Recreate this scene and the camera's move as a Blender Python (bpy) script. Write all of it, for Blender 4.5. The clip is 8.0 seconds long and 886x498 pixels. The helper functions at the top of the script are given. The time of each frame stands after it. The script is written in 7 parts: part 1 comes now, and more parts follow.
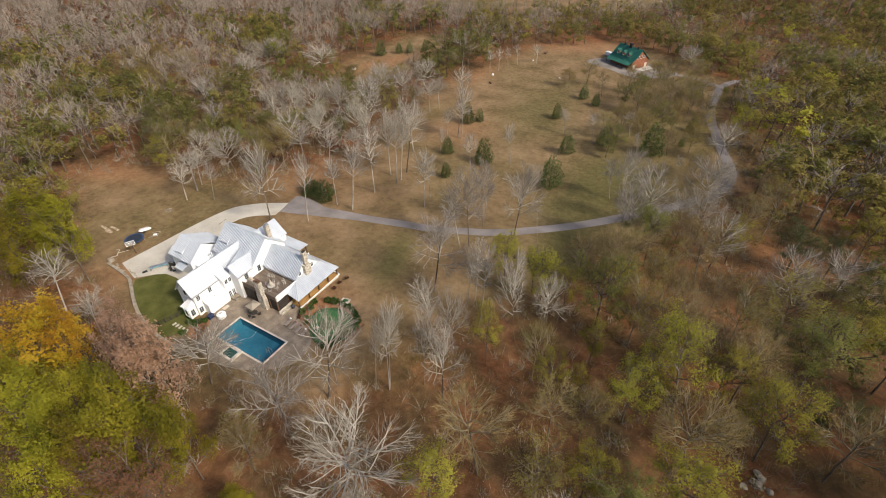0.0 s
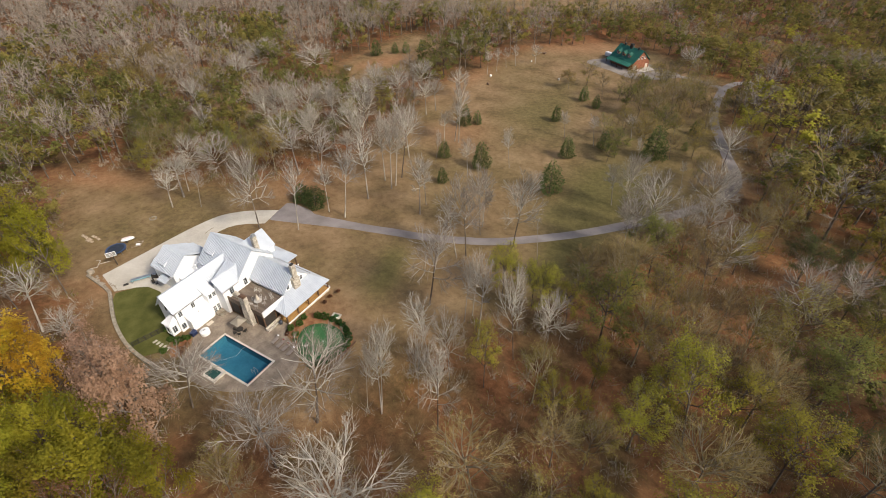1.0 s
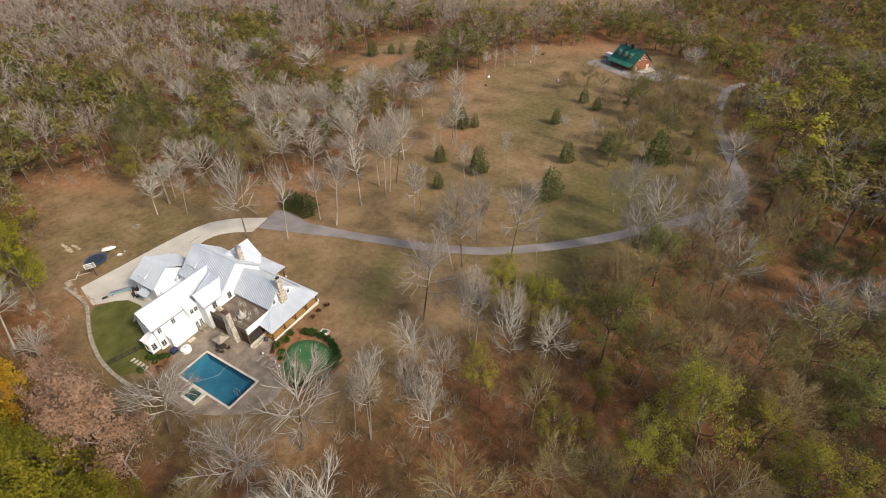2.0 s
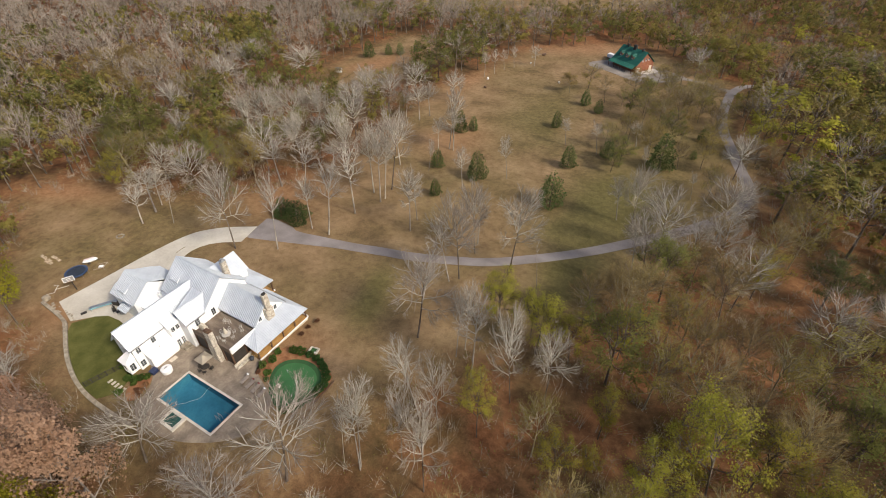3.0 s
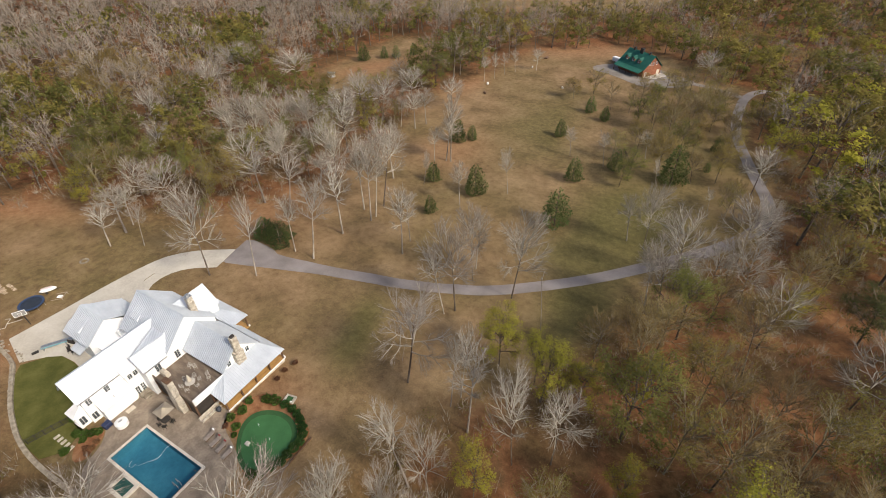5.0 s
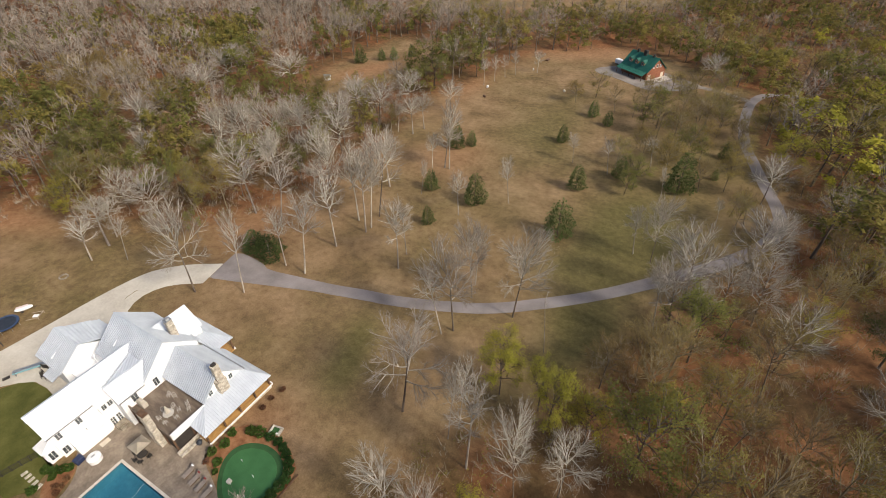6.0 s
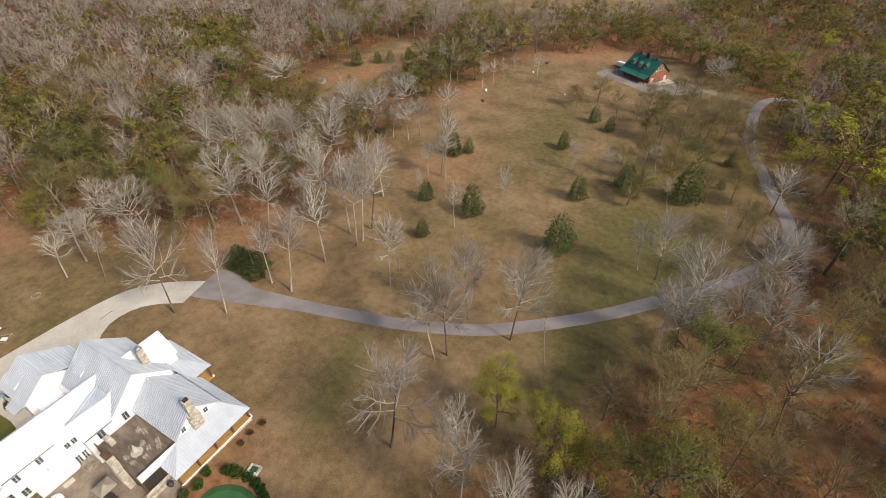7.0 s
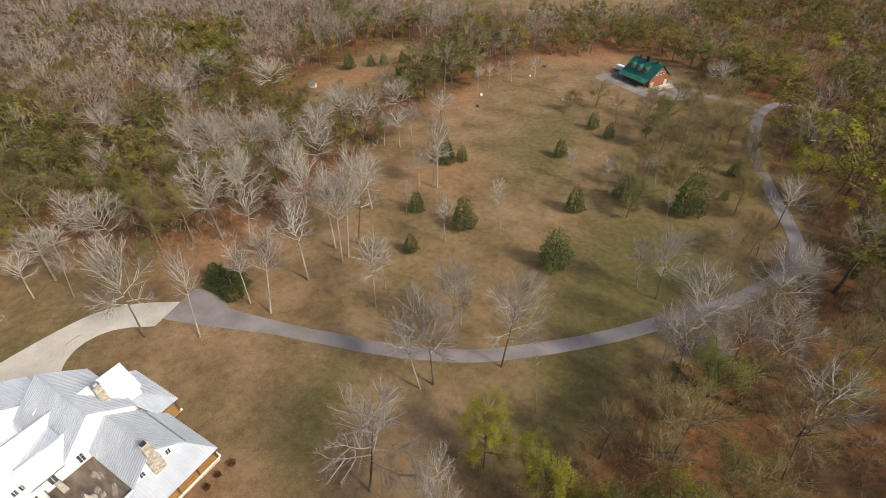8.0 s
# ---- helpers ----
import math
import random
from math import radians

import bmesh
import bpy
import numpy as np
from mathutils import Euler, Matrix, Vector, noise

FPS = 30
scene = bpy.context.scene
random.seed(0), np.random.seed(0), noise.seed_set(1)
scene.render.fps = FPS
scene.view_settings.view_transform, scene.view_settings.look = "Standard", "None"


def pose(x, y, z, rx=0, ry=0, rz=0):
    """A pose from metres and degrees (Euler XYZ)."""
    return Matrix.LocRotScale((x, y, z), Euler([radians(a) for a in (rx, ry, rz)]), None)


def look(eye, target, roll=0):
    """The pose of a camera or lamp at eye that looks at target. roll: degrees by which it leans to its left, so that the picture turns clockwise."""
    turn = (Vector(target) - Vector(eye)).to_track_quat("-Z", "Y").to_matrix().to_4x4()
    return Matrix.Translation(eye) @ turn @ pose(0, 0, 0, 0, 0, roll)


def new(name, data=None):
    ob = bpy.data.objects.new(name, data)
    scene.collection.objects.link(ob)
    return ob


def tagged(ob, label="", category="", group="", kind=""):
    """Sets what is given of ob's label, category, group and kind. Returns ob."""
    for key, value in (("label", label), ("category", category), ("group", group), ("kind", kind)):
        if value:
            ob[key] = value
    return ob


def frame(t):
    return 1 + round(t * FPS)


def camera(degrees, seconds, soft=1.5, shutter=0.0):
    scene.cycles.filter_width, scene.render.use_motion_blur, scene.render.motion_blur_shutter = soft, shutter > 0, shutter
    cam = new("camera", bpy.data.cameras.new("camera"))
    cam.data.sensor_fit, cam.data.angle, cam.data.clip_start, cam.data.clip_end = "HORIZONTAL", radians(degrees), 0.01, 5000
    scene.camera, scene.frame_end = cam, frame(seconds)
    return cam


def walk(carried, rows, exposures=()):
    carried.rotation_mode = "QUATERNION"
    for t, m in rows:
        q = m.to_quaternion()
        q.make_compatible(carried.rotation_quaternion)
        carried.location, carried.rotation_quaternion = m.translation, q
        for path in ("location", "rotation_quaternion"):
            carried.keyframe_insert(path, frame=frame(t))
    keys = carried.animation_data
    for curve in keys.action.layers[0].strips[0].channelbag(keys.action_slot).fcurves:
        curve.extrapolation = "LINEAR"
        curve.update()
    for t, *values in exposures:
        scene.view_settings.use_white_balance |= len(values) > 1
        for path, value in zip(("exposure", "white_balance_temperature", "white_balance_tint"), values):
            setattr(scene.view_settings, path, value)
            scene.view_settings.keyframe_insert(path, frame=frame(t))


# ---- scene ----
cam = camera(84.0, 8.0, soft=0.9)
PATH = [
    (0.0, (69.02, -36.71, 69.75), (28.20, 30.21, 7.67), -0.92),
    (0.5, (67.67, -34.32, 69.36), (27.12, 32.67, 7.17), -0.79),
    (1.0, (66.56, -31.93, 68.81), (26.22, 35.14, 6.56), -0.72),
    (2.5, (63.83, -24.62, 67.23), (23.67, 42.46, 4.88), -0.66),
    (3.0, (62.79, -22.18, 66.74), (22.62, 44.87, 4.37), -0.68),
    (3.5, (61.74, -19.65, 66.24), (21.40, 47.31, 3.88), -0.70),
    (4.0, (60.63, -17.06, 65.81), (20.29, 49.89, 3.44), -0.71),
    (4.5, (59.43, -14.58, 65.28), (19.15, 52.44, 2.94), -0.72),
    (6.0, (55.56, -6.89, 64.14), (15.39, 60.10, 1.71), -0.69),
    (6.5, (54.40, -4.10, 63.77), (14.24, 62.89, 1.32), -0.68),
    (7.0, (53.42, -1.00, 63.50), (13.26, 65.94, 1.00), -0.68),
    (7.5, (52.72, 2.24, 63.25), (12.54, 69.17, 0.75), -0.70),
    (8.0, (52.09, 5.58, 62.92), (11.93, 72.49, 0.40), -0.72),
]
walk(cam, [(t, look(eye, target, roll)) for t, eye, target, roll in PATH])

# ---- light: veiled autumn sun from +x, soft sky ----
SUN_ELEV, SUN_AZ = 40.0, -6.0  # degrees; azimuth counted from +x towards +y
world = bpy.data.worlds.new("sky")
scene.world = world
world.use_nodes = True
wn = world.node_tree.nodes
wn.clear()
sky = wn.new("ShaderNodeTexSky")
sky.sky_type = "NISHITA"
sky.sun_disc = False
sky.sun_elevation = radians(SUN_ELEV)
sky.sun_rotation = radians(90 - SUN_AZ)
sky.air_density, sky.dust_density, sky.ozone_density = 1.0, 4.0, 1.0
bg = wn.new("ShaderNodeBackground")
bg.inputs["Strength"].default_value = 0.135
wo = wn.new("ShaderNodeOutputWorld")
world.node_tree.links.new(sky.outputs[0], bg.inputs[0])
world.node_tree.links.new(bg.outputs[0], wo.inputs[0])
sun = new("sun", bpy.data.lights.new("sun", "SUN"))
sun.data.energy, sun.data.angle, sun.data.color = 3.2, radians(9.0), (1.0, 0.9, 0.75)
sun_way = Vector((math.cos(radians(SUN_AZ)) * math.cos(radians(SUN_ELEV)), math.sin(radians(SUN_AZ)) * math.cos(radians(SUN_ELEV)), math.sin(radians(SUN_ELEV))))
sun.matrix_world = look(sun_way * 300, (0, 0, 0))
scene.view_settings.exposure = 0.1


# ---- materials ----
def mat(name, colours, rough=0.8, metal=0.0, scale=1.0, fine=12.0, bump=0.15, island=0.0, obj=0.0, stretch=(1, 1, 1), trans=0.0, spec=0.5):
    """Colours mixed by noise at two scales, with grain in the relief; island and obj: how far single pieces differ in value."""
    m = bpy.data.materials.new(name)
    m.use_nodes = True
    nt = m.node_tree
    nt.nodes.clear()
    N, L = nt.nodes.new, nt.links.new
    out, b = N("ShaderNodeOutputMaterial"), N("ShaderNodeBsdfPrincipled")
    geo, mp = N("ShaderNodeNewGeometry"), N("ShaderNodeMapping")
    mp.inputs["Scale"].default_value = stretch
    L(geo.outputs["Position"], mp.inputs["Vector"])
    n1, n2 = N("ShaderNodeTexNoise"), N("ShaderNodeTexNoise")
    n1.inputs["Scale"].default_value, n1.inputs["Detail"].default_value = scale, 5
    n2.inputs["Scale"].default_value, n2.inputs["Detail"].default_value = fine, 4
    L(mp.outputs[0], n1.inputs["Vector"])
    L(mp.outputs[0], n2.inputs["Vector"])
    mixn = N("ShaderNodeMath")
    mixn.operation = "MULTIPLY_ADD"
    mixn.inputs[1].default_value = 0.35
    L(n2.outputs[0], mixn.inputs[0])
    sub = N("ShaderNodeMath")
    sub.operation = "SUBTRACT"
    sub.inputs[1].default_value = 0.175
    L(n1.outputs[0], sub.inputs[0])
    L(sub.outputs[0], mixn.inputs[2])
    ramp = N("ShaderNodeValToRGB")
    els = ramp.color_ramp.elements
    for i, c in enumerate(colours):
        at = 0.3 + 0.4 * i / max(1, len(colours) - 1)
        e = els[i] if i < 2 else els.new(at)
        e.position = at
        e.color = (*c, 1)
    if len(colours) > 2:
        for i, c in enumerate(colours):
            els[i].position = 0.3 + 0.4 * i / (len(colours) - 1)
            els[i].color = (*c, 1)
    L(mixn.outputs[0], ramp.inputs[0])
    col = ramp.outputs[0]
    if island or obj:
        hsv = N("ShaderNodeHueSaturation")
        add = None
        for src, amount in (("island", island), ("obj", obj)):
            if not amount:
                continue
            o = geo.outputs["Random Per Island"] if src == "island" else N("ShaderNodeObjectInfo").outputs["Random"]
            mr = N("ShaderNodeMapRange")
            mr.inputs["To Min"].default_value, mr.inputs["To Max"].default_value = 1 - amount, 1 + amount
            L(o, mr.inputs["Value"])
            if add is None:
                add = mr.outputs[0]
            else:
                mm = N("ShaderNodeMath")
                mm.operation = "MULTIPLY"
                L(add, mm.inputs[0])
                L(mr.outputs[0], mm.inputs[1])
                add = mm.outputs[0]
        if island:
            # trees joined into one mesh carry their own value as an attribute
            own, one = N("ShaderNodeAttribute"), N("ShaderNodeMath")
            own.attribute_name, one.operation = "tree_value", "MULTIPLY_ADD"
            L(own.outputs["Fac"], one.inputs[0])
            L(add, one.inputs[1])
            L(add, one.inputs[2])
            add = one.outputs[0]
        L(add, hsv.inputs["Value"])
        if obj:
            hm = N("ShaderNodeMapRange")
            hm.inputs["To Min"].default_value, hm.inputs["To Max"].default_value = 0.5 - obj * 0.06, 0.5 + obj * 0.06
            L(N("ShaderNodeObjectInfo").outputs["Random"], hm.inputs["Value"])
            L(hm.outputs[0], hsv.inputs["Hue"])
        L(col, hsv.inputs["Color"])
        col = hsv.outputs[0]
    L(col, b.inputs["Base Color"])
    b.inputs["Roughness"].default_value, b.inputs["Metallic"].default_value = rough, metal
    b.inputs["Specular IOR Level"].default_value = spec
    if bump:
        bp = N("ShaderNodeBump")
        bp.inputs["Strength"].default_value, bp.inputs["Distance"].default_value = bump, 0.05
        L(n2.outputs[0], bp.inputs["Height"])
        L(bp.outputs[0], b.inputs["Normal"])
    if trans:
        tr, ms = N("ShaderNodeBsdfTranslucent"), N("ShaderNodeMixShader")
        L(col, tr.inputs["Color"])
        ms.inputs[0].default_value = trans
        L(b.outputs[0], ms.inputs[1])
        L(tr.outputs[0], ms.inputs[2])
        L(ms.outputs[0], out.inputs[0])
    else:
        L(b.outputs[0], out.inputs[0])
    return m


def leafy(name, colours, obj=0.18):
    return mat(name, colours, rough=0.75, scale=0.22, fine=1.2, bump=0, island=0.12, obj=obj, trans=0.46, spec=0.1)


M_BARK = mat("pale_bark", [(0.2, 0.17, 0.145), (0.33, 0.29, 0.25), (0.45, 0.41, 0.36)], rough=0.95, scale=0.25, fine=4, bump=0.3, obj=0.22, spec=0.1)
M_BARK_DARK = mat("dark_bark", [(0.085, 0.065, 0.052), (0.14, 0.112, 0.09), (0.22, 0.18, 0.145)], rough=0.95, scale=0.4, fine=6, bump=0.3, obj=0.2, spec=0.1)
M_TWIG = mat("twigs", [(0.195, 0.165, 0.133), (0.285, 0.247, 0.203), (0.4, 0.353, 0.295)], rough=0.95, scale=0.12, fine=3, bump=0, island=0.25, obj=0.2, spec=0.1)
M_LIMB = mat("pale_limbs", [(0.33, 0.3, 0.255), (0.45, 0.417, 0.362), (0.57, 0.535, 0.475)], rough=0.9, scale=0.3, fine=4, bump=0.1, obj=0.25, spec=0.15)
M_TWIG_FAR = mat("far_twigs", [(0.25, 0.214, 0.178), (0.315, 0.273, 0.228), (0.385, 0.338, 0.285)], rough=0.95, scale=0.06, fine=0.5, bump=0, island=0.15, spec=0.1)
M_TWIG_BROWN = mat("brown_twigs", [(0.165, 0.118, 0.05), (0.25, 0.185, 0.08), (0.35, 0.27, 0.125)], rough=0.95, scale=0.12, fine=2, bump=0, island=0.25, obj=0.2, spec=0.1)
M_BARK_BROWN = mat("brown_limbs", [(0.15, 0.12, 0.08), (0.23, 0.19, 0.13), (0.33, 0.28, 0.2)], rough=0.95, scale=0.3, fine=4, bump=0.2, obj=0.2, spec=0.1)
LEAF = {
    "lime": leafy("lime_leaves", [(0.19, 0.175, 0.03), (0.285, 0.258, 0.04), (0.37, 0.332, 0.055)]),
    "gold": leafy("yellow_green_leaves", [(0.125, 0.12, 0.015), (0.215, 0.192, 0.02), (0.32, 0.27, 0.028)], 0.25),
    "orange": leafy("orange_leaves", [(0.3, 0.22, 0.02), (0.44, 0.26, 0.025), (0.5, 0.33, 0.04)]),
    "rust": leafy("rust_leaves", [(0.16, 0.085, 0.047), (0.23, 0.12, 0.066), (0.28, 0.165, 0.1)]),
    "tan": leafy("tan_leaves", [(0.34, 0.215, 0.14), (0.43, 0.285, 0.19), (0.5, 0.345, 0.24)]),
    "amber": leafy("amber_leaves", [(0.195, 0.147, 0.052), (0.275, 0.207, 0.071), (0.345, 0.265, 0.098)]),
    "olive": leafy("olive_leaves", [(0.155, 0.133, 0.038), (0.228, 0.195, 0.054), (0.3, 0.258, 0.075)]),
    "green": leafy("green_leaves", [(0.115, 0.118, 0.034), (0.172, 0.172, 0.048), (0.235, 0.23, 0.068)]),
    "dark": leafy("dark_leaves", [(0.05, 0.062, 0.024), (0.08, 0.092, 0.032), (0.12, 0.13, 0.045)]),
    "cedar": leafy("cedar_sprays", [(0.06, 0.085, 0.03), (0.105, 0.138, 0.046), (0.16, 0.188, 0.065)]),
    "garden": leafy("garden_shrub_leaves", [(0.055, 0.1, 0.022), (0.095, 0.155, 0.035), (0.145, 0.205, 0.055)]),
    "hedge": leafy("hedge_leaves", [(0.035, 0.075, 0.02), (0.065, 0.12, 0.033), (0.11, 0.165, 0.05)]),
}
M_WHITE = mat("white_siding", [(0.82, 0.835, 0.85), (0.88, 0.895, 0.91)], rough=0.6, scale=0.7, fine=9, bump=0.05)
M_ROOF = mat("ribbed_metal_roof", [(0.47, 0.513, 0.575), (0.56, 0.603, 0.66)], rough=0.42, metal=0.25, scale=0.5, fine=3, bump=0.03)
M_TRIM = mat("white_trim", [(0.8, 0.81, 0.82), (0.86, 0.87, 0.88)], rough=0.5, scale=1, fine=9, bump=0.02)
M_GLASS = mat("dark_window_glass", [(0.035, 0.045, 0.055), (0.07, 0.08, 0.09)], rough=0.08, scale=0.6, fine=2, bump=0)
M_STONE = mat("cream_stone", [(0.36, 0.315, 0.255), (0.49, 0.445, 0.375), (0.64, 0.6, 0.52)], rough=0.9, scale=2.2, fine=14, bump=0.5, island=0.25)
M_DARK = mat("dark_screen", [(0.025, 0.022, 0.02), (0.05, 0.042, 0.036)], rough=0.7, scale=1, fine=8, bump=0.05)
M_WOOD = mat("stained_wood", [(0.28, 0.15, 0.05), (0.42, 0.24, 0.08), (0.5, 0.3, 0.11)], rough=0.6, scale=1.2, fine=10, bump=0.1, stretch=(6, 0.6, 1))
M_POST = mat("brown_timber", [(0.09, 0.05, 0.03), (0.16, 0.09, 0.05)], rough=0.7, scale=2, fine=12, bump=0.1)
M_DECK = mat("weathered_decking", [(0.105, 0.078, 0.058), (0.155, 0.118, 0.088), (0.21, 0.168, 0.13)], rough=0.85, scale=0.5, fine=5, bump=0.15, stretch=(1, 4, 1))
M_PATIO = mat("stamped_patio_concrete", [(0.165, 0.13, 0.1), (0.25, 0.2, 0.152), (0.345, 0.285, 0.215)], rough=0.85, scale=0.5, fine=3.5, bump=0.25)
M_CONC = mat("pale_concrete", [(0.42, 0.38, 0.32), (0.52, 0.48, 0.41), (0.6, 0.56, 0.49)], rough=0.9, scale=0.18, fine=2.5, bump=0.1)
M_ASPH = mat("worn_asphalt", [(0.175, 0.152, 0.145), (0.23, 0.203, 0.196), (0.28, 0.25, 0.242)], rough=0.92, scale=0.2, fine=4, bump=0.15)
M_COPING = mat("pool_coping", [(0.5, 0.46, 0.4), (0.62, 0.58, 0.51)], rough=0.8, scale=1, fine=8, bump=0.1, island=0.12)
M_POOL = mat("pool_plaster", [(0.05, 0.19, 0.265), (0.07, 0.24, 0.32), (0.1, 0.29, 0.37)], rough=0.7, scale=0.3, fine=2, bump=0)
M_LAWN = mat("mown_lawn", [(0.07, 0.074, 0.02), (0.098, 0.1, 0.028), (0.13, 0.127, 0.04)], rough=0.95, scale=0.35, fine=5, bump=0.4, spec=0.1)
M_GREEN = mat("putting_turf", [(0.03, 0.115, 0.035), (0.045, 0.15, 0.05)], rough=0.9, scale=0.5, fine=6, bump=0.1)
M_FRINGE = mat("turf_fringe", [(0.022, 0.075, 0.022), (0.035, 0.1, 0.03)], rough=0.95, scale=1, fine=8, bump=0.3)
M_MULCH = mat("pine_straw_bed", [(0.17, 0.075, 0.035), (0.27, 0.13, 0.065), (0.34, 0.19, 0.1)], rough=0.95, scale=0.7, fine=6, bump=0.5, spec=0.1)
M_WALL = mat("fieldstone", [(0.17, 0.14, 0.105), (0.25, 0.215, 0.165), (0.34, 0.3, 0.24)], rough=0.95, scale=1.5, fine=8, bump=0.5, island=0.3)
M_GRAVEL = mat("gravel", [(0.17, 0.145, 0.125), (0.23, 0.2, 0.175), (0.3, 0.265, 0.235)], rough=0.95, scale=0.2, fine=4, bump=0.3)
M_TEALROOF = mat("green_metal_roof", [(0.012, 0.1, 0.075), (0.02, 0.135, 0.1)], rough=0.4, metal=0.1, scale=0.4, fine=4, bump=0.03)
M_BARN = mat("red_brown_log", [(0.16, 0.055, 0.03), (0.25, 0.09, 0.045), (0.31, 0.13, 0.07)], rough=0.8, scale=0.8, fine=6, bump=0.2, stretch=(1, 1, 5))
M_BLUE = mat("blue_vinyl", [(0.03, 0.05, 0.105), (0.05, 0.08, 0.155)], rough=0.5, scale=2, fine=8, bump=0.05)
M_BLACK = mat("black_mesh", [(0.018, 0.024, 0.036), (0.036, 0.044, 0.062)], rough=0.6, scale=2, fine=10, bump=0.05)
M_STEEL = mat("grey_steel", [(0.35, 0.36, 0.37), (0.5, 0.51, 0.52)], rough=0.4, metal=0.7, scale=3, fine=10, bump=0.02)
M_CANVAS = mat("beige_canvas", [(0.6, 0.54, 0.45), (0.7, 0.64, 0.54)], rough=0.85, scale=1.5, fine=10, bump=0.1, trans=0.25)
M_LOG = mat("cut_firewood", [(0.24, 0.18, 0.125), (0.38, 0.3, 0.215), (0.5, 0.42, 0.32)], rough=0.9, scale=2, fine=9, bump=0.3, island=0.3)
M_TEAL = mat("pale_teal_plastic", [(0.2, 0.42, 0.46), (0.28, 0.52, 0.56)], rough=0.5, scale=2, fine=8, bump=0.02)
M_IRON = mat("cast_iron_furniture", [(0.45, 0.42, 0.38), (0.58, 0.55, 0.5)], rough=0.6, metal=0.1, scale=3, fine=9, bump=0.05)


# ---- mesh helpers ----
def empty(name, at=(0, 0, 0), label="", category="", group="", kind="", rz=0.0):
    ob = new(name)
    ob.empty_display_size = 0.3
    ob.matrix_world = pose(*at, 0, 0, rz)
    return tagged(ob, label, category, group, kind)


def finish(name, bm, material, parent=None, label="", category="", group="", kind="", smooth=False):
    me = bpy.data.meshes.new(name)
    bm.normal_update()
    bm.to_mesh(me)
    bm.free()
    me.materials.append(material)
    if smooth:
        me.polygons.foreach_set("use_smooth", [True] * len(me.polygons))
    ob = new(name, me)
    if parent:
        ob.parent = parent
    return tagged(ob, label, category, group, kind)


def part(name, bm, material, parent, label="", smooth=False):
    return finish(name, bm, material, parent, label, smooth=smooth)


def box(bm, x0, y0, z0, x1, y1, z1, bevel=0.0):
    r = bmesh.ops.create_cube(bm, size=1.0, matrix=Matrix.LocRotScale(((x0 + x1) / 2, (y0 + y1) / 2, (z0 + z1) / 2), None, (abs(x1 - x0), abs(y1 - y0), abs(z1 - z0))))
    if bevel:
        es = list({e for v in r["verts"] for e in v.link_edges})
        bmesh.ops.bevel(bm, geom=es, offset=bevel, segments=1, affect="EDGES")
    return bm


def boxes(*dims, bevel=0.0):
    bm = bmesh.new()
    for d in dims:
        box(bm, *d, bevel=bevel)
    return bm


def rod(bm, a, b, r, sides=6, r2=None):
    a, b = Vector(a), Vector(b)
    m = Matrix.Translation((a + b) / 2) @ (b - a).to_track_quat("Z", "Y").to_matrix().to_4x4()
    bmesh.ops.create_cone(bm, cap_ends=True, segments=sides, radius1=r, radius2=r if r2 is None else r2, depth=(b - a).length, matrix=m)
    return bm


def slab(bm, pts, z_top, z_bot):
    """A plate over a plan outline; heights are numbers or functions of x, y."""
    top = z_top if callable(z_top) else (lambda x, y: z_top)
    low = z_bot if callable(z_bot) else (lambda x, y: z_bot)
    if sum(a[0] * b[1] - b[0] * a[1] for a, b in zip(pts, pts[1:] + pts[:1])) < 0:
        pts = pts[::-1]
    up = [bm.verts.new((x, y, top(x, y))) for x, y in pts]
    dn = [bm.verts.new((x, y, low(x, y))) for x, y in pts]
    n = len(pts)
    f = bm.faces.new(up)
    g = bm.faces.new(dn[::-1])
    for i in range(n):
        bm.faces.new((up[i], dn[i], dn[(i + 1) % n], up[(i + 1) % n]))
    bmesh.ops.triangulate(bm, faces=[f, g])
    return bm


def round_outline(pts, times=2):
    """Corner cutting: a smooth closed outline from a few plan corners."""
    for _ in range(times):
        pts = [q for a, b in zip(pts, pts[1:] + pts[:1]) for q in ((a[0] * 0.75 + b[0] * 0.25, a[1] * 0.75 + b[1] * 0.25), (a[0] * 0.25 + b[0] * 0.75, a[1] * 0.25 + b[1] * 0.75))]
    return pts


def smooth_line(pts, times=3):
    for _ in range(times):
        mid = [q for a, b in zip(pts, pts[1:]) for q in ((a[0] * 0.75 + b[0] * 0.25, a[1] * 0.75 + b[1] * 0.25), (a[0] * 0.25 + b[0] * 0.75, a[1] * 0.25 + b[1] * 0.75))]
        pts = [pts[0]] + mid[1:-1] + [pts[-1]]
    return pts


def tri_mesh(name, verts, tris, material, parent=None, label="", category="", group="", kind="", value=None):
    """A mesh from numpy arrays of corners and triangles."""
    me = bpy.data.meshes.new(name)
    me.vertices.add(len(verts))
    me.vertices.foreach_set("co", np.asarray(verts, np.float32).ravel())
    me.loops.add(len(tris) * 3)
    me.loops.foreach_set("vertex_index", np.asarray(tris, np.int32).ravel())
    me.polygons.add(len(tris))
    me.polygons.foreach_set("loop_start", np.arange(0, len(tris) * 3, 3, dtype=np.int32))
    me.polygons.foreach_set("loop_total", np.full(len(tris), 3, np.int32))
    me.materials.append(material)
    me.update(calc_edges=True)
    if value is not None:
        me.attributes.new("tree_value", "FLOAT", "POINT").data.foreach_set("value", np.asarray(value, np.float32))
    ob = new(name, me)
    if parent:
        ob.parent = parent
    return tagged(ob, label, category, group, kind)


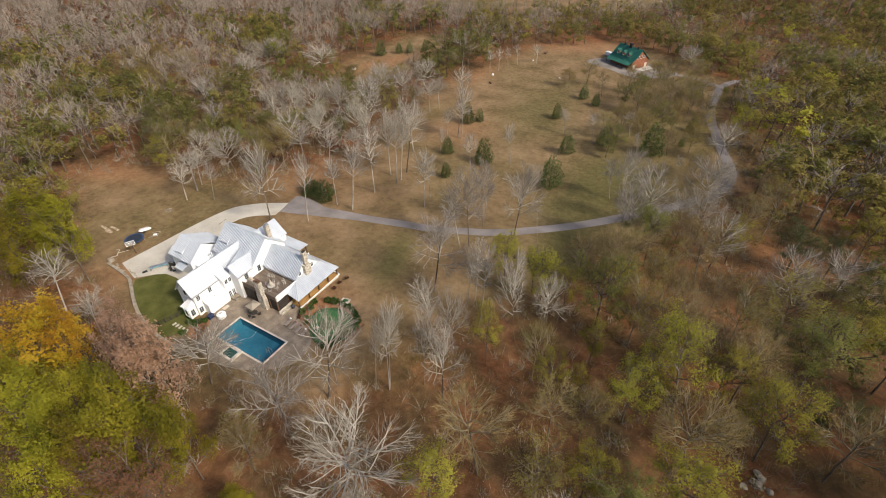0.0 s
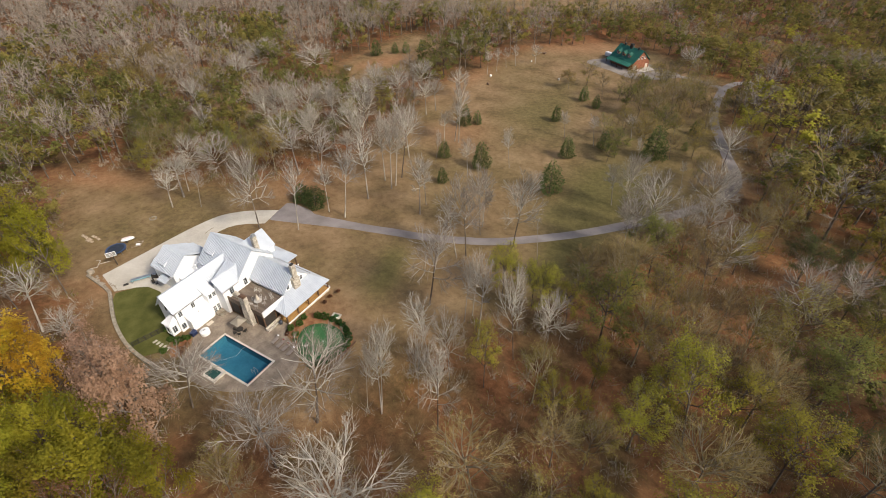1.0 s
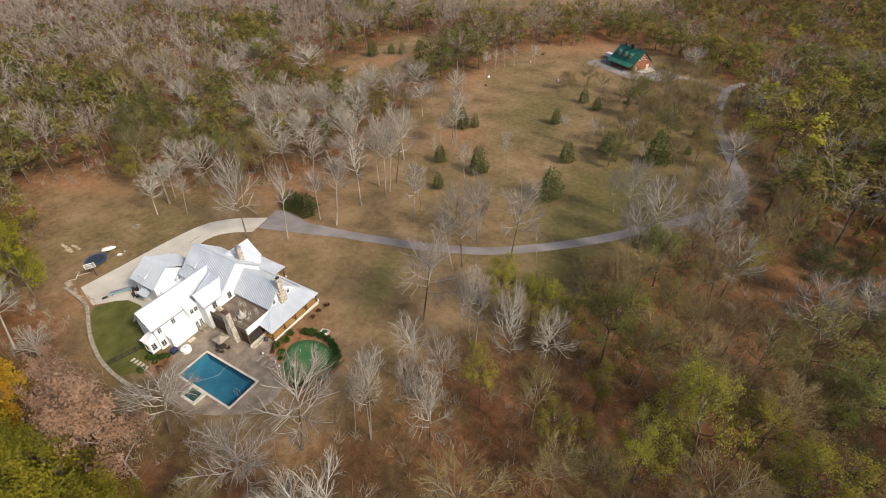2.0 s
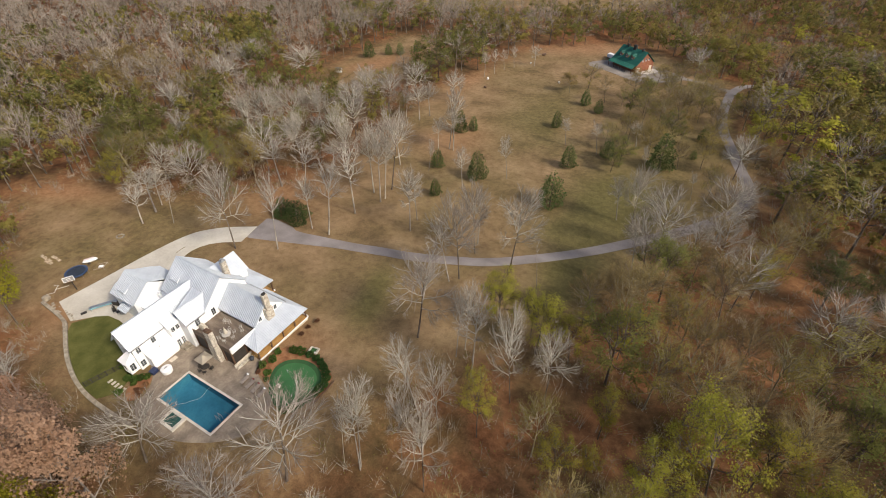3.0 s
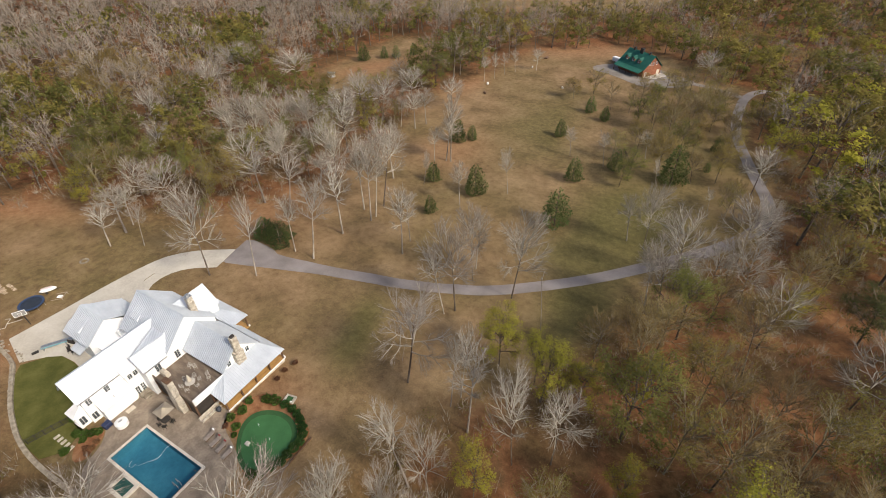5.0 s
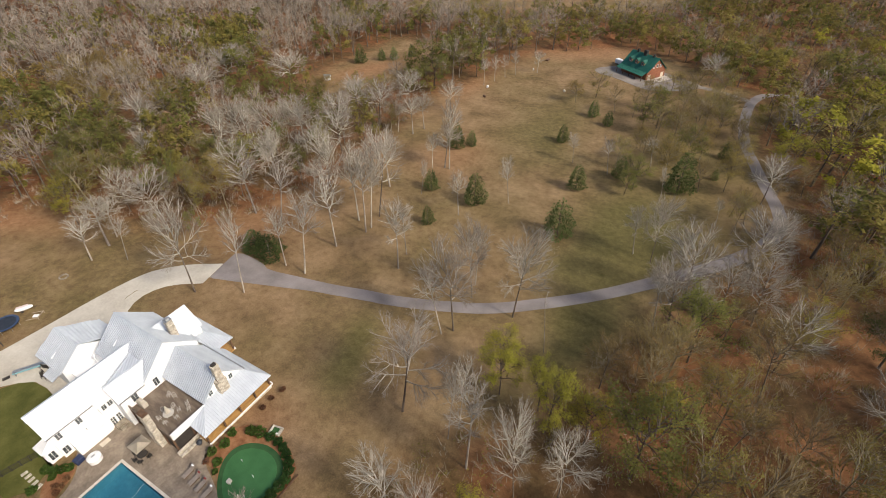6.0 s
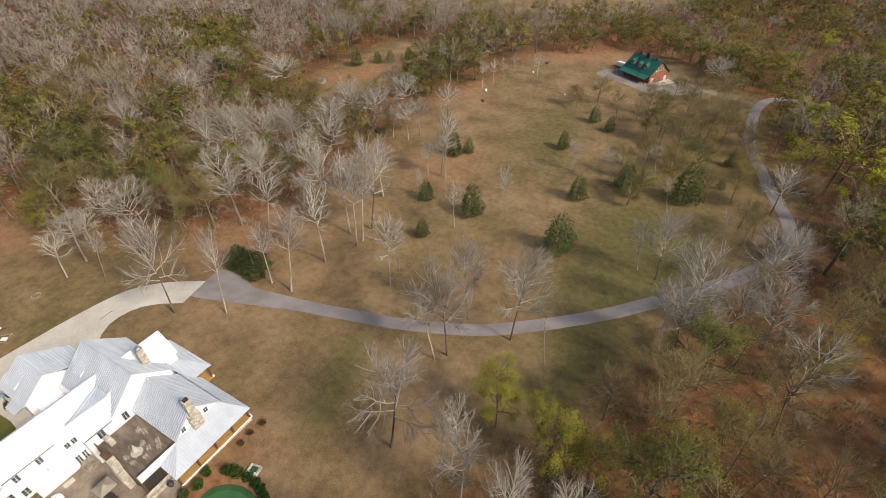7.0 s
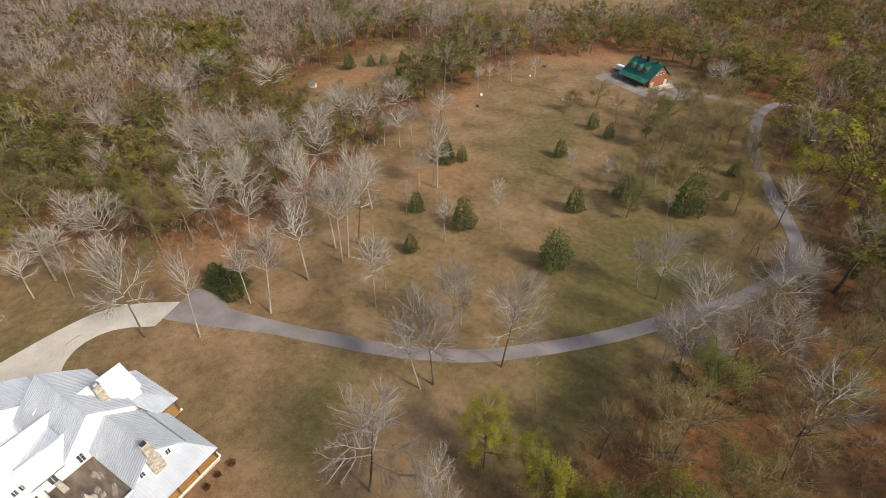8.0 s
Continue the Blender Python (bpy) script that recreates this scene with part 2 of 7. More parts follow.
# ---- ground ----
def ground_z(x, y):
    s = np.logaddexp(0.0, (np.asarray(y, float) - 22.0) / 6.0) * 6.0
    return -9.0 * (1.0 - np.exp(-s / 70.0))


def gz(x, y):
    return float(ground_z(x, y))


CLEARING = [(-58, -3), (-62, 3), (-84, 14), (-76, 29), (-61, 34), (-45, 37), (-38, 49), (-33, 58), (-34, 68), (-30, 80), (-33, 97), (-37, 122), (-42, 146), (-36, 164), (-34, 186), (-28, 219),
            (6, 245), (30, 240), (54, 216), (64, 210), (66, 190), (69, 165), (74, 150), (79, 132), (80, 116), (76, 104), (70, 92), (62, 82), (60, 72), (54, 60),
            (49, 46), (46, 36), (38, 26), (31, 14), (29, 2), (27, -7), (14, -12), (4, -13), (-16, -14), (-36, -7), (-47, -10)]
FAR_CLEARING = [(-94, 132), (-98, 162), (-98, 206), (-84, 214), (-66, 196), (-52, 212), (-46, 206), (-62, 184), (-62, 154), (-76, 126)]
TOP_FIELD = [(-133, 262), (-60, 290), (-12, 315), (8, 340), (30, 400), (-20, 430), (-140, 330)]
ROAD = smooth_line([(-22.8, 34.8), (-13.8, 38.1), (-8.2, 39.9), (-3.2, 41.5), (2.4, 43.2), (7.0, 44.7), (11.8, 46.1), (16.8, 48.0), (23.1, 50.9), (29.8, 54.5), (39.6, 63.2), (45.8, 69.3), (51.3, 75.7), (57.0, 82.6), (64.8, 92.0), (70.3, 100.1), (75.1, 110.0),
                    (76.6, 118.8), (75.4, 126.6), (72.1, 136.6), (68.7, 149.2), (65.1, 162.2), (63.2, 176.3), (63.2, 191.0), (63.6, 202.1), (67.4, 213.6), (76.0, 216.5), (92.0, 215.0)], 2)


def inside(poly, x, y):
    x, y = np.asarray(x, float), np.asarray(y, float)
    hit = np.zeros(x.shape, bool)
    for (ax, ay), (bx, by) in zip(poly, poly[1:] + poly[:1]):
        if ay != by:
            hit ^= ((ay > y) != (by > y)) & (x < (bx - ax) * (y - ay) / (by - ay) + ax)
    return hit


def edge_distance(line, x, y, closed=True):
    x, y = np.asarray(x, float), np.asarray(y, float)
    best = np.full(x.shape, 1e9)
    ends = line[1:] + line[:1] if closed else line[1:]
    for (ax, ay), (bx, by) in zip(line, ends):
        dx, dy = bx - ax, by - ay
        s = np.clip(((x - ax) * dx + (y - ay) * dy) / (dx * dx + dy * dy + 1e-9), 0, 1)
        best = np.minimum(best, np.hypot(x - ax - s * dx, y - ay - s * dy))
    return best


def signed(poly, x, y):
    return np.where(inside(poly, x, y), 1.0, -1.0) * edge_distance(poly, x, y)


def openness(x, y):
    d = np.maximum(np.maximum(signed(CLEARING, x, y), signed(FAR_CLEARING, x, y)), signed(TOP_FIELD, x, y))
    return d


def ground_material():
    m = bpy.data.materials.new("autumn_ground")
    m.use_nodes = True
    nt = m.node_tree
    N, L = nt.nodes.new, nt.links.new
    b = nt.nodes["Principled BSDF"]
    b.inputs["Roughness"].default_value = 0.95
    b.inputs["Specular IOR Level"].default_value = 0.1
    geo = N("ShaderNodeNewGeometry")

    def noise_at(scale, detail=6, rough=0.55):
        n = N("ShaderNodeTexNoise")
        n.inputs["Scale"].default_value, n.inputs["Detail"].default_value, n.inputs["Roughness"].default_value = scale, detail, rough
        L(geo.outputs["Position"], n.inputs["Vector"])
        return n.outputs[0]

    def ramp(src, stops):
        r = N("ShaderNodeValToRGB")
        e = r.color_ramp.elements
        while len(e) < len(stops):
            e.new(0.5)
        for i, (at, c) in enumerate(stops):
            e[i].position, e[i].color = at, (*c, 1)
        L(src, r.inputs[0])
        return r.outputs[0]

    def mix(fac, a, b_, mode="MIX"):
        k = N("ShaderNodeMix")
        k.data_type, k.blend_type = "RGBA", mode
        L(fac, k.inputs[0]) if not isinstance(fac, float) else setattr(k.inputs[0], "default_value", fac)
        L(a, k.inputs[6])
        L(b_, k.inputs[7])
        return k.outputs[2]

    big, mid, fine, tiny = noise_at(0.022), noise_at(0.11), noise_at(0.7, 8, 0.65), noise_at(4.5, 6, 0.7)
    grass = ramp(mid, [(0.3, (0.152, 0.104, 0.054)), (0.5, (0.228, 0.152, 0.084)), (0.72, (0.3, 0.206, 0.121))])
    green = ramp(fine, [(0.3, (0.07, 0.068, 0.022)), (0.7, (0.14, 0.125, 0.045))])
    grass = mix(ramp(big, [(0.45, (0, 0, 0)), (0.68, (0.55, 0.55, 0.55))]), grass, green)
    speck = ramp(fine, [(0.3, (0.8, 0.8, 0.77)), (0.68, (1.15, 1.15, 1.12))])
    grass = mix(1.0, grass, speck, "MULTIPLY")
    litter = ramp(mid, [(0.3, (0.1, 0.066, 0.029)), (0.46, (0.145, 0.082, 0.039)), (0.57, (0.2, 0.09, 0.041)), (0.72, (0.265, 0.13, 0.06))])
    litter = mix(1.0, litter, ramp(fine, [(0.28, (0.55, 0.52, 0.5)), (0.7, (1.3, 1.25, 1.2))]), "MULTIPLY")
    dull = ramp(fine, [(0.3, (0.07, 0.054, 0.03)), (0.7, (0.135, 0.104, 0.058))])
    litter = mix(ramp(big, [(0.4, (0, 0, 0)), (0.58, (0.3, 0.3, 0.3))]), litter, dull)
    at = N("ShaderNodeAttribute")
    at.attribute_name = "open"
    wob = N("ShaderNodeMath")
    wob.operation = "MULTIPLY_ADD"
    wob.inputs[1].default_value, wob.inputs[2].default_value = 0.9, -0.45
    L(fine, wob.inputs[0])
    s = N("ShaderNodeMath")
    s.operation = "ADD"
    s.use_clamp = True
    L(at.outputs["Fac"], s.inputs[0])
    L(wob.outputs[0], s.inputs[1])
    soil = N("ShaderNodeAttribute")
    soil.attribute_name = "bare_soil"
    dirt = ramp(fine, [(0.3, (0.25, 0.12, 0.06)), (0.7, (0.38, 0.21, 0.115))])
    col = mix(s.outputs[0], litter, grass)
    col = mix(soil.outputs["Fac"], col, dirt)
    lush_and_shade = N("ShaderNodeAttribute")
    lush_and_shade.attribute_name = "lush_and_shade"
    col = mix(lush_and_shade.outputs["Fac"], col, green)
    col = mix(1.0, col, ramp(tiny, [(0.25, (0.68, 0.68, 0.68)), (0.7, (1.26, 1.26, 1.26))]), "MULTIPLY")
    L(col, b.inputs["Base Color"])
    bp = N("ShaderNodeBump")
    bp.inputs["Strength"].default_value, bp.inputs["Distance"].default_value = 0.6, 0.15
    L(tiny, bp.inputs["Height"])
    L(bp.outputs[0], b.inputs["Normal"])
    return m


POOL_BOX = (0.0, -5.5, 12.2, 0.05)
far = [250, 300, 380, 500, 700, 1000, 1500, 2300, 3500, 4900]
gx = np.array(sorted([-v for v in far] + list(np.arange(-200, 130, 2.0)) + [135, 145, 160, 180, 210] + far))
gy = np.array(sorted([-4900, -2500, -1200, -600, -300, -180, -120, -90, -75] + list(np.arange(-64, 262, 2.0)) + [268, 280, 300, 320, 345, 370, 400, 440, 500, 600, 800, 1200, 2000, 3300, 4900]))
GX, GY = np.meshgrid(gx, gy)
gzv = ground_z(GX, GY)
gv = np.stack([GX.ravel(), GY.ravel(), gzv.ravel()], 1)
nx, ny = len(gx), len(gy)
ii, jj = np.meshgrid(np.arange(nx - 1), np.arange(ny - 1))
k0 = (jj * nx + ii).ravel()
# cells over the pool are left out, so that the basin stands free
cx, cy = (GX[:-1, :-1] + 1).ravel(), (GY[:-1, :-1] + 1).ravel()
keep = ~((cx > 0) & (cx < 12) & (cy > -5.5) & (cy < 0.0))
k0 = k0[keep]
gt = np.concatenate([np.stack([k0, k0 + 1, k0 + nx + 1], 1), np.stack([k0, k0 + nx + 1, k0 + nx], 1)])
ground = tri_mesh("ground", gv, gt, ground_material(), label="brown autumn grass and leaf-strewn woodland floor", category="ground", kind="structure")
ground.data.polygons.foreach_set("use_smooth", [True] * len(ground.data.polygons))
op = np.clip(openness(gv[:, 0], gv[:, 1]) / 10 + 0.5, 0, 1)
ground.data.attributes.new("open", "FLOAT", "POINT").data.foreach_set("value", op.astype(np.float32))


def blot(x, y, rx, ry, a=0.0):
    u, v = gv[:, 0] - x, gv[:, 1] - y
    c, s = math.cos(radians(a)), math.sin(radians(a))
    return np.exp(-(((u * c + v * s) / rx) ** 2 + ((v * c - u * s) / ry) ** 2))


soil = np.clip(0.7 * blot(-78, 22, 18, 6, 25) + 0.6 * blot(-30, 52, 10, 14) + 0.75 * blot(-82, 160, 9, 22, -20) + 0.55 * blot(-6, 232, 30, 12, 30) + 0.5 * blot(11, 14, 5, 4) + 0.5 * blot(-10, 110, 10, 14)
               + 0.5 * blot(-33, 168, 5, 22) + 0.6 * blot(-33, -3, 4, 3), 0, 0.9)
# green patches; the broad ones at x 46 to 52 also paint in shade
lush_and_shade = np.clip(0.75 * blot(13, 36, 4, 7, 20) + 0.7 * blot(16, 27, 4, 6, 20) + 0.7 * blot(45, 62, 7, 10, -40) + 0.6 * blot(39, 74, 10, 7, 40) + 0.55 * blot(48, 54, 7, 9) + 0.45 * blot(44, 46, 5, 7) + 0.4 * blot(10, 150, 9, 30)
               + 0.35 * blot(32, 10, 7, 12) + 0.5 * blot(44, 100, 12, 18) + 0.45 * blot(0, 135, 12, 22) + 0.3 * blot(16, 88, 10, 10) + 0.3 * blot(0, 24, 8, 5) + 0.6 * blot(52, 90, 12, 16) + 0.3 * blot(40, 82, 10, 10) + 0.45 * blot(46, 132, 18, 45), 0, 0.8)
ground.data.attributes.new("bare_soil", "FLOAT", "POINT").data.foreach_set("value", soil.astype(np.float32))
ground.data.attributes.new("lush_and_shade", "FLOAT", "POINT").data.foreach_set("value", lush_and_shade.astype(np.float32))


def ribbon(name, line, width, lift, material, label, category):
    """A paved strip along a line, with thickness, that follows the ground."""
    bm = bmesh.new()
    n, rows = len(line), []
    for i, (x, y) in enumerate(line):
        ax, ay = line[max(0, i - 1)]
        bx, by = line[min(n - 1, i + 1)]
        d = Vector((bx - ax, by - ay)).normalized()
        w = width(i / (n - 1)) if callable(width) else width
        row = []
        for s, dz in ((-0.5, -0.25), (-0.5, 0), (0, 0.03), (0.5, 0), (0.5, -0.25)):
            wx = w * s * (1 + 0.05 * noise.noise(Vector((x * 0.4, y * 0.4, s))))
            px, py = x - d.y * wx, y + d.x * wx
            row.append(bm.verts.new((px, py, gz(px, py) + lift + dz)))
        rows.append(row)
    for a, b in zip(rows, rows[1:]):
        for j in range(4):
            bm.faces.new((a[j], a[j + 1], b[j + 1], b[j]))
    bmesh.ops.recalc_face_normals(bm, faces=bm.faces)
    return finish(name, bm, material, label=label, category=category, kind="structure")


ribbon("road", ROAD, lambda s: 3.0 + 2.4 * max(0.0, 1 - s / 0.12) ** 1.3 + 0.3 * min(1.0, max(0.0, (s - 0.4) / 0.12)), 0.06, M_ASPH, "narrow worn grey asphalt driveway winding through grass", "road")
bm = slab(bmesh.new(), [(-23.9, 36.7), (-25.0, 40.7), (-23.6, 41.5), (-22.1, 41.6), (-19.6, 41.5), (-17.0, 41.2), (-15.2, 40.5), (-12.0, 40.9), (-11.0, 38.4), (-16.0, 35.2), (-22.4, 32.3)], lambda x, y: gz(x, y) + 0.055, lambda x, y: gz(x, y) - 0.2)
finish("road_wedge", bm, M_ASPH, label="grey asphalt turning wedge beside the driveway", category="road", kind="structure")
drive_edge = smooth_line([(-36.3, -1.6), (-35.4, 8.0), (-35.0, 17.8), (-34.2, 26.0), (-32.5, 29.4), (-29.4, 33.0), (-24.0, 36.8)], 2)
drive_in = smooth_line([(-22.5, 32.2), (-25.6, 30.4), (-29.2, 27.4), (-30.6, 23.0), (-30.2, 19.6), (-28.8, 17.0), (-26.0, 14.6)], 2)
bm = slab(bmesh.new(), drive_edge + drive_in + [(-24.0, 12.0), (-16.0, 9.0), (-15.5, 1.0), (-18, 1.0), (-21.4, 1.4), (-24.4, 1.1), (-26.4, -0.3), (-29.2, -3.3)], lambda x, y: gz(x, y) + 0.07, lambda x, y: gz(x, y) - 0.3)
finish("driveway", bm, M_CONC, label="pale concrete driveway and parking pad", category="driveway", kind="structure")
bm = slab(bmesh.new(), round_outline([(2, 214), (20, 226), (38, 216), (46, 212), (44, 206), (34, 198), (26, 196), (14, 204), (4, 206)], 2), lambda x, y: gz(x, y) + 0.05, lambda x, y: gz(x, y) - 0.2)
ribbon("barn_track", smooth_line([(42.0, 210.0), (50.0, 209.0), (58.0, 206.0), (63.2, 203.0)], 2), 3.0, 0.07, M_GRAVEL, "pale gravel track from the driveway to the barn house", "track")
finish("gravel_yard", bm, M_GRAVEL, label="pale gravel yard around the red log barn house", category="gravel", kind="structure")

# ---- trees ----
class Bag:
    """Corners and triangles gathered for one mesh."""

    def __init__(self):
        self.v, self.t, self.n, self.value = [], [], 0, []

    def add(self, v, t, value=0.0):
        self.value.append(np.full(len(v), value))
        self.v.append(v)
        self.t.append(t + self.n)
        self.n += len(v)

    def arrays(self):
        return np.concatenate(self.v), np.concatenate(self.t)


def tube(bag, pts, r0, r1, sides):
    n = len(pts)
    d = np.gradient(pts, axis=0)
    d /= np.linalg.norm(d, axis=1, keepdims=True) + 1e-9
    ref = np.array([0.31, 0.87, 0.38])
    u = np.cross(d, ref)
    u /= np.linalg.norm(u, axis=1, keepdims=True) + 1e-9
    w = np.cross(d, u)
    a = np.arange(sides) * 2 * np.pi / sides
    r = np.linspace(r0, r1, n)[:, None, None]
    ring = pts[:, None] + r * (np.cos(a)[None, :, None] * u[:, None] + np.sin(a)[None, :, None] * w[:, None])
    i, j = np.meshgrid(np.arange(n - 1), np.arange(sides), indexing="ij")
    k, k2 = i * sides + j, i * sides + (j + 1) % sides
    t = np.concatenate([np.stack([k, k2, k2 + sides], -1).reshape(-1, 3), np.stack([k, k2 + sides, k + sides], -1).reshape(-1, 3)])
    bag.add(ring.reshape(-1, 3), t)


def slivers(bag, starts, ways, widths, rng):
    """Fine twigs: one long thin triangle each."""
    n = len(starts)
    side = np.cross(ways, rng.normal(size=(n, 3)))
    side /= np.linalg.norm(side, axis=1, keepdims=True) + 1e-9
    v = np.stack([starts - side * widths[:, None] / 2, starts + side * widths[:, None] / 2, starts + ways], 1).reshape(-1, 3)
    bag.add(v, np.arange(3 * n).reshape(-1, 3))


def leaves(bag, at, size, rng, droop=0.0, out=None):
    """Small folded leaf clumps: two triangles that meet at an angle; out: the way they mostly face."""
    n = len(at)
    if out is None:
        a = rng.normal(size=(n, 3))
        a[:, 2] = a[:, 2] * 0.7 - droop
    else:
        f = out / (np.linalg.norm(out, axis=1, keepdims=True) + 1e-9) + rng.normal(size=(n, 3)) * 0.5
        a = np.cross(f, rng.normal(size=(n, 3)))
    a /= np.linalg.norm(a, axis=1, keepdims=True) + 1e-9
    b = np.cross(a, rng.normal(size=(n, 3)) if out is None else f)
    b /= np.linalg.norm(b, axis=1, keepdims=True) + 1e-9
    c = np.cross(a, b)
    s = (size * rng.uniform(0.6, 1.4, n))[:, None]
    v = np.stack([at - a * s * 0.6, at + b * s * 0.5 + c * s * 0.2, at + a * s * 0.7, at - b * s * 0.5 + c * s * 0.2], 1).reshape(-1, 3)
    k = np.arange(n)[:, None] * 4
    bag.add(v, np.concatenate([k + [0, 1, 2], k + [0, 2, 3]], 1).reshape(-1, 3))


def tubes(bag, pts, radii, sides):
    """Many tapering branches at once; pts: branch, ring, xyz; radii: branch, ring."""
    n, k, _ = pts.shape
    d = np.gradient(pts, axis=1)
    d /= np.linalg.norm(d, axis=2, keepdims=True) + 1e-9
    u = np.cross(d, np.array([0.31, 0.87, 0.38]))
    u /= np.linalg.norm(u, axis=2, keepdims=True) + 1e-9
    w = np.cross(d, u)
    a = np.arange(sides) * 2 * np.pi / sides
    ring = pts[:, :, None] + radii[:, :, None, None] * (np.cos(a)[None, None, :, None] * u[:, :, None] + np.sin(a)[None, None, :, None] * w[:, :, None])
    i, j = np.meshgrid(np.arange(k - 1), np.arange(sides), indexing="ij")
    q, q2 = (i * sides + j).ravel(), (i * sides + (j + 1) % sides).ravel()
    one = np.concatenate([np.stack([q, q2, q2 + sides], -1), np.stack([q, q2 + sides, q + sides], -1)])
    t = (one[None] + (np.arange(n) * k * sides)[:, None, None]).reshape(-1, 3)
    bag.add(ring.reshape(-1, 3), t)


def ribbons(bag, pts, widths, rng):
    """Many thin curved twigs at once, as narrow strips that taper to a point."""
    n, k, _ = pts.shape
    side = np.cross(pts[:, -1] - pts[:, 0], rng.normal(size=(n, 3)))
    side /= np.linalg.norm(side, axis=1, keepdims=True) + 1e-9
    w = widths[:, None] * np.linspace(1.0, 0.35, k)[None, :] / 2
    v = np.stack([pts - side[:, None] * w[..., None], pts + side[:, None] * w[..., None]], 2).reshape(-1, 3)
    q = np.arange(k - 1) * 2
    one = np.concatenate([np.stack([q, q + 1, q + 3], -1), np.stack([q, q + 3, q + 2], -1)])
    bag.add(v, (one[None] + (np.arange(n) * k * 2)[:, None, None]).reshape(-1, 3))


def unit(d):
    return d / (np.linalg.norm(d, axis=-1, keepdims=True) + 1e-9)


def shoots(P, D, L, k, up, wob, rng):
    """Paths of k steps that set out along D and bend upward, a little unsteadily."""
    pts, d = [P], D
    for _ in range(k):
        pts.append(pts[-1] + d * (L / k)[:, None])
        d = unit(d + np.array([0, 0, up]) + rng.normal(size=D.shape) * wob)
    return np.stack(pts, 1)


def offshoots(pts, L, per, lo, spread, ratio, rng):
    """Places, ways and lengths of the side branches of given branches."""
    n, k, _ = pts.shape
    f = lo + (1 - lo) * (np.arange(per)[None, :] + rng.uniform(0.1, 0.95, (n, per))) / per
    g = np.clip(f * (k - 1), 0, k - 1.001)
    i = g.astype(int)
    row = np.arange(n)[:, None]
    a, b = pts[row, i], pts[row, i + 1]
    base, way = a + (b - a) * (g - i)[..., None], unit(b - a)
    perp = np.cross(way, rng.normal(size=way.shape))
    ang = np.radians(spread) * rng.uniform(0.55, 1.25, f.shape) * (1.1 - 0.55 * f)
    D = unit(way * np.cos(ang)[..., None] + unit(perp) * np.sin(ang)[..., None])
    ln = L[:, None] * ratio * (1.15 - 0.6 * f) * rng.uniform(0.7, 1.25, f.shape)
    return base.reshape(-1, 3), D.reshape(-1, 3), ln.ravel()


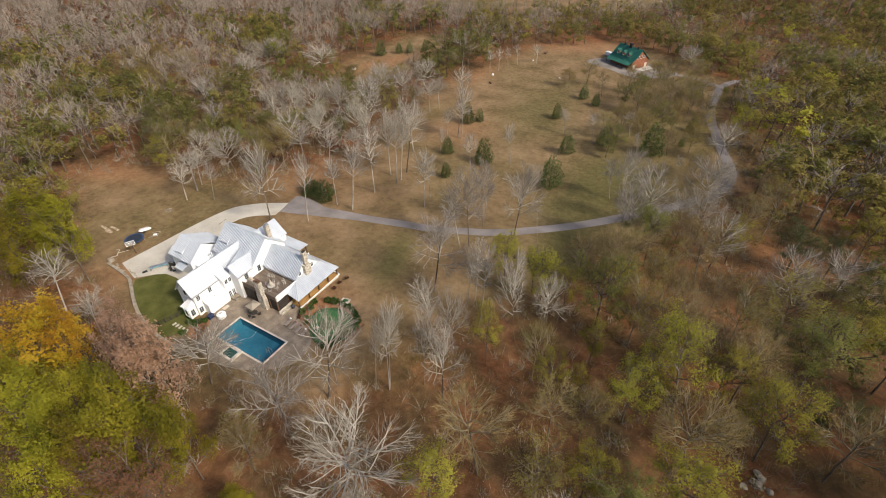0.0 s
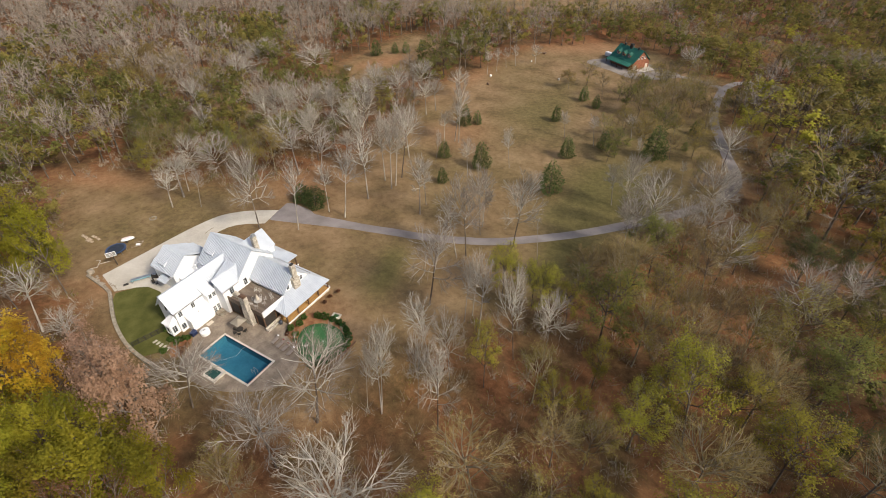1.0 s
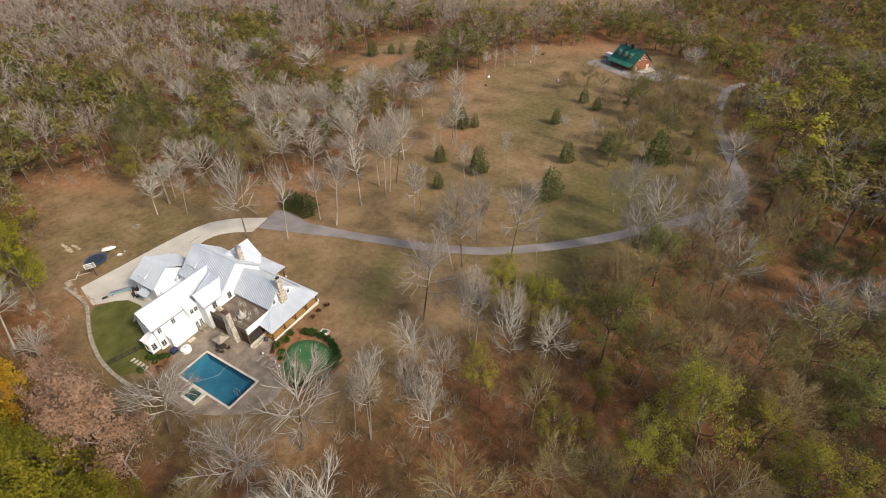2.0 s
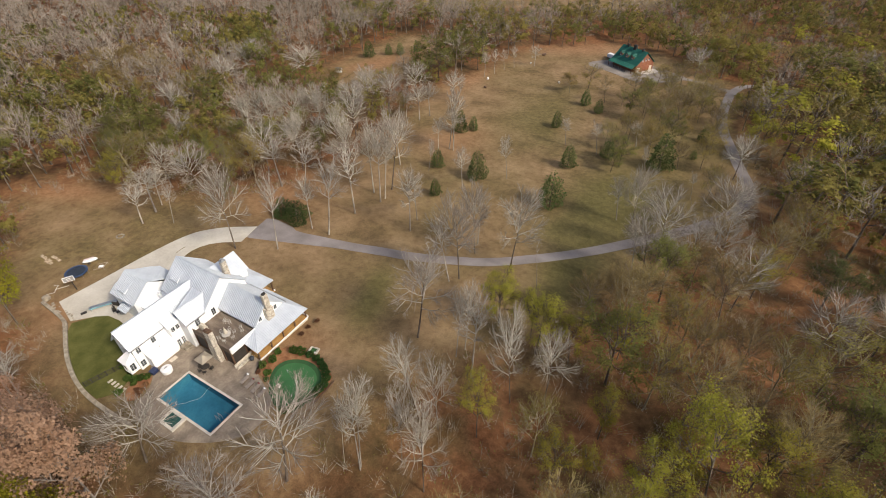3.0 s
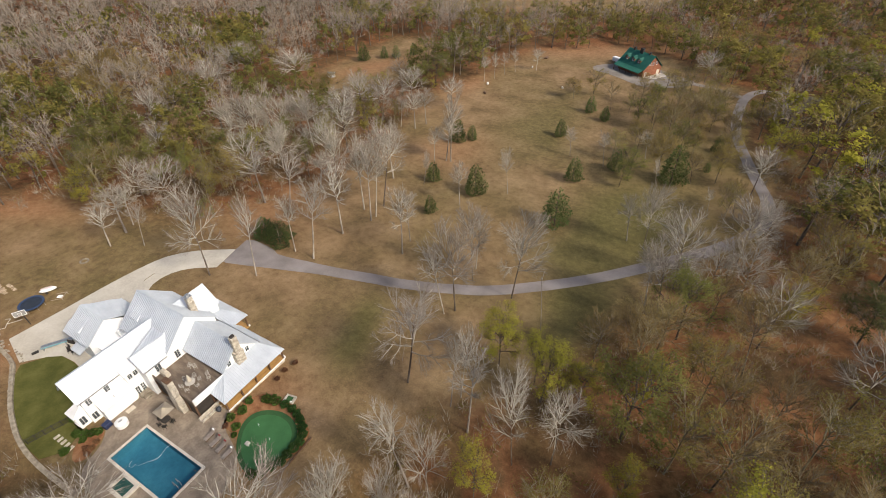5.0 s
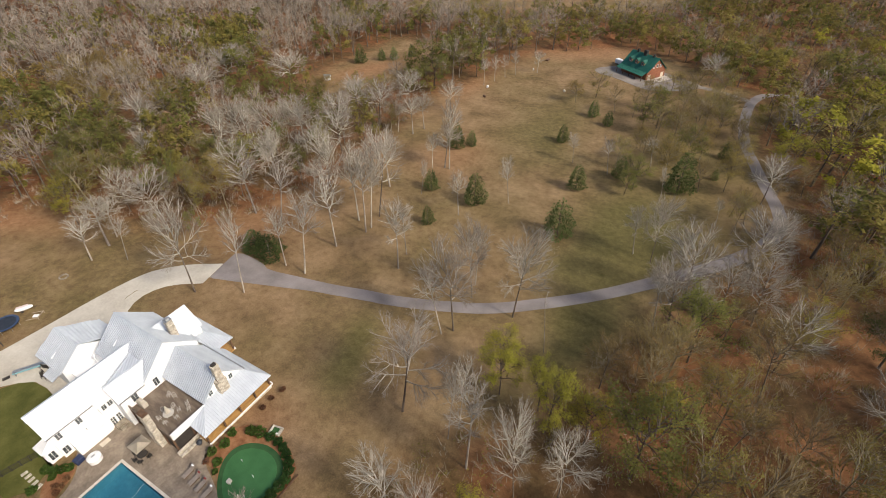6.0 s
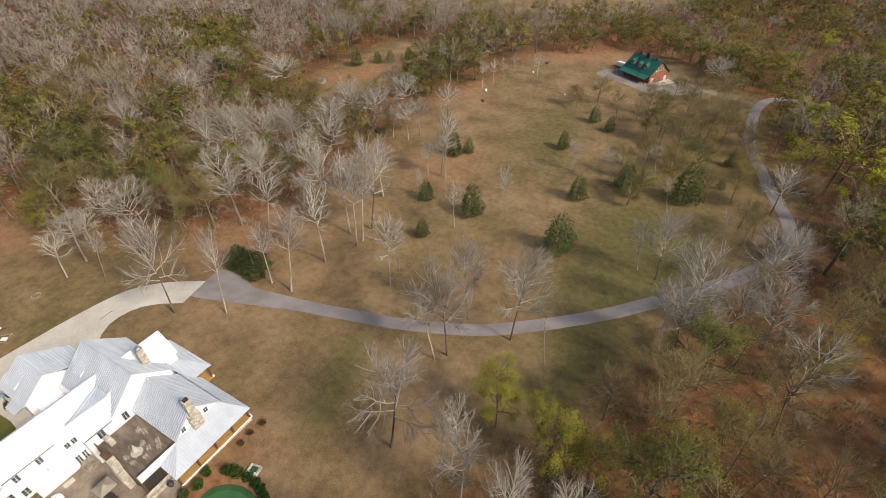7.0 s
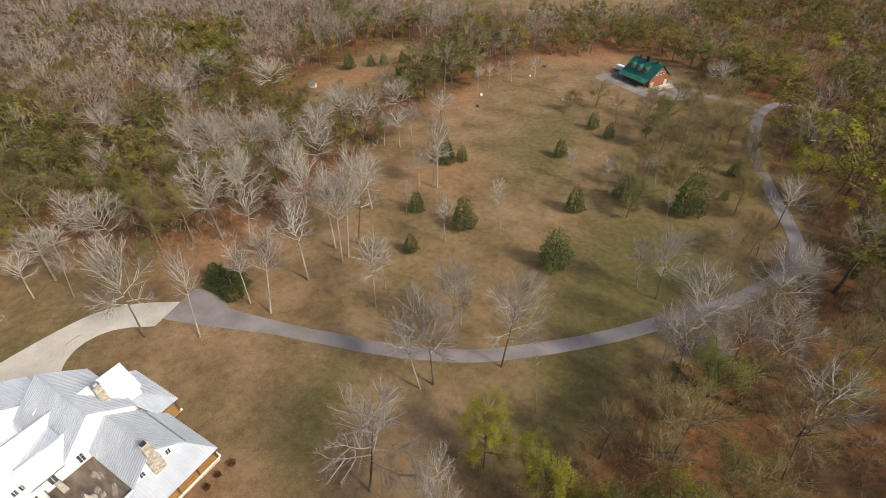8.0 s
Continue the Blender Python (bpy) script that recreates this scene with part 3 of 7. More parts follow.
def grow(seed, H, R, leaf=0, clear=0.3, limbs=9, sub=8, fork=7, twig=5, lsize=0.2, wide=1.0, lean=False, rise=0.0):
    """A broadleaf tree of height H and crown radius R: limbs that rise from the trunk and fork down to fine twigs. Trunk, twigs or leaves, and limbs, as arrays."""
    rng = np.random.default_rng(seed)
    wood, limb_wood, fine = Bag(), Bag(), Bag()
    z0, r0 = H * clear, 0.0085 * H + 0.03
    bend = rng.normal(size=2) * 0.02 * H
    s = np.linspace(0, 1, 4 if lean else 8)[:, None]
    top = np.array([bend[0], bend[1], H * 0.66])
    trunk = np.array([0, 0, -0.5]) + (top + np.array([0, 0, 0.5])) * s + np.sin(s * 5.0 + rng.uniform(0, 6)) * np.array([bend[1], -bend[0], 0]) * 0.3 * s
    tubes(wood, trunk[None], (r0 * wide * np.linspace(1, 0.3, len(s)))[None], 4 if lean else 6)
    f = (np.arange(limbs) + rng.uniform(0.2, 0.8, limbs)) / limbs
    g = np.clip((z0 + (H * 0.64 - z0) * f**0.9 + 0.5) / (H * 0.66 + 0.5), 0, 0.999) * (len(s) - 1)
    i = g.astype(int)
    P = trunk[i] + (trunk[i + 1] - trunk[i]) * (g - i)[:, None]
    az = rng.uniform(0, 6.28) + np.arange(limbs) * 2.4 + rng.normal(size=limbs) * 0.35
    el = np.radians(16 + rise + 52 * f + rng.normal(size=limbs) * 7)
    D = np.stack([np.cos(az) * np.cos(el), np.sin(az) * np.cos(el), np.sin(el)], 1)
    mid, semi = np.array([0, 0, z0 + (H - z0) * 0.4]), np.array([R, R, (H - z0) * 0.6])

    def reach(p, d):
        """How far it is from p along d to the crown's outline."""
        q, e = (p - mid) / semi, d / semi
        aa, bb, cc = (e * e).sum(-1), (q * e).sum(-1), (q * q).sum(-1) - 1
        return np.maximum(0.05, (-bb + np.sqrt(np.maximum(bb * bb - aa * cc, 0))) / aa)

    L = reach(P, D) * rng.uniform(0.62, 0.9, limbs)
    L1 = shoots(P, D, L, 3 if lean else 7, 0.12 if lean else 0.055, 0.05 if lean else 0.075, rng)
    P2, D2, S2 = offshoots(L1, L, sub, 0.2, 52, 0.6, rng)
    S2 = np.minimum(S2, reach(P2, D2) * rng.uniform(0.7, 1.0, len(S2)))
    L2 = shoots(P2, D2, S2, 2 if lean else 3, 0.09, 0.08, rng)
    P3, D3, S3 = offshoots(L2, S2, fork, 0.1, 48, 0.6, rng)
    S3 = np.clip(S3, 0.5, np.maximum(0.5, reach(P3, D3) * rng.uniform(0.9, 1.2, len(S3))))
    L3 = shoots(P3, D3, S3, 1, 0.08, 0.07, rng)
    if lean:
        ribbons(wood, L1, np.full(len(L1), r0 * 0.75 * wide), rng)
        (ribbons if not leaf else lambda *q: None)(fine, L2, np.full(len(L2), 0.085 * wide), rng)
        if not leaf:
            slivers(fine, P3, L3[:, -1] - P3, np.full(len(P3), 0.06 * wide), rng)
    else:
        thick = wood if leaf else limb_wood
        taper = np.linspace(1, 0.22, 8)
        tubes(thick, L1, r0 * 0.56 * rng.uniform(0.75, 1.1, limbs)[:, None] * taper[None], 4)
        tubes(thick, L2, (0.02 + 0.015 * S2)[:, None] * np.linspace(1, 0.4, 4)[None], 3)
        slivers(thick if leaf else fine, P3, L3[:, -1] - P3, np.full(len(L3), 0.062 * wide), rng)
        if twig:
            P4, D4, S4 = offshoots(L3, S3, twig, 0.1, 40, 0.62, rng)
            slivers(wood if leaf else fine, P4, D4 * np.maximum(S4, 0.35)[:, None], np.full(len(P4), 0.042 * wide), rng)
    if leaf:
        k = rng.integers(0, len(L3), int(leaf))
        q = rng.uniform(0.1, 1.25, int(leaf))[:, None]
        at = P3[k] + (L3[k, -1] - P3[k]) * q + rng.normal(size=(int(leaf), 3)) * R * np.array([0.05, 0.05, 0.04])
        nrm = unit(at - np.array([0, 0, H * 0.5])) + np.array([0, 0, 0.5]) + rng.normal(size=at.shape) * 0.55
        e = unit(np.cross(nrm, rng.normal(size=at.shape)))
        c = unit(np.cross(nrm, e))
        z = (lsize * rng.uniform(0.6, 1.4, int(leaf)))[:, None]
        v = np.stack([at - e * z * 0.6, at + e * z * 0.6, at + c * z], 1).reshape(-1, 3)
        fine.add(v, np.arange(3 * int(leaf)).reshape(-1, 3))
    out = [wood.arrays(), fine.arrays()] + ([limb_wood.arrays()] if limb_wood.n else [])
    crown = out[1][0]
    sr, sz = R / np.percentile(np.hypot(crown[:, 0], crown[:, 1]), 98), H / np.percentile(crown[:, 2], 99.7)
    return [(v * np.array([sr, sr, sz]), t) for v, t in out]


def conifer(seed, H, R, n=900):
    """A cedar: a short trunk and a ragged cone of upswept sprays."""
    rng = np.random.default_rng(seed)
    wood, fine = Bag(), Bag()
    tube(wood, np.array([[0, 0, -0.3], [0.05, 0, H * 0.5], [0, 0.05, H * 0.95]]), 0.03 * H * 0.5 + 0.05, 0.02, 5)
    z = H * (0.06 + 0.94 * (1 - np.sqrt(rng.uniform(0, 1, n))))
    az = rng.uniform(0, 6.283, n)
    lob = 1 + 0.22 * np.sin(az * 3 + seed) + 0.16 * np.sin(az * 5 + z * 1.7)
    prof = np.minimum(1.0, 0.55 + z / (0.4 * H)) * (1 - z / H) ** 0.5
    rr = R * 1.15 * prof * lob * np.sqrt(rng.uniform(0.35, 1, n)) + 0.05
    at = np.stack([np.cos(az) * rr, np.sin(az) * rr, z], 1)
    leaves(fine, at, np.full(n, 0.1 + 0.016 * H), rng, -0.35)
    for _ in range(14):
        zz = H * rng.uniform(0.1, 0.8)
        a = rng.uniform(0, 6.28)
        q = R * (1 - zz / H) * 0.8
        tube(wood, np.array([[0, 0, zz], [math.cos(a) * q, math.sin(a) * q, zz + q * 0.5]]), 0.035, 0.01, 3)
    return wood.arrays(), fine.arrays()


def as_mesh(name, arr, material):
    ob = tri_mesh("tmp", arr[0], arr[1], material)
    me = ob.data
    me.name = name
    bpy.data.objects.remove(ob)
    return me


class Kind:
    """A sort of tree: a few grown forms, at height 1, that its trees share."""

    def __init__(self, name, forms, wood_mat, fine_mat, crown_label):
        self.name, self.forms, self.wood_mat, self.fine_mat, self.crown_label = name, forms, wood_mat, fine_mat, crown_label
        limb = M_LIMB if fine_mat is M_TWIG else M_BARK_BROWN
        self.meshes = [(as_mesh(name + "_trunk", f[0], wood_mat), as_mesh(name + "_crown", f[1], fine_mat)) + ((as_mesh(name + "_branchwork", f[2], limb),) if len(f) > 2 else ()) for f in forms]


BARE = [grow(10 + i, 19, 6.6, limbs=11 + i % 3, sub=9, fork=7, twig=5, clear=0.24 + 0.05 * (i % 4)) for i in range(8)]
SLIM = [grow(40 + i, 19, 3.8, limbs=10, sub=7, fork=6, twig=4, clear=0.4 + 0.05 * (i % 3), rise=10) for i in range(6)]
LEAFY = [grow(60 + i, 17, 6.0, leaf=5400, limbs=10, sub=7, fork=4, twig=0, clear=0.28, lsize=0.16, rise=6) for i in range(5)]
THIN = [grow(80 + i, 17, 5.8, leaf=3000, limbs=10, sub=7, fork=5, twig=0, clear=0.26, lsize=0.15, rise=6) for i in range(5)]
FULL = [grow(100 + i, 17, 6.8, leaf=10500, limbs=11, sub=7, fork=4, twig=0, clear=0.16, lsize=0.22) for i in range(4)]
POLE = [grow(115, 15, 0.9, limbs=5, sub=3, fork=2, twig=1, clear=0.55)]
CONE = [conifer(120 + i, 9, 2.7, 2100) for i in range(4)]
KINDS = {
    "bare": Kind("bare_tree", BARE, M_BARK_DARK, M_TWIG, "crown of leafless grey twigs"),
    "brown": Kind("brown_bare_tree", BARE[1::2], M_BARK_DARK, M_TWIG_BROWN, "crown of olive-brown leafless twigs"),
    "slim": Kind("slim_bare_tree", SLIM, M_BARK, M_TWIG, "narrow crown of leafless grey twigs"),
    "pole": Kind("dead_tree", POLE, M_BARK, M_TWIG, "a few short broken twigs"),
    "lime": Kind("yellow_green_tree", LEAFY, M_BARK_DARK, LEAF["lime"], "yellow-green autumn leaves"),
    "orange": Kind("orange_tree", FULL, M_BARK_DARK, LEAF["orange"], "golden orange leaves"),
    "gold": Kind("golden_green_tree", FULL, M_BARK_DARK, LEAF["gold"], "dense yellow-green leaves"),
    "rust": Kind("rust_tree", LEAFY, M_BARK_DARK, LEAF["rust"], "rust-brown leaves"),
    "tan": Kind("tan_tree", FULL, M_BARK, LEAF["tan"], "dry pinkish tan leaves"),
    "amber": Kind("amber_tree", LEAFY, M_BARK_BROWN, LEAF["amber"], "thin amber-brown leaves"),
    "olive": Kind("olive_tree", THIN, M_BARK_BROWN, LEAF["olive"], "thin olive-brown leaves"),
    "green": Kind("green_tree", LEAFY, M_BARK_DARK, LEAF["green"], "green leaves"),
    "dark": Kind("dark_green_tree", LEAFY, M_BARK_DARK, LEAF["dark"], "dark green leaves"),
    "cedar": Kind("cedar_tree", CONE, M_BARK_DARK, LEAF["cedar"], "dark green conical sprays"),
}
LABELS = {
    "bare": ("leafless pale-barked broadleaf tree with spreading branches", "tree", "bare trees"),
    "brown": ("leafless tree with olive-brown twigs in the shaded wood", "tree", "brown bare trees"),
    "slim": ("tall slim leafless tree with a pale straight trunk", "tree", "slim bare trees"),
    "pole": ("dead pale tree trunk with a few broken twigs", "tree", "dead trees"),
    "lime": ("yellow-green autumn tree in leaf in the wood", "tree", "yellow-green trees"),
    "gold": ("large dense yellow-green autumn tree by the lawn", "tree", "large leafy trees"),
    "orange": ("large golden orange autumn tree in full leaf", "tree", "large leafy trees"),
    "rust": ("rust-brown autumn tree still in leaf", "tree", "rust trees"),
    "tan": ("broad tree with dry pinkish tan leaves beside the wall", "tree", "large leafy trees"),
    "amber": ("half-bare tree with amber-brown autumn leaves", "tree", "half-bare trees"),
    "olive": ("half-bare tree with thin olive-brown leaves", "tree", "half-bare trees"),
    "green": ("green-leaved tree among bare woods", "tree", "green trees"),
    "dark": ("dark green tree in the shaded wood", "tree", "dark green trees"),
    "cedar": ("dark green conical cedar on the brown grass", "cedar", "cedars"),
}
BASE_H = {"pole": 15, "brown": 19, "bare": 19, "slim": 19, "lime": 17, "gold": 17, "orange": 17, "rust": 17, "tan": 17, "olive": 17, "amber": 17, "green": 17, "dark": 17, "cedar": 9}
BASE_R = {"pole": 0.9, "brown": 6.6, "bare": 6.6, "slim": 3.8, "lime": 6.0, "gold": 6.8, "orange": 6.8, "rust": 6.0, "tan": 6.8, "olive": 5.8, "amber": 5.8, "green": 6.0, "dark": 6.0, "cedar": 2.6}
PLANTED = []
tree_rng = np.random.default_rng(5)


def plant(kind, x, y, h, r=None, lean=(0, 0)):
    """One tree: an empty at its foot, with its trunk and its crown; lean: how far its top stands out in x and y, as a share of its height."""
    K = KINDS[kind]
    i = int(tree_rng.integers(len(K.meshes)))
    sz = h / BASE_H[kind]
    sr = (r / BASE_R[kind]) if r else sz
    label, cat, group = LABELS[kind]
    foot = new(K.name)
    foot.empty_display_size = 0.5
    axis = Vector((-lean[1], lean[0], 0))
    tip = Matrix.Rotation(math.atan(axis.length), 4, axis) if axis.length > 1e-4 else Matrix()
    foot.matrix_world = Matrix.Translation((x, y, gz(x, y))) @ tip @ pose(0, 0, 0, 0, 0, float(tree_rng.uniform(0, 360))) @ Matrix.Diagonal((sr, sr, sz, 1))
    tagged(foot, label, cat, group)
    for nm, me in zip(("trunk", "crown", "branchwork"), K.meshes[i]):
        o = new(nm, me)
        o.parent = foot
        if nm == "crown":
            tagged(o, K.crown_label)
        if nm == "branchwork":
            tagged(o, "pale bare branches" if kind != "brown" else "brown bare branches")
    PLANTED.append((x, y))
    return foot


# cedars on the grass
for x, y, h in [(31.5, 84.7, 10.6), (3.1, 73.6, 5.2), (-4.9, 88.3, 6.4), (8.3, 87.9, 9.2), (28.0, 108.8, 7.8), (14.8, 135.3, 6.2), (17.1, 160.0, 6.4), (23.7, 155.0, 5.6), (51.8, 121.4, 12.0), (60.4, 149.0, 5.8), (-11.7, 114.3, 8.4),
                (-90.0, 166.7, 8.6), (-84.1, 174.4, 6.0), (-79.7, 177.8, 6.2), (59.5, 133.7, 3.4), (-75.0, 185, 6), (36.5, 121.0, 7.0), (-64.0, 204.0, 8.0), (-52.0, 212.0, 8.5), (-8.5, 118.0, 5.5)]:
    plant("cedar", x, y, h)
plant("cedar", -17.8, 43.9, 6.2, 3.0)
plant("cedar", -22.6, 44.4, 5.2, 2.6)
# trees that are known one by one: place, height, crown radius and, for some, the lean
for x, y, h, r, *lean in [(-20.9, 27.8, 21.1, 5.7, 0.01, 0.04), (-8.5, 69.9, 23.8, 6.1, 0.05, 0.04), (24.8, 55.2, 19.7, 3.5, -0.04, -0.02), (26.2, 45.3, 21.4, 5.7, -0.02, -0.02), (33.8, 54.4, 21.3, 5.5, 0.09, 0.03), (52.3, 85.8, 17.7, 4.3, -0.01, 0), (59.5, 64.7, 19.8, 6, -0.14, 0.01), (60.7, 74.8, 19.4, 6.2, -0.14, 0.01), (75.2, 95.9, 15.2, 3.6, -0.14, 0.03), (72.6, 75.8, 15.5, 5.6, -0.14, 0.04), (28.3, 26.2, 19.9, 6.5, 0.09, 0.09), (41.1, 12.1, 17.3, 3.2, -0.02, -0.01), (39.3, 5.1, 20.1, 2.8, 0.04, 0.03), (44.1, 3.2, 19.1, 3.6, 0.01, 0.01), (48.3, 21.9, 21.7, 3.3, -0.06, -0.02), (52.9, 24.7, 16.4, 3.7, 0.04, 0.01)]:
    plant("bare", x, y, h, r, lean or (0, 0))
for x, y, h, r, *lean in [(8, -13.1, 12.8, 5.9, 0.02, 0.14), (27.1, -5, 19.1, 6.7, 0.06, 0.13), (27.1, -13.5, 16.8, 6.1), (-49.6, 41.2, 14, 5.9, -0.03, -0.08), (-23.8, 70.3, 18.3, 5.5, 0.03, 0.04), (-55.4, 82.3, 17, 6.9), (-52.2, 91.2, 17, 7.2), (-65.4, 78.1, 17, 7), (-64.4, 71.6, 16, 5.8), (-92.9, 66.4, 16, 6.8), (-72, 54, 15, 5.4), (-41, 69.5, 16, 4.5), (-33.9, 78, 17, 4.9), (-52.8, 117.9, 15, 7.1), (-43.8, 117.8, 15, 7), (-43, 134.7, 14, 6.7)]:
    plant("bare", x, y, h, r, lean or (0, 0))
for x, y, h, r, *lean in [(-48, 102.2, 15, 6.5), (-104.8, 95.5, 16, 9.2), (-115.7, 117.1, 16, 9.5), (-91.7, 124.3, 16, 8.8), (-27.9, 138.7, 12, 4.8), (48.1, 212.6, 13, 6.2), (71.6, 126.2, 14, 5.7), (85.6, 116.8, 14, 5.1), (89.8, 58.4, 16, 5.9), (41.9, -15.7, 18, 9), (98.8, 63.5, 16, 6.5)]:
    plant("bare", x, y, h, r, lean or (0, 0))
for x, y, h, r, *lean in [(74.6, 56.5, 17.6, 5, -0.12, 0.05), (60.2, 44.3, 16.8, 3.3, -0.14, 0.02), (58.7, 54.6, 11.3, 5.1, -0.14, -0.02), (57.1, 50.7, 13, 2, -0.14, 0.01), (65.3, 115.6, 8.5, 3.2, 0.14, -0.01), (62.9, 155.1, 10.8, 2.8, -0.14, 0.01), (76.4, 140.5, 8.6, 4.4, -0.14, 0.02), (80.6, 135.8, 9, 3.9, -0.14, 0.03), (68.5, 111.5, 10.7, 3, -0.14, 0.02), (22.8, 166.6, 10.7, 3.7, -0.14, -0.02), (38.9, 199.8, 8.2, 3.2, -0.09, -0.01), (58.9, 185.5, 8.6, 5.8, -0.14, 0), (50.2, 163.5, 12.5, 4.3, -0.14, -0), (56.6, 124.4, 9.2, 3, -0.14, 0), (54.4, -4.1, 19.5, 6, -0.05, -0.02), (83.9, 13.3, 12.8, 3.7, -0.14, 0.04)]:
    plant("brown", x, y, h, r, lean or (0, 0))
for x, y, h, r, *lean in [(83.7, 95.1, 15, 4.8), (81.1, 81.2, 15, 4.3), (69.7, 84, 14, 3.8), (68.1, 66.1, 14, 4.1), (61.2, 51.6, 15, 5.5), (70.9, 43.5, 14, 4), (78.1, 44.6, 15, 3.9), (85.1, 31.4, 15, 4.3), (84.4, 28, 15, 5.5), (60.9, 6.5, 13, 4.5), (26.2, -20.1, 11, 4.4)]:
    plant("brown", x, y, h, r, lean or (0, 0))
for x, y, h, r, *lean in [(-13, 32.7, 19.2, 2.8, 0.04, 0.09), (-12.8, 43.4, 14.4, 3, -0.01, -0.02), (-7.7, 43.5, 19.6, 4.3, 0.07, 0.11), (-8.9, 54.6, 20.2, 4.5, -0.03, -0.03), (-7, 62.7, 22.3, 4.3, 0.01, 0.01), (-7.1, 64.9, 22.3, 3.7, 0.05, 0.05), (-15.2, 83.7, 16.6, 4.5, -0.03, -0.03), (-11.5, 65.9, 21, 3.9, -0.02, -0.02), (7.3, 55.3, 17.4, 3.5, 0.01, 0.01), (5.9, 60.5, 13.6, 2.7, -0.02, -0.02), (7.5, 80.9, 13.1, 2.7), (15.6, 92.7, 13.8, 2.3, -0.07, -0.03), (-5.8, 84.7, 10.5, 1.3, 0.09, 0.06), (-8.3, 101.1, 14.7, 3.4, 0.04, 0.03), (-6.7, 101, 21.6, 3.6, 0.05, 0.03), (-11.3, 99.3, 11.2, 2.6, 0.06, 0.04)]:
    plant("slim", x, y, h, r, lean or (0, 0))
for x, y, h, r, *lean in [(-34, 114.8, 10.5, 2.4, 0.09, 0.07), (-29, 116, 12.9, 4.3, 0.02, 0.02), (-28, 121.3, 13.1, 4.1, 0.02, 0.01), (23.4, 59.3, 14.7, 2.7, 0.05, 0.03), (24.8, 43.5, 18.5, 3.2, -0.11, -0.09), (48.3, 87.3, 12.8, 2.8, -0.13, -0.01), (56.8, 66, 15.6, 3, -0.14, 0.01), (63.6, 68.4, 11.4, 2.9, -0.14, 0.02), (36.9, 28.1, 16.7, 1.9, 0.04, 0.03), (36.4, 25.8, 16.4, 1.9, 0.05, 0.04), (62.8, 107.8, 8.7, 1.2, -0.14, 0.01), (42.5, 133.1, 9, 2.7, -0.14, -0.01), (33, 121.6, 11.7, 2, -0.14, -0.03), (48.8, 116.1, 9.5, 1.1, -0.13, -0.01), (22.3, 123.4, 9.7, 2.1, -0.12, -0.03), (-28.4, 175.5, 10.7, 2.1, 0.01, 0)]:
    plant("slim", x, y, h, r, lean or (0, 0))
for x, y, h, r, *lean in [(-24.2, 187.4, 9.9, 2.2, -0.07, -0.03), (-17.1, 193.7, 9.3, 3.1, 0.01, 0), (-30.2, 169.6, 10.6, 2.5, 0.02, 0.01), (-26.7, 182.2, 9.6, 2.2, -0.06, -0.03), (40.7, 23.2, 20.2, 3.2), (37.9, 12.1, 19.6, 3.2, -0.1, -0.09), (34.7, 1.7, 20.5, 2.4, 0.06, 0.06), (32.3, 1, 16.3, 1.4, 0.06, 0.08), (-30.4, -16.6, 15.6, 4.1, 0.03, 0.14), (-17.1, -16.9, 12.5, 3.4, 0.03, 0.14), (34.9, 1.3, 19.2, 2.4, 0.03, 0.03), (-34.5, 55, 15.6, 5.4, -0.01, -0.02), (-27.3, 56.2, 15.9, 3.9, 0.08, 0.12), (-47.2, 23.2, 10.8, 3.4, 0.03, 0.14), (-49.4, 28.1, 12.6, 5.3, 0.03, 0.14), (-51.4, 31, 10, 3.2, 0.04, 0.13)]:
    plant("slim", x, y, h, r, lean or (0, 0))
for x, y, h, r, *lean in [(-41.4, 27.2, 10.8, 2, 0.03, 0.14), (-28.1, 68.3, 9.8, 5.1, 0.09, 0.11)]:
    plant("slim", x, y, h, r, lean or (0, 0))
for x, y, h, r, *lean in [(42, 49, 14.9, 0.6, -0.08, -0.02)]:
    plant("pole", x, y, h, r, lean or (0, 0))
for x, y, h, r, *lean in [(76.7, 19.4, 23.2, 5.6, -0.14, 0.01), (46.5, 13.9, 16, 2.9, -0.02, -0.01), (-63.2, 29.3, 12, 4.5), (-53.5, 70.5, 11, 5.1), (39.3, 36.8, 12, 3.6), (45.6, 37.1, 12, 3.1), (79.6, 71.3, 13, 4.7), (76.3, 145.9, 13, 7.1), (86.7, 232.4, 14, 8.1), (67.4, 230.7, 13, 7.6), (38.2, 39.8, 12, 4), (47.8, 33.8, 14, 4.5), (53.4, 34.8, 12, 3.6), (62, 22.8, 12, 2.7), (58.3, 11.7, 13, 3), (62.1, 15.4, 9, 1.8)]:
    plant("lime", x, y, h, r, lean or (0, 0))
for x, y, h, r, *lean in [(60.4, 40.3, 13, 3.6), (81.7, 25.4, 14, 4.3), (71.8, 21, 13, 3.8), (50.9, -11.3, 13, 4.5), (68.2, 0.2, 13, 3.6), (79.2, 3.3, 14, 6.4), (69.9, 14.7, 14, 4.6), (105.3, 85.8, 14, 6.2)]:
    plant("lime", x, y, h, r, lean or (0, 0))
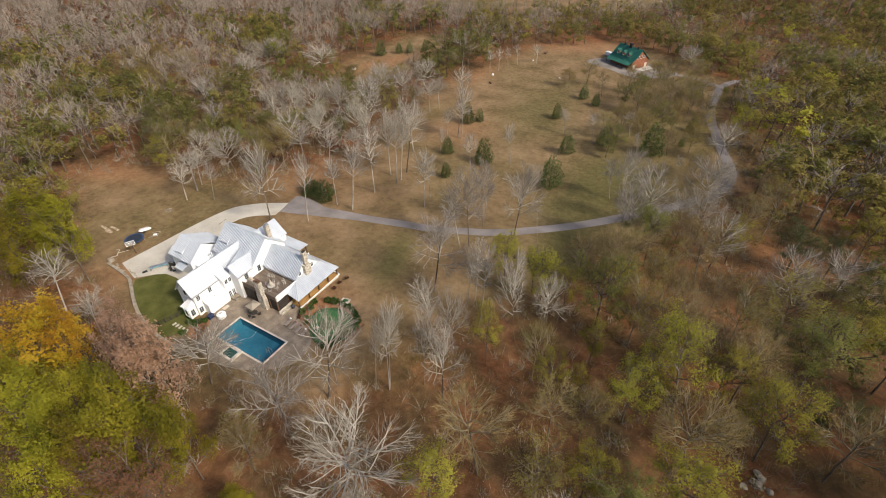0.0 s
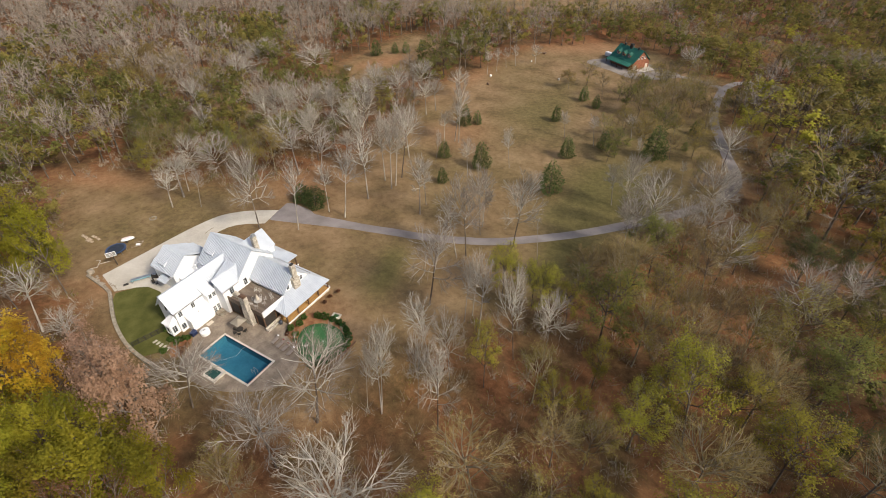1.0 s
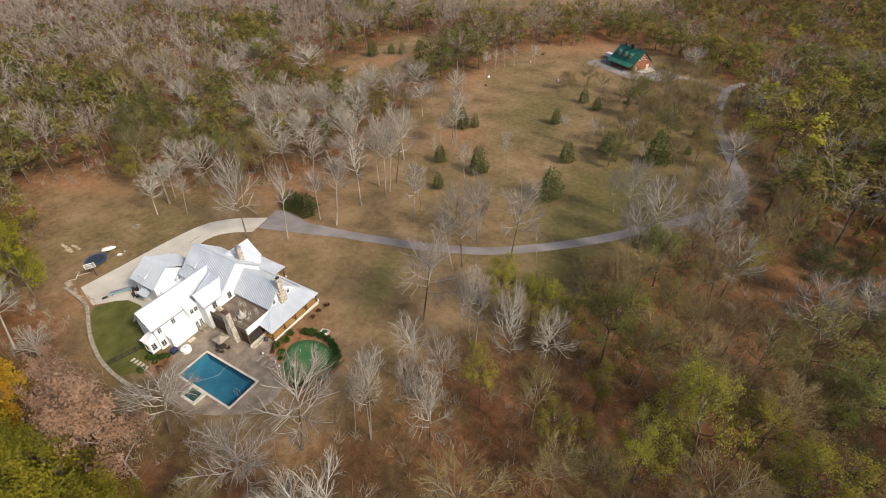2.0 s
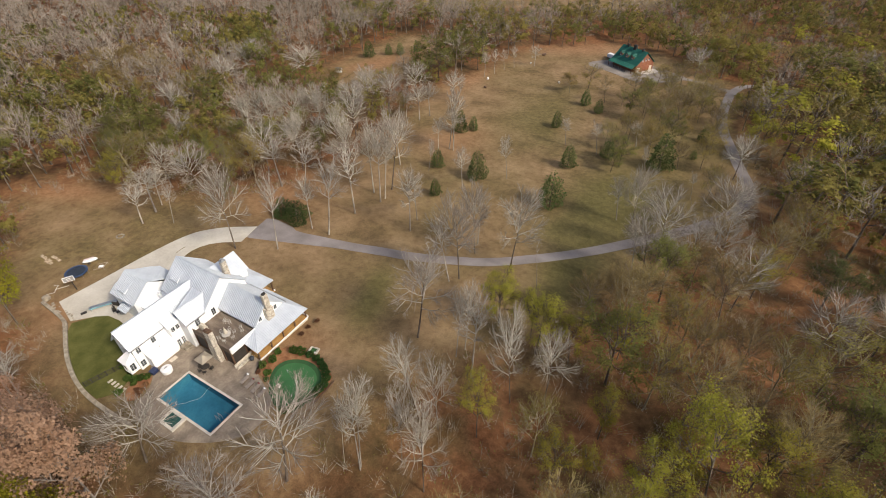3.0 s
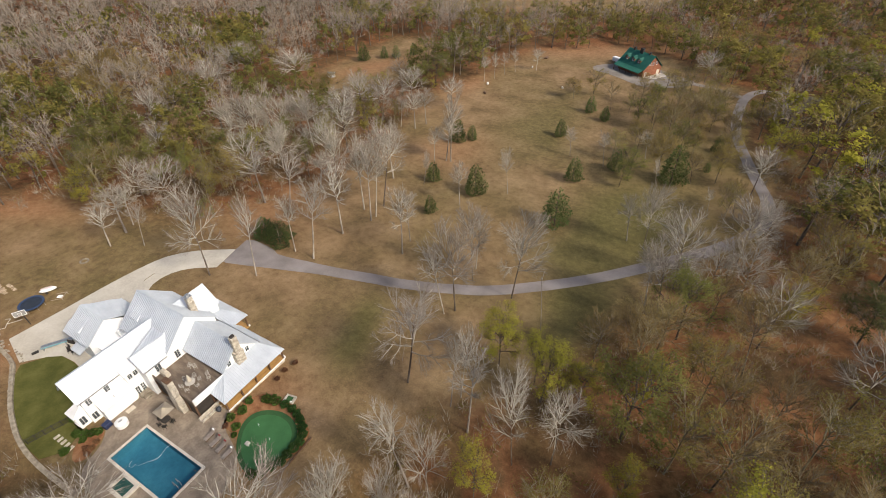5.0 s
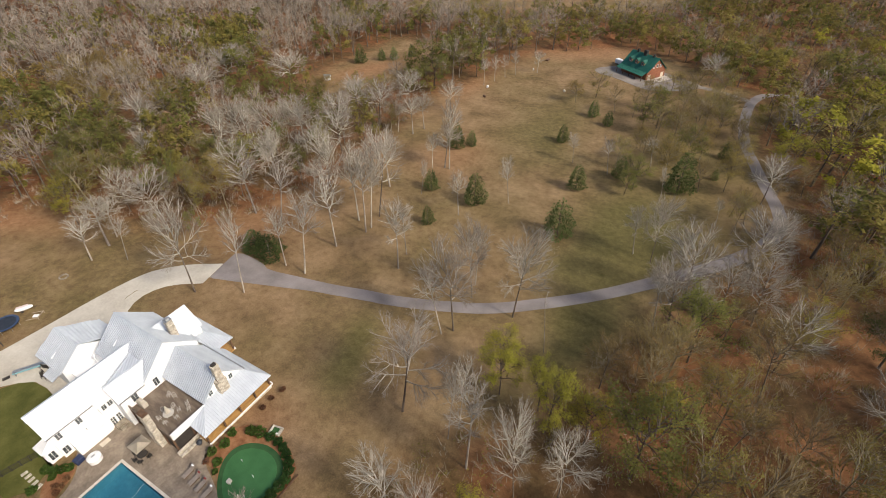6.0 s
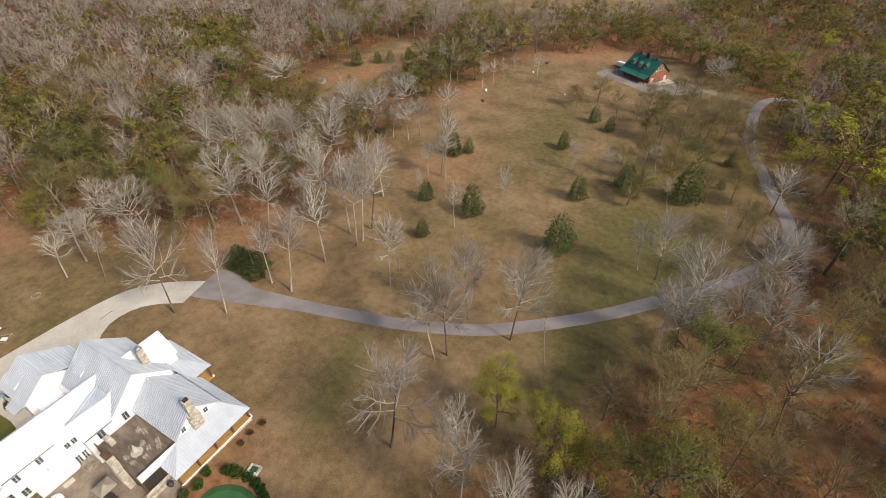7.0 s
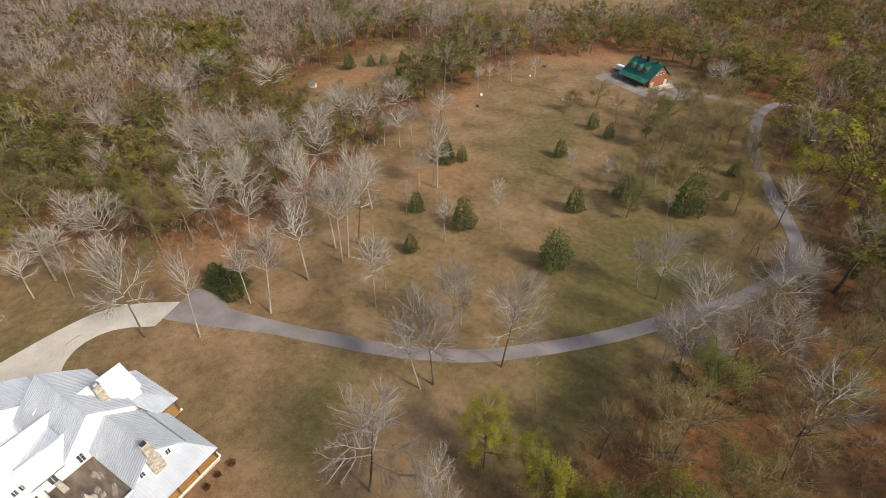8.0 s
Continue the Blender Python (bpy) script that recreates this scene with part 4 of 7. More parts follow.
for x, y, h, r, *lean in [(-54.1, 49.9, 13, 5.2), (-36.3, 40.5, 8, 2.2), (-87.6, 42.6, 13, 6.7), (-80.9, 51.1, 13, 5.5), (-74.9, 35.8, 13, 5.4), (-95.4, 50.9, 12, 5.8), (-59.1, 64.9, 11, 4.8), (-42.6, 171.7, 13, 10.8), (-45, 155.4, 13, 8.2), (41.1, 117.1, 10, 4.6), (40, 112.4, 7, 3.2), (34.4, 184.5, 7, 3.1), (92.1, 37.1, 14, 4), (72.6, -1.4, 13, 4.9), (94.4, 38.6, 15, 8.3), (101, 57.6, 13, 5.2)]:
    plant("green", x, y, h, r, lean or (0, 0))
for x, y, h, r, *lean in [(-82.9, 44.3, 14, 6.6), (-68.9, 35.5, 14, 7.1), (-106.3, 86.1, 14, 8.9), (-101, 77.1, 13, 8.4), (-70.5, 42, 13, 5.5), (-69.6, 49.2, 12, 5.3), (-94.1, 58.5, 12, 5.4), (-65.4, 65, 12, 4.9), (-36.6, 114.7, 9, 4.1), (66.7, 48.4, 13, 3.8), (86.4, 127, 14, 6.1), (81.7, 174.7, 14, 8), (71, 165.6, 13, 8), (63.1, 158.3, 12, 4.7), (53.5, 198.1, 12, 7.7), (66.5, 108.2, 11, 4.2)]:
    plant("olive", x, y, h, r, lean or (0, 0))
for x, y, h, r, *lean in [(39.4, 133.8, 11, 5.1), (34, 126.4, 10, 4.4), (12.7, 178.5, 10, 5.5), (51.9, 167.4, 12, 5.8), (39.9, 153.3, 12, 5.6), (54.6, 15.1, 15, 3.8), (66.6, 31.8, 17, 5.2), (69.2, 46.1, 15, 5.2), (82.7, 41.4, 17, 5.7), (74.9, 26.1, 17, 5.1), (22.5, -18.4, 9, 3.3), (63, -3.3, 14, 5.5), (87.1, 24, 14, 3.8), (65.1, 8.5, 14, 4)]:
    plant("olive", x, y, h, r, lean or (0, 0))
for x, y, h, r, *lean in [(-149.6, 87.6, 16, 9.9), (-129, 71, 14, 8.8), (-151.5, 77.3, 15, 8.4), (-132.5, 86.4, 15, 8.3), (-131.8, 62.9, 14, 7.5), (-117.8, 71.5, 13, 6.9), (-72.9, 124.6, 10, 6.6), (7.6, 170.1, 8, 4.7), (36.4, 194.1, 9, 5.2)]:
    plant("amber", x, y, h, r, lean or (0, 0))
for x, y, h, r, *lean in [(-80.9, 67.4, 12, 6.1), (10.4, -19.9, 24, 6.2), (2.3, -19.8, 22, 3.9)]:
    plant("tan", x, y, h, r, lean or (0, 0))
for x, y, h, r, *lean in [(84.6, 131.3, 6, 3.6), (-28, -24.6, 12, 4.4), (23.2, -30.9, 20, 5.1), (18.2, -33.1, 19, 3.4)]:
    plant("rust", x, y, h, r, lean or (0, 0))
for x, y, h, r, *lean in [(98.5, 74.1, 12, 4), (97, 27.7, 11, 4.6), (92.1, 75.9, 13, 6.2)]:
    plant("dark", x, y, h, r, lean or (0, 0))
for x, y, h, r, *lean in [(-9.7, -26.8, 20, 8.2), (-7.7, -23.1, 20, 4), (-9.9, -30.6, 20, 5)]:
    plant("orange", x, y, h, r, lean or (0, 0))
for x, y, h, r, *lean in [(-44.9, -9.7, 22, 7.5), (4.6, -33.2, 22, 7.3), (15.9, -27.5, 22, 6.6), (20.7, -24.8, 19, 4.4), (14, -32.2, 21, 5.6), (14.3, -36.9, 21, 4.6), (30.8, -25.5, 9, 3), (-4, -32.2, 21, 5), (6.2, -28.9, 21, 4.6), (8.8, -25.3, 20, 3.6), (-36.9, -8.6, 21, 5.1), (-40.7, -16, 21, 5)]:
    plant("gold", x, y, h, r, lean or (0, 0))

# tall dark trees past the view's east edge, unseen, added to shade the wood floor
for i, (x, y) in enumerate([(113, -8), (120, 0), (112, 6), (119, 13), (113, 20), (121, 26), (114, 33), (122, 40), (129, 8), (130, 34), (106, -14), (107, 12), (108, -3)]):
    plant("dark", x, y, 21 + (i * 7) % 5, 7.5 + (i * 3) % 3)

GROVE = [(33, 138), (44, 126), (56, 126), (65, 124), (66, 140), (60, 165), (57, 188), (46, 197), (36, 190), (27, 172)]
grove_rng = np.random.default_rng(31)
for _ in range(400):
    x, y = float(grove_rng.uniform(25, 68)), float(grove_rng.uniform(118, 200))
    if inside(GROVE, [x], [y])[0] and min(math.hypot(x - a, y - b) for a, b in PLANTED) > 5.8:
        k = ("olive", "brown", "amber", "olive", "amber", "green", "olive")[int(grove_rng.integers(7))]
        h = float(grove_rng.uniform(8, 13))
        plant(k, x, y, h, h * 0.4)

# ---- the woods round about ----
def scatter(x0, x1, y0, y1, gap, rng, tries):
    """Spots at least gap apart, off the grass, the road, the house and the planted trees."""
    cell, grid, out = gap, {}, []
    pts = np.stack([rng.uniform(x0, x1, tries), rng.uniform(y0, y1, tries)], 1)
    ok = (openness(pts[:, 0], pts[:, 1]) < -1.5) & (edge_distance(ROAD, pts[:, 0], pts[:, 1], False) > 4.0)
    taken = list(PLANTED)
    for p in taken:
        grid.setdefault((int(p[0] // cell), int(p[1] // cell)), []).append(p)
    for x, y in pts[ok]:
        c = (int(x // cell), int(y // cell))
        if all((x - a) ** 2 + (y - b) ** 2 > gap * gap for i in (-1, 0, 1) for j in (-1, 0, 1) for a, b in grid.get((c[0] + i, c[1] + j), ())):
            grid.setdefault(c, []).append((x, y))
            out.append((float(x), float(y)))
    return out


def sort_at(x, y, u):
    """Which tree grows here: the wood changes from grey in the west to yellow-green in the east."""
    g = noise.noise(Vector((x * 0.03, y * 0.03, 3.0))) + 0.5 * noise.noise(Vector((x * 0.011, y * 0.011, 8.0)))
    e = min(1.0, max(0.0, (x - 30) / 26))
    west = 1.0 if -190 < x < -35 and y < 165 else 0.0
    north = 1.0 if y > 212 and x > -70 else 0.0
    leafy_share = (0.2 if x > -140 else 0.06) + (0.52 if y < 95 else 0.42) * e + (0.4 if x > 102 and y < 95 else 0.0) + 0.34 * west + 0.35 * north * (1 - e) + 0.85 * g
    if u > leafy_share:
        if e > 0.5 and (u * 53) % 1 < (0.75 if y < 95 else 0.4):
            return "brown"
        return "bare" if (u * 37) % 1 > 0.2 else "slim"
    v = ((u * 91.7) % 1) * 0.55 + 0.45 * (0.5 + 0.9 * noise.noise(Vector((x * 0.02, y * 0.02, 21.0))))
    v = min(0.999, max(0.0, v))
    if e > 0.5:
        if y > 95:
            return "rust" if x > 60 and y > 285 and v < 0.35 else "lime" if v < 0.16 else "olive" if v < 0.62 else "green" if v < 0.88 else "dark" if v < 0.91 else "bare"
        # beyond here the wood is unseen; dense leafy trees are added to cast shade
        if x > 102:
            return "dark" if v < 0.5 else "green"
        return "lime" if v < 0.36 else "olive" if v < 0.66 else "green" if v < 0.86 else "dark" if v < 0.92 else "bare"
    if x < -225 and 105 < y < 160 and v < 0.6:
        return "rust"
    if -195 < x < -112 and 58 < y < 112:
        return "amber" if v < 0.7 else "olive"
    return "green" if v < 0.48 else "olive" if v < 0.84 else "amber" if v < 0.95 else "rust"


wood_rng = np.random.default_rng(11)
WOODS = [(-6, -58), (66, -34), (140, -14), (178, 70), (178, 500), (-130, 385), (-470, 190), (-455, 140)]
spots = scatter(-470, 178, -58, 500, 5.6, wood_rng, 49000)
spots = [p for p, k in zip(spots, inside(WOODS, [p[0] for p in spots], [p[1] for p in spots])) if k]
thin_rng = np.random.default_rng(14)
spots = [p for p in spots if not (-60 < p[0] <= 28 and p[1] < 20)]
spots = [p for p in spots if not (p[0] > 28 and p[1] < 215 and thin_rng.uniform() < (0.68 if p[1] < 95 else 0.1))]
spots = [p for p in spots if not ((p[0] < -140 or p[1] > 240) and thin_rng.uniform() < 0.14)]
near_zone = [(x, y) for x, y in spots if -60 < x < 104 and y < 92]
far_zone = [p for p in spots if p not in set(near_zone)]
counts = {}
left_over = []
for x, y in near_zone:
    k = sort_at(x, y, float(wood_rng.uniform()))
    counts[k] = counts.get(k, 0) + 1
    if counts[k] > 230:
        left_over.append((x, y))
        continue
    h = float(wood_rng.uniform(11.5, 18.5))
    plant(k, x, y, h, BASE_R[k] * h / BASE_H[k] * float(wood_rng.uniform(0.85, 1.15)))

LEAN_FORMS = {
    "bare": [grow(210 + i, 19, 6.6, limbs=8, sub=6, fork=6, clear=0.3, wide=1.4, lean=True) for i in range(8)],
    "leaf": [grow(230 + i, 17, 6.2, leaf=820, limbs=7, sub=5, fork=4, clear=0.12, lsize=0.5, wide=1.2, lean=True) for i in range(6)],
    "far bare": [grow(250 + i, 19, 7.0, limbs=7, sub=5, fork=6, clear=0.3, wide=2.1, lean=True) for i in range(6)],
    "far leaf": [grow(270 + i, 17, 6.6, leaf=460, limbs=5, sub=4, fork=3, clear=0.08, lsize=0.68, wide=1.8, lean=True) for i in range(6)],
}
bags = {}
for x, y in far_zone + left_over:
    k = sort_at(x, y, float(wood_rng.uniform()))
    forms = LEAN_FORMS[("far " if x < -140 or y > 285 or x > 120 else "") + ("bare" if k in ("bare", "slim", "brown") else "leaf")]
    (wv, wt), (cv, ct) = forms[int(wood_rng.integers(len(forms)))][:2]
    h = float(wood_rng.uniform(12.5, 19.0))
    if -105 < x < -38 and 95 < y < 158:
        h *= 0.6
    if y > 225 and x > -160:
        h *= 0.85 if y < 240 else 0.66
    a, s = float(wood_rng.uniform(0, 6.283)), h / 18.0
    sr = s * float(wood_rng.uniform(0.85, 1.2)) * (0.75 if k == "slim" else 1.0) * (1.25 if y > 200 or (x > 66 and y > 95) else 1.0)
    turn = np.array([[math.cos(a) * sr, -math.sin(a) * sr, 0], [math.sin(a) * sr, math.cos(a) * sr, 0], [0, 0, s]])
    at = np.array([x, y, gz(x, y)])
    tw, fine_key = ("wood_pale", "twigs") if k in ("bare", "slim") else ("wood_pale", "brown") if k == "brown" else ("wood_dark", k)
    own = float(wood_rng.uniform(-0.04, 0.24)) - (0.14 if k in ("bare", "slim", "brown") else 0.0)
    bags.setdefault(tw, Bag()).add(wv @ turn.T + at, wt, own)
    bags.setdefault(fine_key, Bag()).add(cv @ turn.T + at, ct, own)
FAR_LOOK = {"wood_pale": ("far_wood_trunks", M_BARK_DARK, "pale trunks and limbs of distant leafless woods"), "wood_dark": ("far_leafy_trunks", M_BARK_DARK, "dark trunks of distant leafy trees"), "brown": ("far_brown_twigs", M_TWIG_BROWN, "olive-brown twigs of distant leafless woods"), "twigs": ("far_wood_twigs", M_TWIG_FAR, "grey-brown twigs of distant leafless woods")}
for key, b in bags.items():
    nm, material, label = FAR_LOOK.get(key) or ("far_" + key + "_foliage", LEAF[key], "distant " + key + " autumn foliage in the woods")
    v, t = b.arrays()
    tri_mesh(nm, v, t, material, label=label, category="woods", kind="stuff", value=np.concatenate(b.value))

# brush and saplings on the floor of the near wood
brush_wood, brush_leaf = Bag(), Bag()
brush_rng = np.random.default_rng(77)
bp_ = np.stack([brush_rng.uniform(-90, 120, 9000), brush_rng.uniform(-50, 150, 9000)], 1)
od = openness(bp_[:, 0], bp_[:, 1])
bp_ = bp_[(od < 1.0) & (edge_distance(ROAD, bp_[:, 0], bp_[:, 1], False) > 2.5) & inside(WOODS, bp_[:, 0], bp_[:, 1])][:2600]
for x, y in bp_:
    n = int(brush_rng.integers(10, 26))
    c = np.array([x, y, gz(x, y)]) + np.concatenate([brush_rng.normal(size=(n, 2)) * 0.5, np.zeros((n, 1))], 1)
    w = brush_rng.normal(size=(n, 3)) * 0.45 + np.array([0, 0, 1.0])
    slivers(brush_wood, c, w * brush_rng.uniform(0.6, 2.2, n)[:, None], np.full(n, 0.06), brush_rng)
    if brush_rng.uniform() < (0.75 if x > 34 else 0.35):
        m = int(brush_rng.integers(8, 26))
        leaves(brush_leaf, np.array([x, y, gz(x, y) + 0.9]) + brush_rng.normal(size=(m, 3)) * np.array([0.7, 0.7, 0.4]), np.full(m, 0.24), brush_rng)
tri_mesh("undergrowth_stems", *brush_wood.arrays(), M_TWIG, label="grey-brown brush on the woodland floor", category="undergrowth", kind="stuff")
tri_mesh("undergrowth_leaves", *brush_leaf.arrays(), LEAF["olive"], label="olive leaves of low brush in the wood", category="undergrowth", kind="stuff")

# ---- the white house ----
def roof_face(bm, pts, ribs=0.38, thick=0.12, rib_w=0.15, rib_h=0.11):
    """A plane roof face: one closed plate whose upper side is folded into ribs that run down the slope."""
    P = [Vector(p) for p in pts]
    n = (P[1] - P[0]).cross(P[2] - P[0]).normalized()
    if n.z < 0:
        n = -n
    across = Vector((0, 0, 1)).cross(n)
    across = Vector((1, 0, 0)) if across.length < 1e-3 else across.normalized()
    down = across.cross(n).normalized()
    if down.z > 0:
        down = -down
    k = len(P)
    U, V, off = [p.dot(across) for p in P], [p.dot(down) for p in P], P[0].dot(n)
    lo, hi = min(U), max(U)
    stations = [(u, 0.0) for u in U]
    u = math.floor(lo / ribs) * ribs + ribs / 2
    while u < hi:
        stations += [(u + s, h) for s, h in ((-rib_w / 2, 0.0), (-rib_w / 4, rib_h), (rib_w / 4, rib_h), (rib_w / 2, 0.0)) if lo < u + s < hi]
        u += ribs
    stations.sort()
    kept = []
    for s in stations:
        if not kept or s[0] - kept[-1][0] > 1e-3:
            kept.append(s)
    rows = []
    for u, h in kept:
        hits = []
        for i in range(k):
            a, b = i, (i + 1) % k
            if abs(U[a] - u) < 1e-4:
                hits.append(V[a])
            elif (U[a] - u) * (U[b] - u) < 0:
                hits.append(V[a] + (u - U[a]) / (U[b] - U[a]) * (V[b] - V[a]))
        v0, v1 = min(hits), max(hits)
        if v1 - v0 < 0.02:
            v1 = v0 + 0.02
        at = lambda v, d: bm.verts.new(across * u + down * v + n * (off + d))
        rows.append((at(v0, h), at(v1, h), at(v1, -thick), at(v0, -thick)))
    for a, b in zip(rows, rows[1:]):
        for i in range(4):
            bm.faces.new((a[i], a[(i + 1) % 4], b[(i + 1) % 4], b[i]))
    bm.faces.new(rows[0])
    bm.faces.new(rows[-1][::-1])
    bmesh.ops.recalc_face_normals(bm, faces=bm.faces)
    return bm


def roof(name, faces, parent, material=None, label="", **kw):
    """Each slope is a part of its own."""
    for f in faces:
        part(name, roof_face(bmesh.new(), f, **kw), material or M_ROOF, parent, label)


def gable_wall(bm, axis, at, lo, hi, z0, ze, zr, mid=None, thick=0.25):
    """A wall with a gable, across x or y, from lo to hi, eaves at ze, ridge at zr."""
    mid = (lo + hi) / 2 if mid is None else mid
    prof = [(lo, z0), (hi, z0), (hi, ze), (mid, zr), (lo, ze)]
    f = (lambda s, z, d: (at + d, s, z)) if axis == "x" else (lambda s, z, d: (s, at + d, z))
    a = [bm.verts.new(f(s, z, 0)) for s, z in prof]
    b = [bm.verts.new(f(s, z, -thick)) for s, z in prof]
    bm.faces.new(a)
    bm.faces.new(b[::-1])
    for i in range(5):
        bm.faces.new((a[i], b[i], b[(i + 1) % 5], a[(i + 1) % 5]))
    bmesh.ops.recalc_face_normals(bm, faces=bm.faces)
    return bm


def window(parent, axis, at, c, zc, w=0.75, h=1.3, side=1, panes=(2, 3)):
    """A sash window set proud on a wall: casing, sill, dark panes and bars."""
    def put(s0, z0, s1, z1, d0, d1):
        return (at + d0 * side, c + s0, zc + z0, at + d1 * side, c + s1, zc + z1) if axis == "x" else (c + s0, at + d0 * side, zc + z0, c + s1, at + d1 * side, zc + z1)
    fr = 0.07
    win = part("window", boxes(put(-w / 2 - fr, -h / 2 - fr, w / 2 + fr, -h / 2, 0.003, 0.07), put(-w / 2 - fr, h / 2, w / 2 + fr, h / 2 + fr, 0.003, 0.07), put(-w / 2 - fr, -h / 2, -w / 2, h / 2, 0.003, 0.07), put(w / 2, -h / 2, w / 2 + fr, h / 2, 0.003, 0.07)), M_TRIM, parent, "white framed window with dark panes")
    part("sill", boxes(put(-w / 2 - 0.12, -h / 2 - fr - 0.06, w / 2 + 0.12, -h / 2 - fr, 0.003, 0.13)), M_TRIM, win)
    nx_, nz_ = panes
    for i in range(nx_):
        for j in range(nz_):
            a, b = -w / 2 + w * i / nx_, -w / 2 + w * (i + 1) / nx_
            d, e = -h / 2 + h * j / nz_, -h / 2 + h * (j + 1) / nz_
            part("pane", boxes(put(a + 0.025, d + 0.025, b - 0.025, e - 0.025, 0.004, 0.03)), M_GLASS, win)
    return win


def stonework(bm, x0, y0, z0, x1, y1, z1, rng, course=0.24):
    """A chimney body of uneven stones laid in courses round a core."""
    box(bm, x0 + 0.05, y0 + 0.05, z0, x1 - 0.05, y1 - 0.05, z1)
    z = z0
    while z < z1 - 0.05:
        ch = min(course * rng.uniform(0.7, 1.25), z1 - z)
        for ax in (0, 1):
            lo, hi = ((x0, x1), (y0, y1))[ax]
            for sd in (0, 1):
                s = lo
                while s < hi - 0.05:
                    e = min(hi, s + rng.uniform(0.22, 0.48))
                    d = rng.uniform(0.0, 0.07)
                    if ax == 0:
                        q = (s + 0.012, (y0 - d if sd == 0 else y1 - 0.06), z + 0.012, e - 0.012, (y0 + 0.06 if sd == 0 else y1 + d), z + ch - 0.012)
                    else:
                        q = ((x0 - d if sd == 0 else x1 - 0.06), s + 0.012, z + 0.012, (x0 + 0.06 if sd == 0 else x1 + d), e - 0.012, z + ch - 0.012)
                    box(bm, *q)
                    s = e
        z += ch
    return bm


house = empty("farmhouse", (-4, 8, 0), "white two-storey farmhouse with ribbed metal roofs and stone chimneys", "house")
H0 = -1.0
house.matrix_world = pose(0, 0, 0)
# long two-storey wing along y
bm = gable_wall(bmesh.new(), "y", -3.4, -11.7, -7.3, H0, 5.15, 8.05, -9.5, thick=-0.25)
box(bm, -7.55, -3.15, H0, -7.3, 9.0, 5.15)
box(bm, -11.7, -3.15, H0, -11.45, 12.0, 5.15)
part("wall", bm, M_WHITE, house)
roof("roof", [[(-9.5, -3.85, 8.4), (-7.0, -3.85, 5.15), (-7.0, 2.75, 5.15), (-7.0, 9.0, 5.15), (-9.5, 11.6, 8.4)], [(-9.5, -3.85, 8.4), (-12.0, -3.85, 5.15), (-12.0, 12.0, 5.15), (-9.5, 11.6, 8.4)]], house, rib_h=0.03)
part("ridge_cap", boxes((-9.62, -3.88, 8.38, -9.38, 11.0, 8.46)), M_ROOF, house)
# grey strips added in place of the thin shadow under the eaves
part("eave_shadow_line", boxes((-7.0, -3.85, 4.98, -6.9, 2.6, 5.1)), M_STEEL, house)
part("eave_shadow_line", boxes((-3.3, 4.15, 5.53, -3.2, 8.0, 5.65)), M_STEEL, house)
part("rake_board", boxes((-9.55, -3.9, 8.1, -9.45, -3.86, 8.4)), M_TRIM, house)
# bump with the back doors
part("wall", boxes((-7.3, 2.5, H0, -5.85, 2.75, 5.3), (-6.1, 2.75, H0, -5.85, 4.5, 5.15)), M_WHITE, house)
# a metal roof; the white trim colour paints in its sunlit glare
roof("bump_roof", [[(-5.65, 2.3, 5.22), (-5.65, 4.5, 5.22), (-7.9, 4.5, 6.55), (-7.9, 2.3, 6.55)]], house, M_TRIM, rib_h=0.012)
# south bay with a hipped cap
bm = boxes((-9.7, -4.9, H0, -7.9, -3.4, 2.75))
part("bay", bm, M_WHITE, house)
roof("bay_roof", [[(-9.95, -5.15, 2.75), (-7.65, -5.15, 2.75), (-8.3, -3.4, 3.7), (-9.3, -3.4, 3.7)], [(-7.65, -5.15, 2.75), (-7.65, -3.4, 2.75), (-8.3, -3.4, 3.7)], [(-9.95, -5.15, 2.75), (-9.95, -3.4, 2.75), (-9.3, -3.4, 3.7)]], house, M_TRIM, rib_h=0.012)
window(house, "x", -7.9, -4.2, 1.3, 0.8, 1.5)
window(house, "y", -4.9, -8.8, 1.3, 0.9, 1.5, side=-1)
for c in (-2.5, 0.2):
    window(house, "x", -7.3, c, 4.05, 0.7, 1.15)
window(house, "x", -7.3, -2.75, 1.2, 0.8, 1.3)
window(house, "y", -3.4, -9.5, 5.2, 0.8, 1.3, side=-1)
# lean-to over the side entry
roof("lean_to_roof", [[(-7.3, -2.15, 3.35), (-5.45, -2.15, 2.5), (-5.45, 2.5, 2.5), (-7.3, 2.5, 3.35)]], house, M_TRIM, rib_h=0.012)
part("wall", boxes((-7.3, -2.1, H0, -5.58, -1.9, 2.5), (-5.78, -1.9, H0, -5.58, 2.5, 2.48)), M_WHITE, house)
part("roof_vent", boxes((-6.3, 0.1, 2.8, -6.1, 0.22, 3.2)), M_STEEL, house)
for y in (3.1, 3.95):
    window(house, "x", -5.85, y, 4.55, 0.6, 0.95)
    dr = part("door", boxes((-5.845, y - 0.36, 0.05, -5.79, y + 0.36, 2.15)), M_TRIM, house, "white glazed back door")
    for z in (0.55, 1.05, 1.55):
        for s in (-0.15, 0.15):
            part("pane", boxes((-5.788, y + s - 0.12, z, -5.775, y + s + 0.12, z + 0.42)), M_GLASS, dr)
